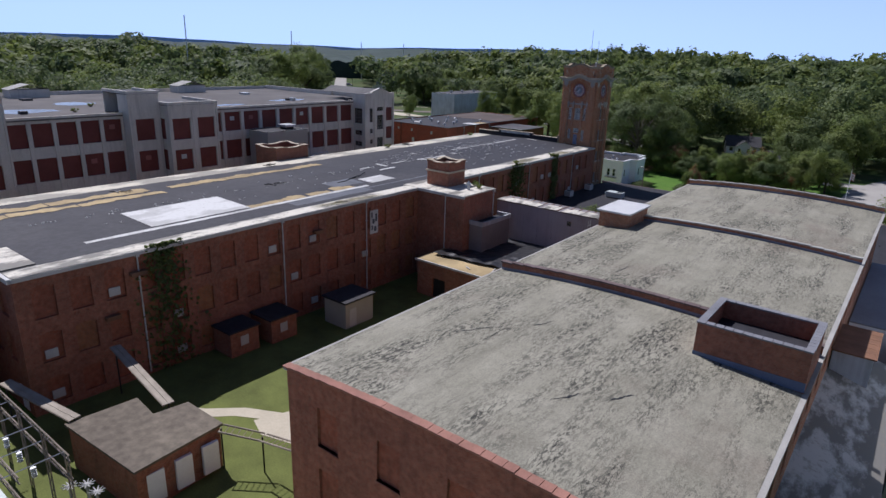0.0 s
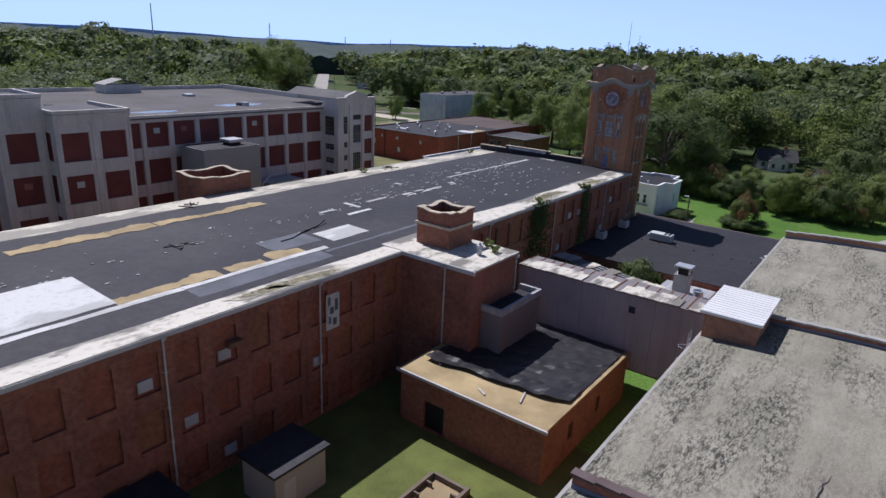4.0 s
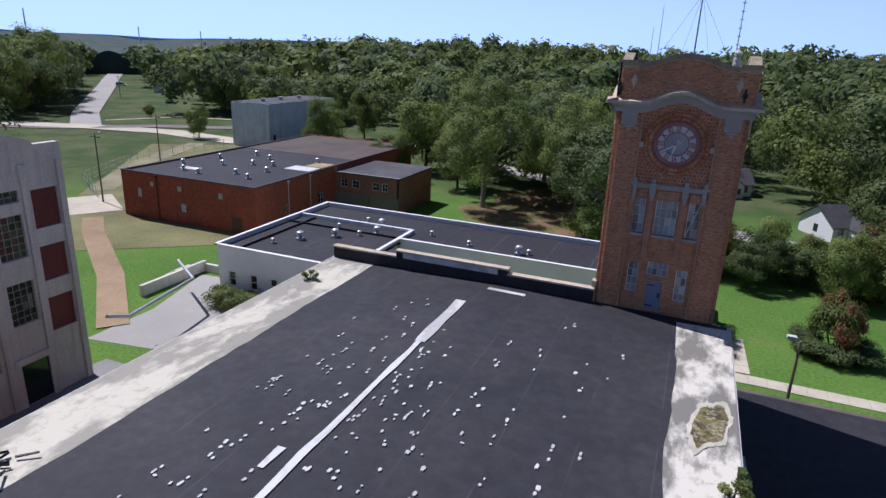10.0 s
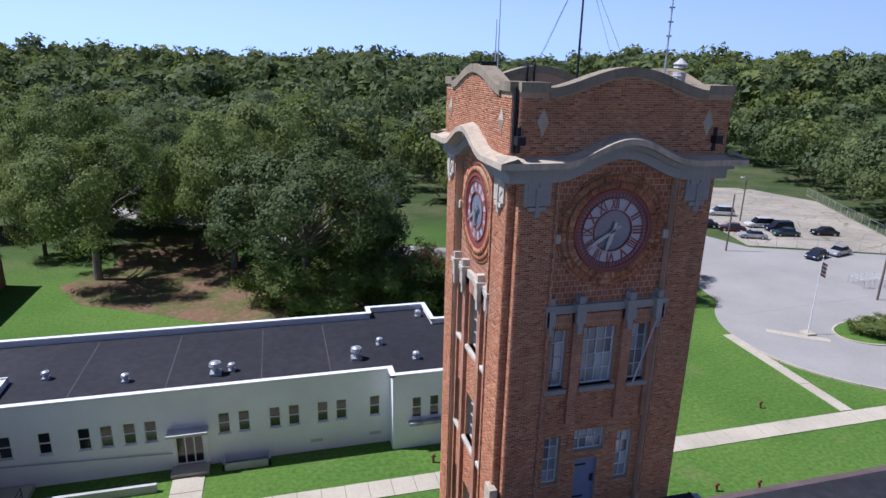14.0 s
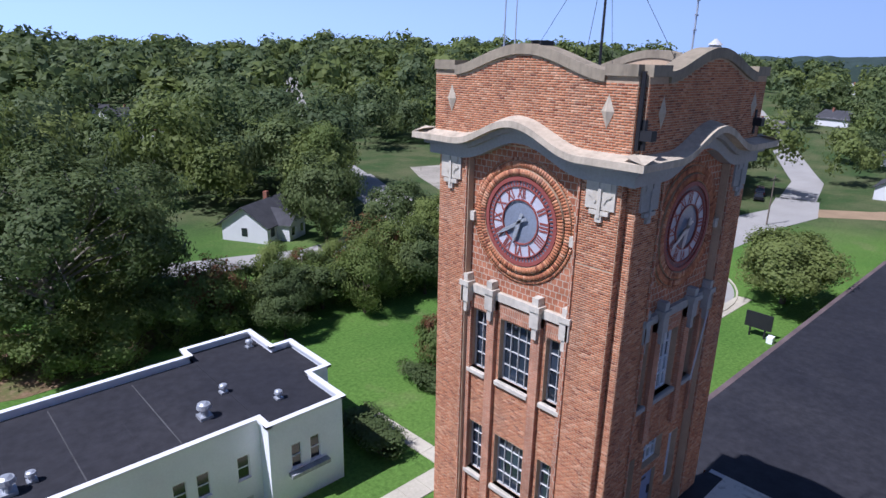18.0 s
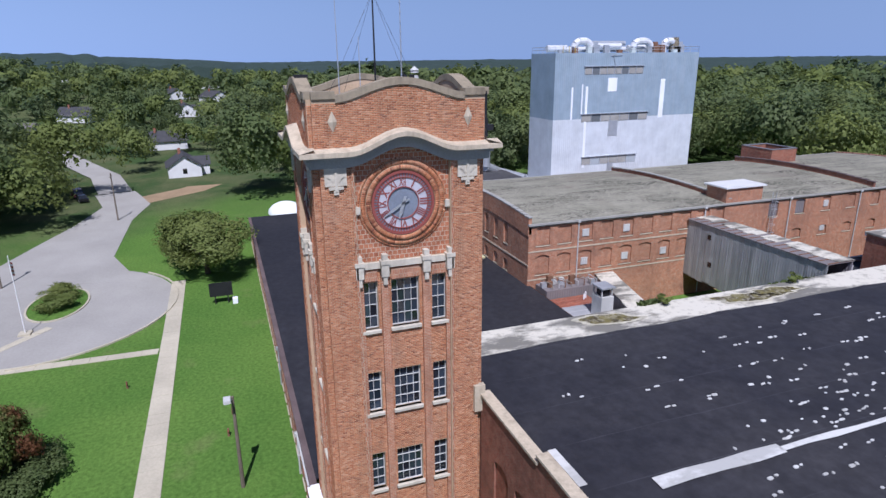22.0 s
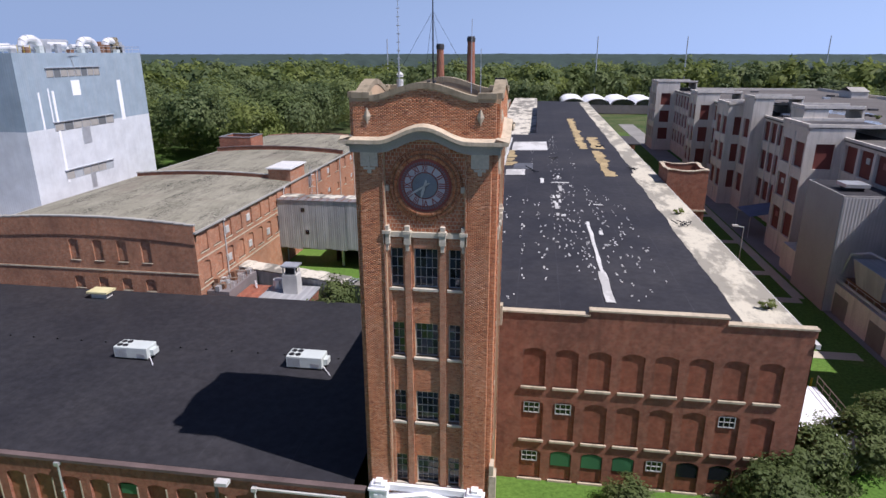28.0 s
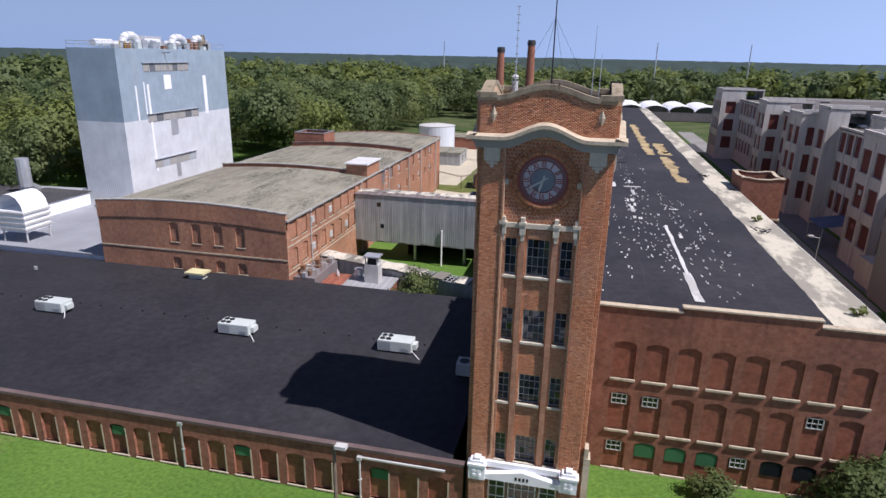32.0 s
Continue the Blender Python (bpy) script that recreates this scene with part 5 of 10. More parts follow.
            tube(bm, (x, y, 12.2 + rnd.uniform(0, 0.15)), (x + math.cos(a) * 0.8, y + math.sin(a) * 0.8, 12.2 + rnd.uniform(0, 0.3)), 0.06, 0.05, 5)
        single("roof_debris", bm, BLACK, "heap of torn black roofing on the mill roof", "debris")
    # stair wing with the white roof
    fcs = (Face(4.55, -58.3, 1, 0), Face(12.3, -58.3, 0, 1), Face(12.3, -51.4, -1, 0))
    for fc_, ln in zip(fcs, (7.75, 6.9, 7.75)):
        part("wing_wall", wall(fc_, ln, 0, 12.0, [], 0.2), BRICK, ml)
    part("wing_roof", slab(2.2, 12.45, -58.45, -51.25, 11.95, 12.12), WHITE_ROOF, ml, "stained white coated roof of the stair wing")
    part("eaves_gutter", slab(4.8, 12.55, -58.6, -58.45, 11.75, 12.1), OLD_WHITE, ml)
    downpipe(fcs[0], 4.9, 0.3, 11.7, ml)
    downpipe(fcs[1], 6.6, 4.8, 11.7, ml, r=0.06)
    # small flat-roofed step on the wing
    bm = bmesh.new()
    box(bm, 12.3, 14.3, -56.8, -50.3, 4.6, 8.2)
    part("wing_step", bm, SHEET_DARK, ml)
    bm = bmesh.new()
    for a, b, c, d in ((12.3, 14.45, -56.95, -56.65), (14.15, 14.45, -56.65, -50.45), (12.3, 14.45, -50.45, -50.15)):
        box(bm, a, b, c, d, 8.2, 8.75)
    part("wing_step_parapet", bm, SHEET, ml)
    part("wing_step_roof", slab(12.3, 14.2, -56.7, -50.4, 8.2, 8.26), TAR, ml)
    # lower white roofed part beyond the south end
    bm = bmesh.new()
    box(bm, -5.7, 4.0, -250, -112, 0, 9.6)
    lw = single("south_wing", bm, BRICK, "lower brick wing with a white roof", "wing")
    part("wing_roof", slab(-5.8, 4.2, -250, -111.8, 9.6, 9.75), WHITE_ROOF, lw)
    # ivy on the east wall
    for yc, w_, zt in ((-93.8, 2.2, 12.3), (-33, 3.2, 12.1), (-20, 1.2, 12.3), (-50, 2, 11.5)):
        bm = bmesh.new()
        for i in range(1400):
            z = zt * (1 - rnd.random() ** 1.7)
            y = yc + rnd.gauss(0, w_ * (0.35 + 0.35 * (1 - z / zt)))
            x = 4.6 + abs(rnd.gauss(0, 0.12))
            s = rnd.uniform(0.1, 0.22)
            v = Vector((rnd.uniform(-1, 1), rnd.uniform(-1, 1), rnd.uniform(-1, 1))).normalized()
            q = v.orthogonal().normalized() * s
            r_ = v.cross(q)
            bm.faces.new([bm.verts.new(Vector((x, y, z)) + k) for k in (q, r_, -q, -r_)])
        single("wall_ivy", bm, LEAF_A, "dark ivy climbing the shaded brick wall", "ivy", kind="stuff")


long_mill()
shaft("stair_shaft", 4.0, 7.7, -55.6, -52.0, 12.1, 15.2, "brick roof shaft with stepped stone coping on the mill wing")
shaft("stair_tower", -29.2, -23.8, -59.5, -53.2, 0.0, 13.8, "brick stair tower with stepped stone coping beside the mill")
single("roof_cowl", (lambda bm: (tube(bm, (10.3, -54.6, 12.1), (10.3, -54.6, 12.7), 0.22, 0.22, 10), tube(bm, (10.3, -54.6, 12.7), (10.3, -54.6, 13.0), 0.34, 0.3, 10), tube(bm, (10.3, -54.6, 13.0), (10.3, -54.6, 13.25), 0.2, 0.05, 10), bm)[-1])(bmesh.new()), STEEL, "grey metal roof cowl on the white roof", "roof vent")


# ---- the low flat-roofed shed beside the tower ----
def roof_unit(x, y, z):
    """A packaged rooftop air handler; condenser fans on top at its east end."""
    u = thing("rooftop_unit", "pale grey rooftop air handler with four fans on black roof", "air conditioner", (x, y, z), "rooftop units")
    bm = bmesh.new()
    box(bm, -1.55, 1.55, -0.75, 0.75, 0.15, 1.15)
    bmesh.ops.bevel(bm, geom=bm.edges[:], offset=0.04, segments=1, affect="EDGES")
    body = part("casing", bm, UNIT, None)
    body.parent = u
    bm = bmesh.new()
    box(bm, -1.45, 1.45, -0.7, 0.7, 0, 0.15)
    part("kerb", bm, BLACK, None).parent = u
    for i in range(2):
        for j in range(2):
            bm = bmesh.new()
            cx, cy = 0.62 + i * 0.55, -0.33 + j * 0.66
            tube(bm, (cx, cy, 1.15), (cx, cy, 1.2), 0.24, 0.24, 14)
            for q in range(4):
                a = q * 0.785
                box(bm, cx - 0.2, cx + 0.2, cy - 0.01, cy + 0.01, 1.2, 1.215) if q == 0 else None
            part("fan_guard", bm, BLACK, None).parent = u
    bm = bmesh.new()
    for q in range(6):
        sb = bmesh.new()
        box(sb, 0.35 + q * 0.18, 0.47 + q * 0.18, 0.752, 0.765, 0.3, 1.0)
        part("vent_slat", sb, STEEL, None).parent = u
    box(bm, -1.3, -0.6, 0.752, 0.77, 0.3, 0.6)
    part("access_panel", bm, STEEL, None).parent = u
    bm = bmesh.new()
    box(bm, -1.9, -1.55, -0.45, 0.35, 0.35, 0.85)
    part("hood", bm, UNIT, None).parent = u
    bm = bmesh.new()
    pipe(bm, [(-1.6, 0.5, 0.25), (-2.0, 0.9, 0.12), (-2.5, 1.5, 0.08)], 0.04, 6)
    part("conduit", bm, WHITE_TRIM, None).parent = u
    return u


def low_shed():
    sh = thing("low_shed", "low brick shed with wide black flat roof beside the tower", "shed", (40, -10, 0))
    fc = Face(74.7, 4.1, -1, 0)
    ops = [(u, u + 1.42, 0.2, 2.75, 0.22) for u in np.arange(0.9, 70.0, 2.05)]
    part("north_wall", wall(fc, 70.9, 0, 3.9, ops, 0.22), BRICK, sh, "brick wall with a row of arched bricked-up windows")
    for i, o in enumerate(ops):
        part("bricked_window", infill(fc, o, 0.22), INFILL_B if i % 3 else INFILL, sh)
        sill(fc, o, sh, STONE, 0.08, 0.14, 0.05)
        # added pale strip on one jamb: a sunlit reveal done in lighter colour
        bm = bmesh.new()
        fc.box(bm, o[1] - 0.1, o[1], -0.02, 0.2, o[2], o[3] - 0.3)
        part("lit_jamb", bm, STONE, sh)
        if i % 5 == 1:
            bm = bmesh.new()
            fc.box(bm, o[0] + 0.1, o[1] - 0.12, 0.12, 0.21, 1.75, 2.5)
            part("board", bm, GREEN, sh, "green painted board in the bricked-up bay")
    bm = bmesh.new()
    fc.box(bm, 0, 70.95, -0.14, 0.3, 3.9, 4.12)
    part("north_coping", bm, COPING_DARK, sh)
    for x, z1 in ((24.5, 3.7), (10.9, 3.3)):
        downpipe(fc, 74.7 - x, 0.1, z1, sh, STEEL if x > 20 else OLD_WHITE)
    bm = bmesh.new()
    fc.box(bm, 74.7 - 10.9, 74.7 - 5.0, -0.2, -0.05, 3.35, 3.47)
    part("pipe_run", bm, OLD_WHITE, sh)
    fe = Face(74.7, -24, 0, 1)
    part("east_wall", wall(fe, 28.1, 0, 4.1, [], 0.2), BRICK, sh)
    fs = Face(4.55, -24, 1, 0)
    part("south_wall", wall(fs, 70.15, 0, 4.1, [], 0.2), BRICK, sh)
    part("roof", slab(4.62, 74.6, -23.9, 3.8, 4.0, 4.14), TAR_FLAT, sh, "black flat membrane roof with faint seams")
    for i in range(26):
        x = 8 + i * 2.45
        bm = bmesh.new()
        tube(bm, (x, -11.7, 4.14), (x, -11.7, 4.26), 0.09, 0.09, 8)
        part("roof_drain", bm, BLACK, sh)
    # grey haze of dust where water stood
    bm = bmesh.new()
    tube(bm, (60, -19, 4.14), (60, -19, 4.5), 0.2, 0.2, 8)
    part("roof_vent", bm, STEEL, sh)
    u = roof_unit(12.7, -10.2, 4.14)
    for x, y in ((28.1, -9.7), (48.3, -9.6), (67.8, -11.4)):
        copy_thing(u, pose(x, y, 4.14))
    # small yellow-topped roof box
    v = thing("roof_ventilator", "small pale yellow roof ventilator box", "roof vent", (40.2, -21.7, 4.14))
    part("casing", slab(39.3, 41.1, -22.2, -21.2, 4.14, 4.75), OLD_WHITE, v)
    part("hood", slab(39.0, 41.4, -22.5, -20.9, 4.75, 4.95), plain("pale yellow paint", (0.6, 0.56, 0.32), 0.6, 0.15, 2), v)
    for x, y in ((6.0, -7.5), (5.9, -15.8)):
        v = thing("condenser_unit", "pale condenser unit beside the mill wall on black roof", "air conditioner", (x, y, 4.14))
        part("casing", slab(x - 0.6, x + 0.6, y - 0.7, y + 0.7, 4.3, 5.3), OLD_WHITE, v)
        part("stand", slab(x - 0.5, x + 0.5, y - 0.6, y + 0.6, 4.14, 4.3), BLACK, v)
        bm = bmesh.new()
        tube(bm, (x, y, 5.3), (x, y, 5.34), 0.42, 0.42, 14)
        part("fan_guard", bm, BLACK, v)


low_shed()


# ---- the warehouse with the pale roofs ----
def annex_top(x, base=11.3, rise=0.6):
    return base + rise * max(0.0, 1 - ((x - 42.0) / 12.6) ** 2)


def warehouse():
    wh = thing("warehouse", "long brick warehouse with pale weathered roofs and fire walls", "warehouse", (42, -60, 0))
    fw = Face(29.7, -23.6, 0, -1)
    ops, kinds = [], []
    for i in range(10):
        for z0, z1 in ((8.7, 10.9), (5.3, 7.6)):
            u = 0.9 + i * 2.75
            ops.append((u, u + 1.75, z0, z1, 0.25))
            kinds.append("white" if (i, z0) in ((2, 8.7), (4, 8.7), (2, 5.3), (4, 5.3), (6, 5.3)) else "brick")
    for i in range(9):
        u = 29.9 + 4.2 + i * 4.55
        for z0, z1 in ((8.9, 10.85), (5.6, 6.9)):
            ops.append((u, u + 1.6, z0, z1, 0.25))
            kinds.append("dark" if (i in (0, 1) and z0 > 8) else "vent" if i in (2, 5, 7) else "brick")
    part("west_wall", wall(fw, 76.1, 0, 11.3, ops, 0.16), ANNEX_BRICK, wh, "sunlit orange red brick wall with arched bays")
    for o, k in zip(ops, kinds):
        part("bricked_window", infill(fw, o, 0.16), ANNEX_BRICK if k != "dark" else SHEET_DARK, wh)
        sill(fw, o, wh, STONE, 0.07, 0.12, 0.05)
        if k in ("white", "vent"):
            bm = bmesh.new()
            fw.box(bm, o[0] + 0.45, o[1] - 0.45, 0.06, 0.15, o[2] + 0.5, o[2] + 1.35)
            for q in range(3):
                fw.box(bm, o[0] + 0.5 + q * 0.27, o[0] + 0.68 + q * 0.27, 0.03, 0.06, o[2] + 0.55, o[2] + 1.3)
            part("window_louvre", bm, OLD_WHITE, wh, "small white louvred window")
    for z in (4.7, 8.0):
        bm = bmesh.new()
        fw.box(bm, 0, 28, -0.05, 0, z, z + 0.15)
        part("string_course", bm, STONE, wh)
    for y in (-29.8, -47.5, -61.1, -73.6, -82.5, -95.1):
        downpipe(fw, -23.6 - y, 0.2, 11.0, wh)
    fn = Face(54.4, -23.6, -1, 0)
    ops = [(u, u + 1.15, z0, z1, 0.18) for u in (9.7, 12.6, 15.45, 18.3) for z0, z1 in ((7.6, 10.0), (4.3, 5.7))]
    part("north_wall", wall(fn, 24.7, 0, 11.2, ops, 0.16), ANNEX_BRICK, wh, "brick end wall with low gable parapet")
    for o in ops:
        part("bricked_window", infill(fn, o, 0.16), ANNEX_BRICK, wh)
        sill(fn, o, wh, STONE, 0.06, 0.12, 0.05)
    bm = bmesh.new()
    fn.box(bm, 0, 24.7, -0.06, 0, 6.45, 6.62)
    part("string_course", bm, STONE, wh)
    fs = Face(29.7, -99.7, 1, 0)
    ops = [(u, u + 1.7, z0, z1, 0.0) for u in (2.6, 7.4, 12.2, 17.0, 21.2) for z0, z1 in ((7.0, 9.6), (2.8, 5.4))]
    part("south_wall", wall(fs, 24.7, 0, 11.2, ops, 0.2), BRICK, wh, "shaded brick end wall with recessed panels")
    for o in ops:
        part("bricked_window", infill(fs, o, 0.2), INFILL, wh)
        sill(fs, o, wh, BRICK, 0.06, 0.15, 0.05)
    fe = Face(54.4, -99.7, 0, 1)
    ops = [(u, u + 1.5, z, z + 2.2, 0.2) for u in np.arange(2.0, 73, 3.8) for z in (8.0,)]
    part("east_wall", wall(fe, 76.1, 0, 11.3, ops, 0.18), ANNEX_BRICK, wh)
    for o in ops:
        part("bricked_window", infill(fe, o, 0.18), INFILL_B, wh)

    def strip(y0, y1, lo, hi, x0=29.7, x1=54.4):
        """A cross wall or roof whose top follows the low curve of the roof."""
        bm = bmesh.new()
        prev = None
        for i in range(15):
            x = x0 + (x1 - x0) * i / 14
            cs = [bm.verts.new((x, y, z)) for y, z in ((y0, annex_top(x) + lo), (y1, annex_top(x) + lo), (y1, annex_top(x) + hi), (y0, annex_top(x) + hi))]
            if prev:
                for q in range(4):
                    bm.faces.new((prev[q], cs[q], cs[(q + 1) % 4], prev[(q + 1) % 4]))
            else:
                bm.faces.new(cs)
            prev = cs
        bm.faces.new(prev[::-1])
        bmesh.ops.recalc_face_normals(bm, faces=bm.faces[:])
        return bm

    for y0, y1 in ((-99.4, -76.2), (-75.9, -51.3), (-51.0, -23.9)):
        part("roof", strip(y0, y1, -0.4, 0.0, 29.6, 54.3), PALE_ROOF, wh, "pale grey green coating worn dark in streaks")
    for y, h, mat in ((-76.05, 0.75, COPING_DARK), (-51.15, 0.6, GREY_STONE), (-23.75, 0.75, GREY_STONE)):
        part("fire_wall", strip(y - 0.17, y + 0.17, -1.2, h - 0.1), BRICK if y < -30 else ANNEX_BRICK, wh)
        for i in range(22):
            x0 = 29.6 + i * 1.13
            bm = bmesh.new()
            z = annex_top(x0 + 0.55) + h
            box(bm, x0, x0 + 1.1, y - 0.25, y + 0.25, z - 0.13, z + random.uniform(-0.01, 0.02))
            part("coping_tile", bm, mat, wh)
        part("flashing", strip(y - 0.2, y - 0.17, 0.0, 0.22), plain("blue grey flashing", (0.16, 0.18, 0.24), 0.5, 0.3, 2), wh)
    part("gable_band", strip(-23.58, -23.52, -1.4, 0.62), ANNEX_BRICK, wh)
    part("gable_band", strip(-99.72, -99.5, -1.4, 0.05), BRICK, wh)
    for i in range(40):
        x0 = 29.6 + i * 0.62
        bm = bmesh.new()
        z = annex_top(x0 + 0.3)
        box(bm, x0, x0 + 0.595, -99.95, -99.4, z, z + random.uniform(0.1, 0.14))
        part("coping_tile", bm, COPING_TILE, wh)
    for x0, x1 in ((29.45, 29.75), (54.25, 54.6)):
        part("eaves_gutter", slab(x0, x1, -99.8, -23.5, 11.1, 11.32), GREY_STONE, wh)
    # open-topped brick penthouse
    th = thing("penthouse", "open-topped brick roof penthouse with grey metal coping", "penthouse", (51, -79.6, 11.5))
    CAP_GREY = plain("grey coping metal", (0.2, 0.2, 0.21), 0.55, 0.25, 2)
    t = 0.35
    x0, x1, y0, y1 = 48.0, 54.35, -82.3, -77.0
    for a, b, c, d in ((x0, x1, y0, y0 + t), (x0, x1, y1 - t, y1), (x0, x0 + t, y0 + t, y1 - t), (x1 - t, x1, y0 + t, y1 - t)):
        part("wall", slab(a, b, c, d, 10.8, 13.9), BRICK, th)
    part("inner_roof", slab(x0 + t, x1 - t, y0 + t, y1 - t, 12.6, 12.7), TAR, th)
    for i in range(12):
        f = i / 12
        for (a, b, c, d) in ((x0 - 0.06 + f * 6.47, x0 - 0.06 + (f + 0.078) * 6.47, y0 - 0.06, y0 + t + 0.06), (x0 - 0.06 + f * 6.47, x0 - 0.06 + (f + 0.078) * 6.47, y1 - t - 0.06, y1 + 0.06)):
            part("coping_tile", slab(a, b, c, d, 13.9, 14.0), CAP_GREY, th)
    for i in range(9):
        f = y0 + t + 0.06 + i * 0.5
        for a, b in ((x0 - 0.06, x0 + t + 0.06), (x1 - t - 0.06, x1 + 0.06)):
            part("coping_tile", slab(a, b, f, f + 0.48, 13.9, 14.0), CAP_GREY, th)
    part("flashing", slab(x0 - 0.03, x1, y0 - 0.03, y0, 11.4, 12.0), plain("blue flashing", (0.13, 0.16, 0.24), 0.5, 0.3, 2), th)
    # bulkhead with white metal cap
    th = thing("roof_bulkhead", "small brick roof bulkhead with white metal cap", "bulkhead", (32, -53.3, 11))
    part("wall", slab(29.64, 33.0, -56.2, -50.5, 0.0, 13.1), ANNEX_BRICK, th)
    bm = bmesh.new()
    box(bm, 29.4, 33.25, -56.5, -50.2, 13.1, 13.28)
    cap_metal = plain("white cap metal", (0.7, 0.7, 0.68), 0.5, 0.1, 1)
    cap = part("cap", bm, cap_metal, th, "white ribbed metal cap")
    for i in range(14):
        part("rib", slab(29.4, 33.25, -56.4 + i * 0.46, -56.35 + i * 0.46, 13.28, 13.31), cap_metal, cap)
    # fire escape ladder cage
    th = thing("cage_ladder", "grey steel cage ladder on the warehouse wall", "ladder", (29.5, -58, 0))
    for y in (-58.3, -57.7):
        bm = bmesh.new()
        tube(bm, (29.35, y, 0), (29.35, y, 12.2), 0.03, 0.03, 6)
        part("rail", bm, STEEL, th)
    for i in range(36):
        bm = bmesh.new()
        tube(bm, (29.35, -58.3, 0.4 + i * 0.32), (29.35, -57.7, 0.4 + i * 0.32), 0.018, 0.018, 5)
        part("rung", bm, STEEL, th)
    for i in range(9):
        bm = bmesh.new()
        z = 3 + i
        pts = [(29.35 - 0.6 * math.sin(a), -58 - 0.36 * math.cos(a), z) for a in np.linspace(0, math.pi, 7)]
        pipe(bm, pts, 0.02, 5)
        part("hoop", bm, STEEL, th)
    for pts in (((34.6, -90), (36.9, -87.0)), ((43.9, -93.5), (45.2, -91.2)), ((46.2, -91.5), (47.3, -89.4)), ((38.2, -86), (39.2, -84.0)), ((38.0, -72), (38.6, -68.5)), ((46, -38), (46.3, -34.5))):
        bm = bmesh.new()
        a_, b_ = Vector(pts[0]), Vector(pts[1])
        side_ = Vector((b_.y - a_.y, a_.x - b_.x)).normalized()
        prev = None
        for q in range(15):
            f_ = q / 14
            c_ = a_.lerp(b_, f_) + side_ * 0.22 * noise.noise((q * 0.45, a_.x, 1))
            w_ = (0.015 + 0.07 * max(0.0, noise.noise((q * 0.5, a_.y, 5)) + 0.35)) * math.sin(math.pi * min(0.97, max(0.03, f_)))
            cs = [bm.verts.new((c_ + side_ * k).to_tuple() + (annex_top(c_.x) + 0.02,)) for k in (-w_, w_)]
            if prev:
                bm.faces.new((prev[0], prev[1], cs[1], cs[0]))
            prev = cs
        part("roof_crack", bm, BLACK, wh)


warehouse()


# ---- enclosed bridge between mill and warehouse ----
def bridge():
    b = thing("enclosed_bridge", "enclosed bridge clad in rusty grey sheet metal between mill and warehouse", "bridge", (21, -46.8, 3))
    x0, x1, y0, y1, z0, z1 = 11.0, 29.7, -48.4, -45.2, 3.0, 9.9
    fn = Face(x1, y1, -1, 0)
    for i in range(17):
        bm = bmesh.new()
        fn.box(bm, i * 1.1, i * 1.1 + 1.09, -0.02 - 0.02 * (i % 2), 0.06, z0 - 0.1 * (i % 3), z1 - 0.1)
        part("north_sheet", bm, SHEET, b)
    fs = Face(x0, y0, 1, 0)
    for i in range(17):
        bm = bmesh.new()
        fs.box(bm, i * 1.1, i * 1.1 + 1.09, -0.02 - 0.02 * (i % 2), 0.06, z0 - 0.05 * (i % 2), z1 - 0.1)
        part("south_sheet", bm, SHEET_LILAC, b)
    part("floor", slab(x0, x1, y0 + 0.06, y1 - 0.06, z0 - 0.2, z0), WOOD, b)
    part("roof", slab(x0, x1, y0 - 0.15, y1 + 0.15, z1 - 0.1, z1), SHEET_DARK, b)
    rnd = random.Random(3)
    for i in range(26):
        if i in (9, 13, 21):
            continue
        bm = bmesh.new()
        a = x0 + i * 0.72
        box(bm, a, a + 0.7, y0 - 0.2 + rnd.uniform(-0.1, 0.05), y0 + rnd.uniform(1.5, 2.1), z1 + 0.02, z1 + 0.07 + rnd.uniform(0, 0.05))
        part("roof_panel", bm, WHITE_ROOF, b, "peeling white roof panel" if i == 0 else "")
    for i in range(18):
        part("rafter", slab(x0 + i * 1.04, x0 + i * 1.04 + 0.1, y0, y1, z1 + 0.005, z1 + 0.06), RUST, b)
    for fc_, us in ((fn, (3.4, 3.9)), (fs, (11.0,))):
        for k, u in enumerate(us):
            bm = bmesh.new()
            zz = 8.2 - 3.2 * k
            fc_.box(bm, u, u + 0.55, -0.06, 0.0, zz, zz + 0.6)
            part("small_window", bm, DARK_GLASS, b, "small dark window")
    for x in (13.5, 21.0):
        bm = bmesh.new()
        tube(bm, (x, -46.8, 0), (x, -46.8, z0 - 0.2), 0.22, 0.22, 8)
        part("post", bm, STEEL, b)
    bm = bmesh.new()
    tube(bm, (16.6, -45.0, 0), (16.6, -45.0, 5.4), 0.12, 0.12, 8)
    part("drain_pipe", bm, WHITE_TRIM, b)


bridge()


# ---- tall clad process building ----
DUCT = plain("silver duct", (0.72, 0.73, 0.74), 0.35, 0.15, 2, 0.2)


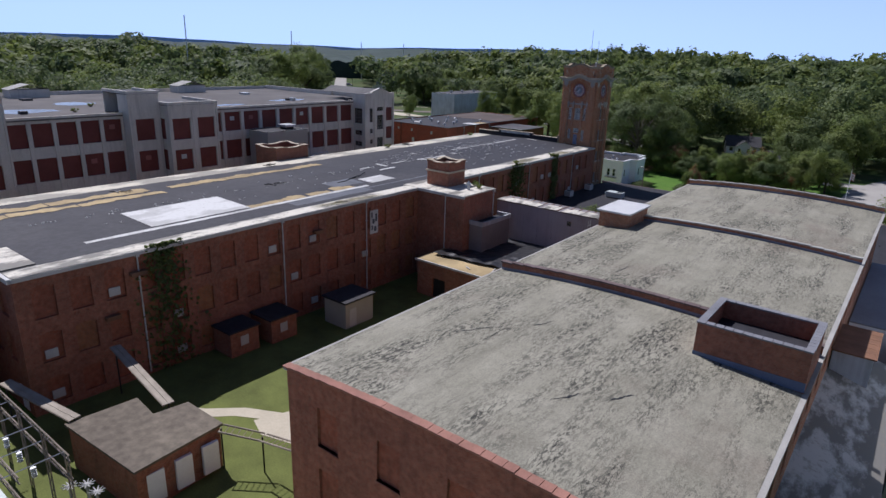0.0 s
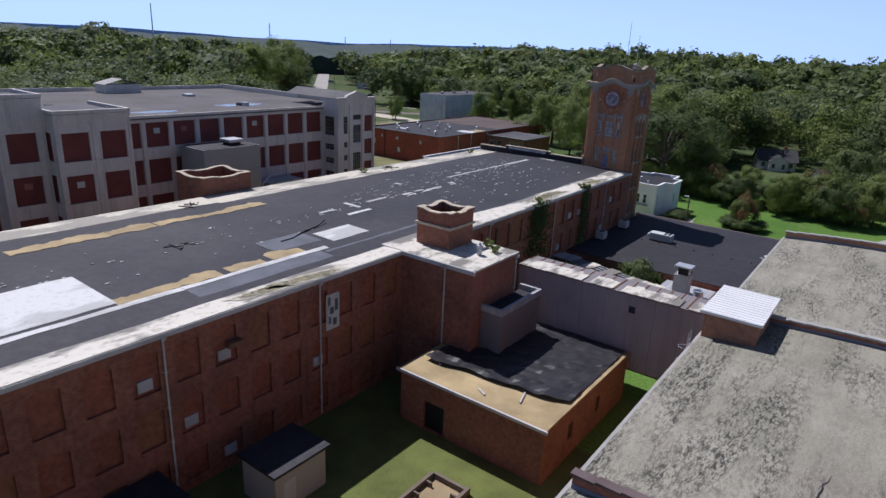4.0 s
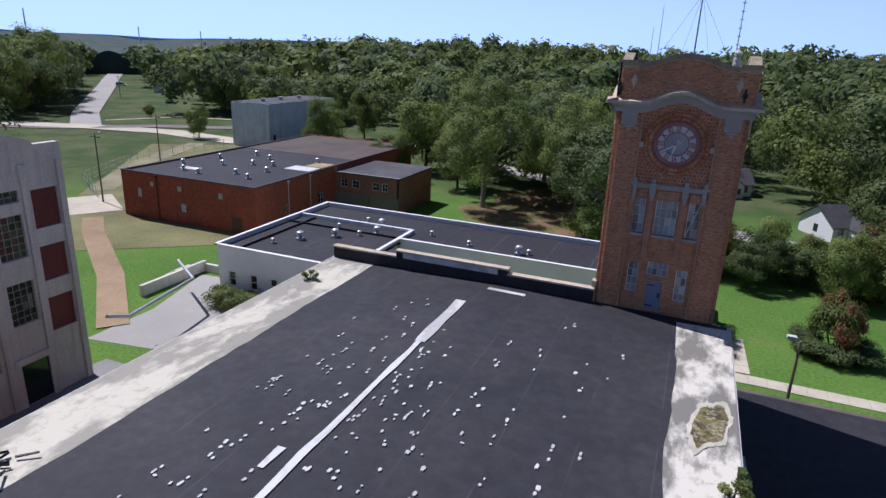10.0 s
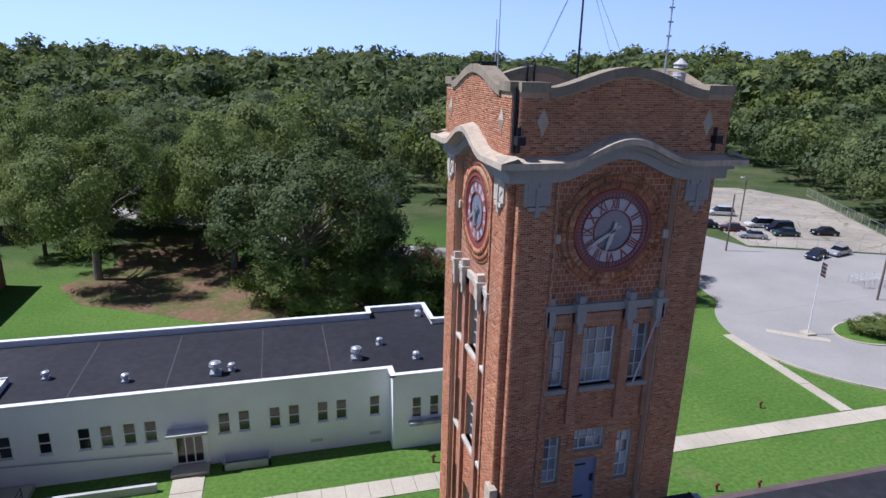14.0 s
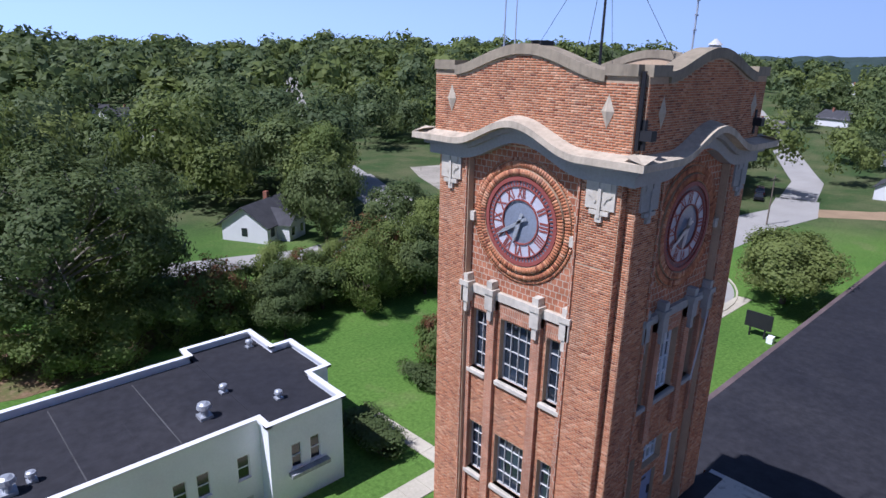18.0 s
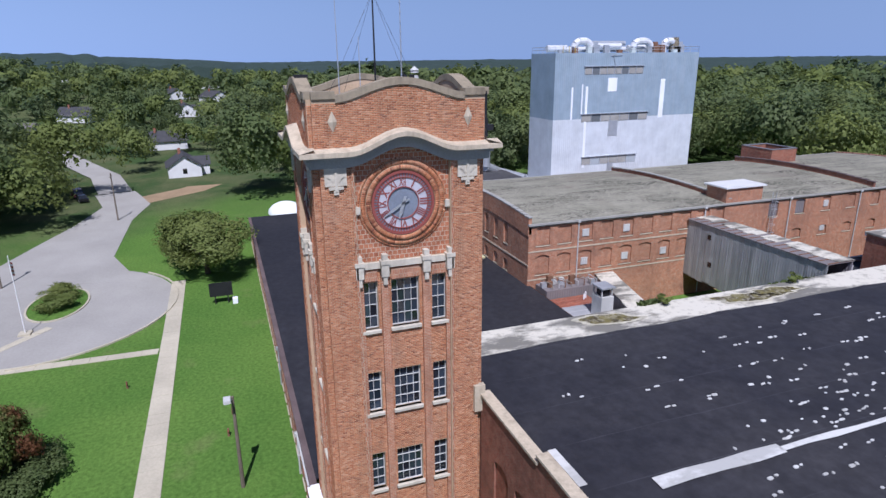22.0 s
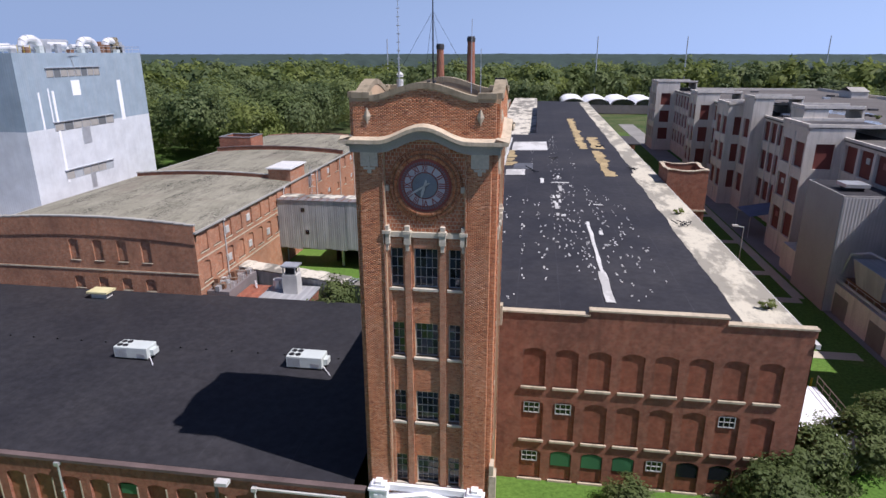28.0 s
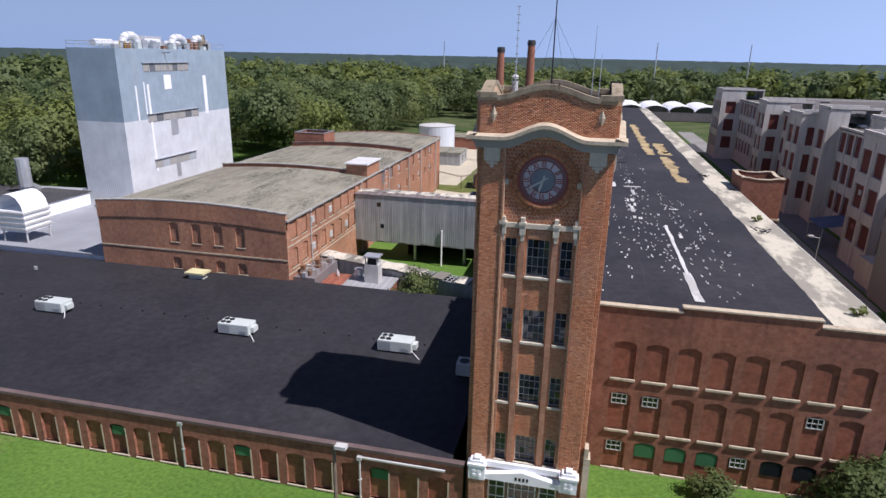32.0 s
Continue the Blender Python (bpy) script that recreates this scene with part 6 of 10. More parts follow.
def process_house():
    ph = thing("process_building", "tall windowless building clad in silver and blue grey sheets", "industrial building", (75, -64, 0))
    part("wall", slab(70.1, 79.0, -79.7, -49.0, 0, 29.3), SILO, ph)
    fw = Face(70.1, -49.0, 0, -1)
    for u0, u1, z0, z1, n in ((6.0, 18.3, 25.6, 27.0, 8), (5.8, 20.0, 17.3, 18.7, 7), (6.3, 18.0, 9.4, 10.9, 6)):
        bm = bmesh.new()
        fw.box(bm, u0, u1, -0.02, 0.1, z0, z1)
        part("window_band", bm, DUSTY_GLASS, ph, "band of dusty grey windows")
        for i in range(n + 1):
            bm = bmesh.new()
            u = u0 + (u1 - u0) * i / n
            fw.box(bm, u - 0.06, u + 0.06, -0.06, 0, z0, z1)
            part("mullion", bm, STEEL, ph)
        for i in range(n):
            if i not in (1, 5):
                bm = bmesh.new()
                a = u0 + (u1 - u0) * i / n
                fw.box(bm, a + 0.1, a + (u1 - u0) / n - 0.1, -0.04, 0, z0 + 0.1, z1 - 0.1)
                part("blind", bm, GREY_STONE, ph)
        bm = bmesh.new()
        fw.box(bm, u0 - 0.2, u1 + 0.2, -0.25, 0, z1, z1 + 0.12)
        part("drip_edge", bm, STEEL, ph)
    for u, w_, z0, z1 in ((11.0, 1.9, 22.6, 25.0), (11.6, 2.0, 14.6, 17.4), (11.9, 1.2, 7.0, 9.6)):
        bm = bmesh.new()
        fw.box(bm, u, u + w_, -0.05, 0, z0, z1)
        part("hatch", bm, WHITE if z0 > 20 else STEEL, ph)
    for u, w_, z0, z1 in ((3.5, 0.35, 17.9, 23.5), (6.4, 0.5, 9, 23.6), (22.5, 1.0, 17.5, 24.6), (5.6, 0.25, 18.5, 24)):
        bm = bmesh.new()
        fw.box(bm, u, u + w_, -0.03, 0, z0, z1)
        part("light_strip", bm, WHITE, ph)
    bm = bmesh.new()
    tube(bm, (70.0, -60.7, 28.9), (70.0, -61.6, 26.0), 0.05, 0.05, 5)
    tube(bm, (70.0, -60.2, 28.8), (70.0, -62.6, 28.9), 0.05, 0.05, 5)
    part("davit_arm", bm, STEEL, ph)
    # railing, ducts and catwalk on the roof
    bm = bmesh.new()
    for a, b in (((70.2, -79.6), (70.2, -49.1)), ((70.2, -49.1), (78.9, -49.1)), ((78.9, -49.1), (78.9, -79.6)), ((78.9, -79.6), (70.2, -79.6))):
        for z in (29.85, 30.35):
            tube(bm, (*a, z), (*b, z), 0.035, 0.035, 5)
        n = int((Vector(a) - Vector(b)).length / 2)
        for i in range(n + 1):
            p = Vector(a).lerp(Vector(b), i / n)
            tube(bm, (p.x, p.y, 29.3), (p.x, p.y, 30.35), 0.03, 0.03, 5)
    part("roof_railing", bm, STEEL, ph)
    for y, dy in ((-54.0, -3.2), (-66.5, -3.6), (-73.2, -2.6)):
        bm = bmesh.new()
        pts = [(72.5, y, 29.3), (72.5, y, 30.2), (72.5, y + dy * 0.08, 30.9), (72.5, y + dy * 0.3, 31.35), (72.5, y + dy * 0.75, 31.35), (72.5, y + dy, 30.9), (72.5, y + dy * 1.1, 30.3)]
        for p, q in zip(pts, pts[1:]):
            tube(bm, p, q, 0.62, 0.62, 12)
        part("roof_duct", bm, DUCT, ph, "fat silver bent roof duct")
        bm = bmesh.new()
        box(bm, 71.6, 73.2, y + dy * 1.1 - 1.3, y + dy * 1.1 - 0.1, 29.3, 30.7)
        box(bm, 71.9, 72.9, y + dy * 1.1 - 1.1, y + dy * 1.1 - 0.3, 30.7, 31.2)
        part("fan_housing", bm, RUST if dy < -3.4 else STEEL, ph, "rusty and grey fan housing")
    for x_, z_, r_, y0_, y1_ in ((73.6, 30.5, 0.5, -57.5, -64.5), (74.4, 30.1, 0.6, -49.6, -53.5), (74.2, 30.3, 0.42, -66.5, -77.5), (76.2, 30.0, 0.5, -52, -75)):
        bm = bmesh.new()
        tube(bm, (x_, y0_, z_), (x_, y1_, z_), r_, r_, 12)
        for yy in np.arange(y1_, y0_, 2.3):
            tube(bm, (x_, yy, z_), (x_, yy + 0.12, z_), r_ + 0.05, r_ + 0.05, 12)
            box(bm, x_ - 0.1, x_ + 0.1, yy - 0.1, yy + 0.1, 29.3, z_)
        part("roof_duct", bm, DUCT, ph, "long silver roof duct on short stands")
    for i in range(9):
        bm = bmesh.new()
        yy = -51 - i * 3.1
        box(bm, 70.9 + (i % 3) * 0.3, 71.5 + (i % 3) * 0.4, yy, yy + 0.9, 29.3, 29.9 + 0.25 * (i % 4))
        part("roof_machine", bm, (STEEL, RUST, UNIT)[i % 3], ph)
    for i in range(3):
        bm = bmesh.new()
        tube(bm, (70.2, -50.5 - i * 1.2, 29.3), (70.2, -50.5 - i * 1.2, 30.5), 0.05, 0.05, 5)
        part("yellow_post", bm, plain("yellow safety paint", (0.5, 0.38, 0.03), 0.6, 0.15, 2), ph)
        bm = bmesh.new()
        tube(bm, (72.5, y + dy, 29.6), (72.5, y + dy, 32.0), 0.9, 0.7, 12)
        box(bm, 71.6, 73.4, y + dy - 0.8, y + dy + 0.5, 29.3, 30.3)
        part("roof_fan", bm, plain("fan housing tan", (0.36, 0.31, 0.22), 0.7, 0.3, 2), ph)
    bm = bmesh.new()
    tube(bm, (74.5, -57.5, 31.0), (74.5, -66, 31.0), 0.45, 0.45, 12)
    part("roof_duct", bm, STEEL, ph)
    # cyclone ducts and sheds on its far side
    bm = bmesh.new()
    for p, q in zip([(84, -42, 12.5), (84, -42, 8.0), (86, -46, 6.2), (80, -49, 5.6), (79, -58, 5.6)], [(84, -42, 8.0), (86, -46, 6.2), (80, -49, 5.6), (79, -58, 5.6), (79, -58, 5.5)]):
        tube(bm, p, q, 1.0, 1.0, 12)
    single("exhaust_duct", bm, STEEL, "large bent silver exhaust duct beside the process building", "duct")
    fx = thing("flat_annexes", "low white flat-roofed sheds behind the warehouse", "shed", (70, -36, 0))
    part("wall", slab(54.5, 100, -49, -24.4, 0, 4.6), WHITE, fx)
    part("roof", slab(54.5, 100.2, -49, -24.2, 4.6, 4.75), plain("blue grey roof sheet", (0.27, 0.285, 0.31), 0.7, 0.25, 0.6), fx)
    part("wall", slab(76, 98, -46, -33, 4.75, 6.8), WHITE, fx)
    part("roof", slab(75.8, 98.2, -46.2, -32.8, 6.8, 6.95), TAR_GREY, fx)


process_house()


# ---- lean-to on the east side of the warehouse ----
def lean_to():
    lt = thing("lean_to", "lean-to with mossy grey shingle roof along the warehouse", "lean-to", (57, -80, 0))
    bm = bmesh.new()
    v = [bm.verts.new(p) for p in ((54.4, -99, 6.6), (59.2, -99, 5.2), (59.2, -60, 5.2), (54.4, -60, 6.6))]
    bm.faces.new(v)
    e = bmesh.ops.extrude_face_region(bm, geom=bm.faces[:])
    for q in e["geom"]:
        if isinstance(q, bmesh.types.BMVert):
            q.co.z -= 0.18
    bmesh.ops.recalc_face_normals(bm, faces=bm.faces[:])
    part("roof", bm, FLECKED, lt, "grey felt roof flecked with peeling white coating")
    part("wall", slab(54.5, 59.0, -98.8, -60.2, 0, 5.1), SHEET, lt)
    bm = bmesh.new()
    prism(bm, [(54.5, -66.5), (57.2, -66.5), (57.2, -60.5), (54.5, -60.5)], 0, 8.2)
    part("head_house", bm, SHEET_BLUE, lt)
    bm = bmesh.new()
    for i in range(6):
        box(bm, 54.45, 57.4, -66.7 + i * 1.06, -66.7 + i * 1.06 + 1.03, 8.2 + 0.02 * (i % 2), 8.32)
    part("rusty_roof", bm, RUST, lt, "rusty metal roof")
    bm = bmesh.new()
    box(bm, 59.5, 72, -75, -49.5, 0, 4.4)
    part("clad_shed", bm, SHEET, lt)
    part("clad_roof", slab(59.3, 72.1, -75.2, -49.3, 4.4, 4.55), SHEET_DARK, lt)


lean_to()


# ---- ground, lawns, paths and roads ----
def terrain(x, y):
    """Height of the ground: level round the works, rising to wooded hills in the north and north-east."""
    r = math.hypot(x, y + 20)
    k = max(0.0, min(1.0, (r - 150) / 330))
    k = k * k * (3 - 2 * k)
    n = max(0.0, min(1.0, (y + 60) / 220)) 
    w = max(0.0, min(1.0, (abs((x + 178) * 0.686 + (y - 97) * 0.727) - 45) / 130)) if x < -120 and y > 40 else 1.0
    n *= 0.1 + 0.9 * w
    e = max(0.0, min(1.0, (x - 130) / 190))
    e = 6.5 * e * e * (3 - 2 * e) * max(0.0, min(1.0, (y + 110) / 70))
    return e + k * (13 * n + 4 * noise.noise((x * 0.003, y * 0.003, 0.3)) + 1)


def ground():
    bm = bmesh.new()
    n = 60
    ext = 2600.0

    cs = [ext * (abs(i / n) ** 1.6) * (1 if i >= 0 else -1) for i in range(-n, n + 1)]
    g = [[bm.verts.new((x, y - 40, terrain(x, y - 40))) for y in cs] for x in cs]
    for i in range(2 * n):
        for j in range(2 * n):
            bm.faces.new((g[i][j], g[i + 1][j], g[i + 1][j + 1], g[i][j + 1]))
    tagged(single("ground", bm, GRASS, "green mown grass and rough ground", "ground", kind="structure"))

    def flat(name, pts, mat, z, label, cat="pavement", round_=0):
        b = bmesh.new()
        sheet(b, pts, z)
        e = bmesh.ops.extrude_face_region(b, geom=b.faces[:])
        for q in e["geom"]:
            if isinstance(q, bmesh.types.BMVert):
                q.co.z -= 0.12
        bmesh.ops.recalc_face_normals(b, faces=b.faces[:])
        return single(name, b, mat, label, cat, kind="structure")

    disc = [(52.6 + 15.4 * math.cos(a), 29.3 + 14.6 * math.sin(a)) for a in np.linspace(0, 2 * math.pi, 49)[:-1]]
    flat("road_circle", disc, ASPHALT, 0.03, "pale grey asphalt turning circle", "road")
    flat("road_east", [(60, 19.5), (74, 24.5), (98, 24.5), (112, 22.5), (128, 27), (126, 35), (112, 31.5), (97, 34), (86, 37), (66, 42)], ASPHALT, 0.04, "pale grey asphalt road", "road")
    flat("road_spur", [(112, 24), (122, 12), (150, -4), (185, -10), (185, -3), (152, 3), (127, 17), (118, 28)], BARE, 0.03, "pale dirt drive", "road")
    flat("road_north", [(42, 36), (66, 38), (90, 47), (90.5, 50.5), (65, 61), (60, 76), (66, 96), (72, 110), (63, 114), (57, 98), (48, 76), (44, 60), (44, 48)], ASPHALT, 0.045, "pale grey asphalt road", "road")
    flat("parking_lot", [(65.5, 62), (90.5, 51.5), (112, 98), (124, 130), (103, 133), (92, 122), (79, 100), (70, 80)], LOT, 0.06, "cracked worn asphalt parking lot", "parking lot")
    flat("railway_bed", [(-130, 124), (-60, 165), (-62, 171), (-134, 130)], plain("railway ballast", (0.2, 0.17, 0.16), 0.95, 0.3, 1), 0.05, "brown ballast railway bed", "railway")
    flat("yard_west", [(-50, -6), (-38, -4), (-25, -3), (-25, 4.0), (-37, 7), (-46.5, 8), (-48, 13), (-53, 12.5), (-50, 2)], ASPHALT, 0.03, "worn concrete yard", "pavement")
    flat("walk_west", [(-40.2, -110), (-38.9, -110), (-38.4, -43), (-39.8, -43)], CONCRETE_B, 0.03, "pale concrete walk beside the lane", "pavement")
    for k_, y_ in enumerate((-28, -43, -53, -68, -85)):
        flat(f"walk_west_{k_ + 1}", [(-39, y_), (-24.2, y_), (-24.2, y_ + 1.6), (-39, y_ + 1.6)], CONCRETE_B, 0.04, "pale concrete cross walk in the grass", "pavement")
    flat("lane_west", [(-46.5, -240), (-40.4, -240), (-40.3, -60), (-40.5, -20), (-41, -8), (-45, -8), (-47, -20), (-46.5, -60)], ROAD_LANE, 0.03, "dark asphalt lane between the mills", "road")
    rough_grass = plain("rough yellowing grass", (0.115, 0.135, 0.035), 0.95, 0.45, 1.2, bump=0.5)
    flat("courtyard_grass", [(-5.6, -140), (29.7, -140), (29.7, -58), (4.6, -58), (4.6, -106.2), (-5.6, -106.2)], rough_grass, 0.012, "rough yellowing grass in the courtyard", "ground")
    flat("courtyard_slab", [(18.1, -94.6), (20.2, -95.4), (23.6, -94.4), (29.4, -96), (29.4, -90.5), (22.6, -91.0), (19.4, -91.4)], CONCRETE_B, 0.04, "pale concrete courtyard slab", "pavement")
    flat("yard_path", [(12.5, -98.2), (14.4, -97.2), (16.4, -95.2), (19.2, -93.6), (19.3, -92.2), (16.0, -93.9), (13.6, -96.2), (11.8, -97.2)], CONCRETE_B, 0.03, "concrete yard path", "pavement")
    flat("bare_ground_trees", [(-38, 62), (-34, 55), (-27, 51.5), (-20, 47), (-12, 44.5), (-3, 45), (2, 50), (-6, 57), (-13, 61), (-16, 70), (-22, 82), (-30, 86), (-35, 78), (-33, 70)], bare_turf(), 0.02, "bare brown earth under the trees", "ground")
    flat("east_drive", [(56, 9.5), (74, 9.5), (88, 14), (86, 20), (70, 18), (58, 16.5)], GRASS, 0.02, "grass verge", "ground")
    def ribbon(name, pts, w, mat, label, lift=0.12):
        bm = bmesh.new()
        prev = None
        for a_, b_ in zip(pts, pts[1:]):
            n_ = max(2, int(math.hypot(b_[0] - a_[0], b_[1] - a_[1]) / 6))
            d = Vector((b_[0] - a_[0], b_[1] - a_[1])).normalized()
            for i in range(n_ + (b_ == pts[-1])):
                x, y = a_[0] + (b_[0] - a_[0]) * i / n_, a_[1] + (b_[1] - a_[1]) * i / n_
                z = max(terrain(x, y), terrain(x - d.y * w, y + d.x * w), terrain(x + d.y * w, y - d.x * w)) + lift + 0.25 * min(1, terrain(x, y))
                cs = [bm.verts.new((x - d.y * w / 2, y + d.x * w / 2, z)), bm.verts.new((x + d.y * w / 2, y - d.x * w / 2, z))]
                if prev:
                    bm.faces.new((prev[0], prev[1], cs[1], cs[0]))
                prev = cs
        single(name, bm, mat, label, "road", kind="structure")

    ribbon("road_crossing", [(47, 66), (26, 63), (9, 68.5), (-12, 83.5), (-30, 97.5), (-62, 118), (-84, 131)], 6, ASPHALT, "asphalt side street seen between trees")
    ribbon("road_hill_east", [(127, 31), (149, 36), (207, 64), (318, 124)], 7, ASPHALT, "pale asphalt street")
    ribbon("road_hill_north", [(67.5, 112), (82, 150), (126, 237), (176, 332)], 8, ASPHALT, "pale asphalt street")
    ribbon("rough_field", [(-68, 16), (-90, 44), (-110, 72), (-124, 92)], 30, plain("dry rough field", (0.17, 0.165, 0.07), 0.95, 0.5, 0.35, bump=0.4), "rough yellowing field with bare patches", 0.05)
    ribbon("dirt_path", [(-50, -3), (-62, 7), (-79.4, 18.8), (-86, 24.2)], 3.0, BARE, "tan worn dirt path through the grass")
    ribbon("road_gravel", [(-88, 26), (-99, 33)], 9, CONCRETE_B, "broken pale concrete apron")
    ribbon("road_crossing_west", [(-215, 82), (-175, 98), (-150, 104), (-123, 101), (-100, 110)], 9, CONCRETE_B, "pale gravel road beside the tracks")
    ribbon("road_hill_west", [(-178, 97), (-208, 121), (-291, 201), (-400, 303), (-520, 420)], 9, ASPHALT, "pale asphalt street leading away")
    ribbon("pavement_west", [(-186, 111), (-176, 134), (-157, 140)], 1.8, CONCRETE_B, "pale concrete pavement beside the street")
    ribbon("railway_hill", [(-215, 72), (-181, 92), (-162, 112), (-140, 124), (-126, 134)], 7, plain("brown railway ballast", (0.19, 0.165, 0.15), 0.95, 0.3, 1), "brown ballast railway bed")
    ribbon("dirt_track", [(-101, 38), (-116, 60), (-128, 92)], 5, plain("trodden dry ground", (0.24, 0.22, 0.13), 0.95, 0.4, 0.6), "worn dry track through rough grass")
    # pavements, slab by slab
    def paved(name, a, b, w, label, step=1.6):
        p = thing(name, label, "pavement", (*a, 0), kind="structure")
        a, b = Vector(a), Vector(b)
        d = (b - a).normalized()
        q = Vector((-d.y, d.x)) * w / 2
        n_ = int((b - a).length / step)
        for i in range(n_):
            s, e = a + d * (i * step), a + d * ((i + 1) * step - 0.03)
            bm = bmesh.new()
            z = 0.06 + random.uniform(-0.012, 0.012)
            prism(bm, [tuple(s - q), tuple(e - q), tuple(e + q), tuple(s + q)], -0.05, z)
            part("paving_slab", bm, CONCRETE_B, p)

    paved("pavement_1", (-28, 14.5), (58.5, 14.5), 1.75, "pale concrete front walk")
    paved("pavement_2", (36.2, 15.5), (36.9, 33), 1.2, "pale concrete side walk")
    paved("pavement_3", (-17.6, 15.5), (-17.6, 19.6), 2.1, "concrete walk to the entrance")
    paved("pavement_4", (0, 4.6), (0, 13.5), 2.6, "concrete walk to the tower door")
    paved("pavement_6", (8.1, 23.6), (8.4, 15.5), 1.3, "pale concrete walk from the office to the front walk")
    paved("pavement_5", (42, 31.5), (47.5, 27.2), 1.0, "short concrete walk")
    # kerbs
    for cx, cy, rx, ry, name in ((54.6, 28.2, 5.6, 3.2, "kerb_1"), (52.6, 29.3, 15.6, 14.8, "kerb_2")):
        k = thing(name, "pale concrete kerb", "kerb", (cx, cy, 0), kind="structure")
        m = 40
        for i in range(m):
            a0, a1 = 2 * math.pi * i / m, 2 * math.pi * (i + 0.97) / m
            if name == "kerb_2" and not (math.pi * 0.95 < a0 < math.pi * 1.72):
                continue
            bm = bmesh.new()
            t = 0.22
            prism(bm, [(cx + rx * math.cos(a0), cy + ry * math.sin(a0)), (cx + (rx + t) * math.cos(a0), cy + (ry + t) * math.sin(a0)), (cx + (rx + t) * math.cos(a1), cy + (ry + t) * math.sin(a1)), (cx + rx * math.cos(a1), cy + ry * math.sin(a1))], 0, 0.17)
            part("kerbstone", bm, CONCRETE_B, k)
    isl = [(54.6 + 5.55 * math.cos(a), 28.2 + 3.15 * math.sin(a)) for a in np.linspace(0, 2 * math.pi, 33)[:-1]]
    flat("island_grass", isl, GRASS, 0.14, "grass island in the turning circle", "ground")


ground()


# ---- white office building ----
SEAM = plain("dusty roof seam", (0.08, 0.078, 0.078), 0.8, 0.5, 1)


def office():
    of = thing("office_building", "single-storey white office building with black flat roofs", "office building", (-22, 20, 0))
    zt = 6.15

    def side(fc, L, ops, doors=()):
        part("wall", wall(fc, L, 0, zt, [(*o, 0.0) for o in ops], 0.16), WHITE, of, "white painted wall")
        for o in ops:
            window(fc, (*o, 0), 0.14, of, 1, 2, WHITE_TRIM, DARK_GLASS, "double-hung sash window", 0.06, 0.07)
            bm = bmesh.new()
            fc.box(bm, o[0] - 0.05, o[1] + 0.05, -0.08, 0.02, o[2] - 0.1, o[2])
            part("sill", bm, WHITE_TRIM, of)

    f = Face(-29.7, 20, 1, 0)
    xs = (-29.2, -26.87, -24.5, -23.13, -21.71, -20.37, -15.56, -14.2, -12.07, -10.71, -8.65, -7.28, -4.78)
    side(f, 26.5, [(x + 29.7, x + 29.7 + 0.82, 2.4, 4.05) for x in xs])
    # entrance with canopy
    bm = bmesh.new()
    f.box(bm, 11.2, 13.1, -0.02, 0.05, 0.35, 2.75)
    dr = part("entrance", bm, WHITE_TRIM, of, "glazed double entrance door")
    for a in (11.3, 11.9, 12.5):
        bm = bmesh.new()
        f.box(bm, a, a + 0.5, -0.04, -0.02, 0.45, 2.6)
        part("door_glass", bm, DARK_GLASS, dr)
    bm = bmesh.new()
    f.box(bm, 10.8, 13.5, -0.9, 0, 3.0, 3.18)
    part("canopy", bm, OLD_WHITE, of, "flat canopy over the entrance")
    for u in (10.9, 13.15):
        bm = bmesh.new()
        f.box(bm, u, u + 0.25, -0.12, 0, 0, 3.0)
        part("door_jamb", bm, WHITE, of)
    bm = bmesh.new()
    f.box(bm, 10.9, 13.4, -1.2, 0, 0, 0.3)
    part("doorstep", bm, CONCRETE_B, of)
    for a, b, z0, z1 in ((0.2, 11.0, 1.9, 1.35),):
        bm = bmesh.new()
        tube(bm, f.at(a, -0.1, z0), f.at(b, -0.1, z1), 0.04, 0.04, 6)
        part("pipe", bm, STEEL, of)
    bm = bmesh.new()
    f.box(bm, 14.3, 17.6, -1.1, -0.95, 0, 0.55)
    f.box(bm, 14.3, 14.45, -1.1, 0, 0, 0.55)
    f.box(bm, 17.45, 17.6, -1.1, 0, 0, 0.55)
    part("area_wall", bm, OLD_WHITE, of)
    for u in (20.5, 24.9):
        bm = bmesh.new()
        f.box(bm, u, u + 0.9, -0.02, 0, 0.75, 1.0)
        part("vent_grille", bm, UNIT, of)
    # west wing
    fe = Face(-29.7, 8.2, 0, 1)
    side(fe, 11.8, [(1.0, 1.8, 2.3, 4.0), (9.0, 9.8, 2.3, 4.0), (10.2, 11.0, 2.3, 4.0)])
    bm = bmesh.new()
    fe.box(bm, 5.2, 6.9, -0.03, 0.05, 0.3, 2.6)
    part("side_door", bm, DARK_GLASS, of, "dark glazed side door")
    bm = bmesh.new()
    fe.box(bm, 4.8, 7.3, -0.8, 0, 2.9, 3.1)
    fe.box(bm, 4.8, 5.05, -0.5, 0, 0, 2.9)
    fe.box(bm, 7.05, 7.3, -0.5, 0, 0, 2.9)
    part("side_canopy", bm, WHITE, of)
    downpipe(fe, 2.4, 0.2, 5.6, of, BLACK, 0.06)
    downpipe(fe, 11.6, 0.2, 5.6, of, BLACK, 0.06)
    fs = Face(-46.3, 8.2, 1, 0)
    side(fs, 16.6, [(u, u + 0.9, 1.6, 3.3) for u in (1.4, 4.3, 7.0, 9.2, 12.2, 14.6)])
    fw = Face(-46.3, 30.7, 0, -1)
    side(fw, 22.5, [(u, u + 0.9, 2.0, 3.7) for u in (3, 8, 13, 18)])
    fn = Face(-3.2, 30.7, -1, 0)
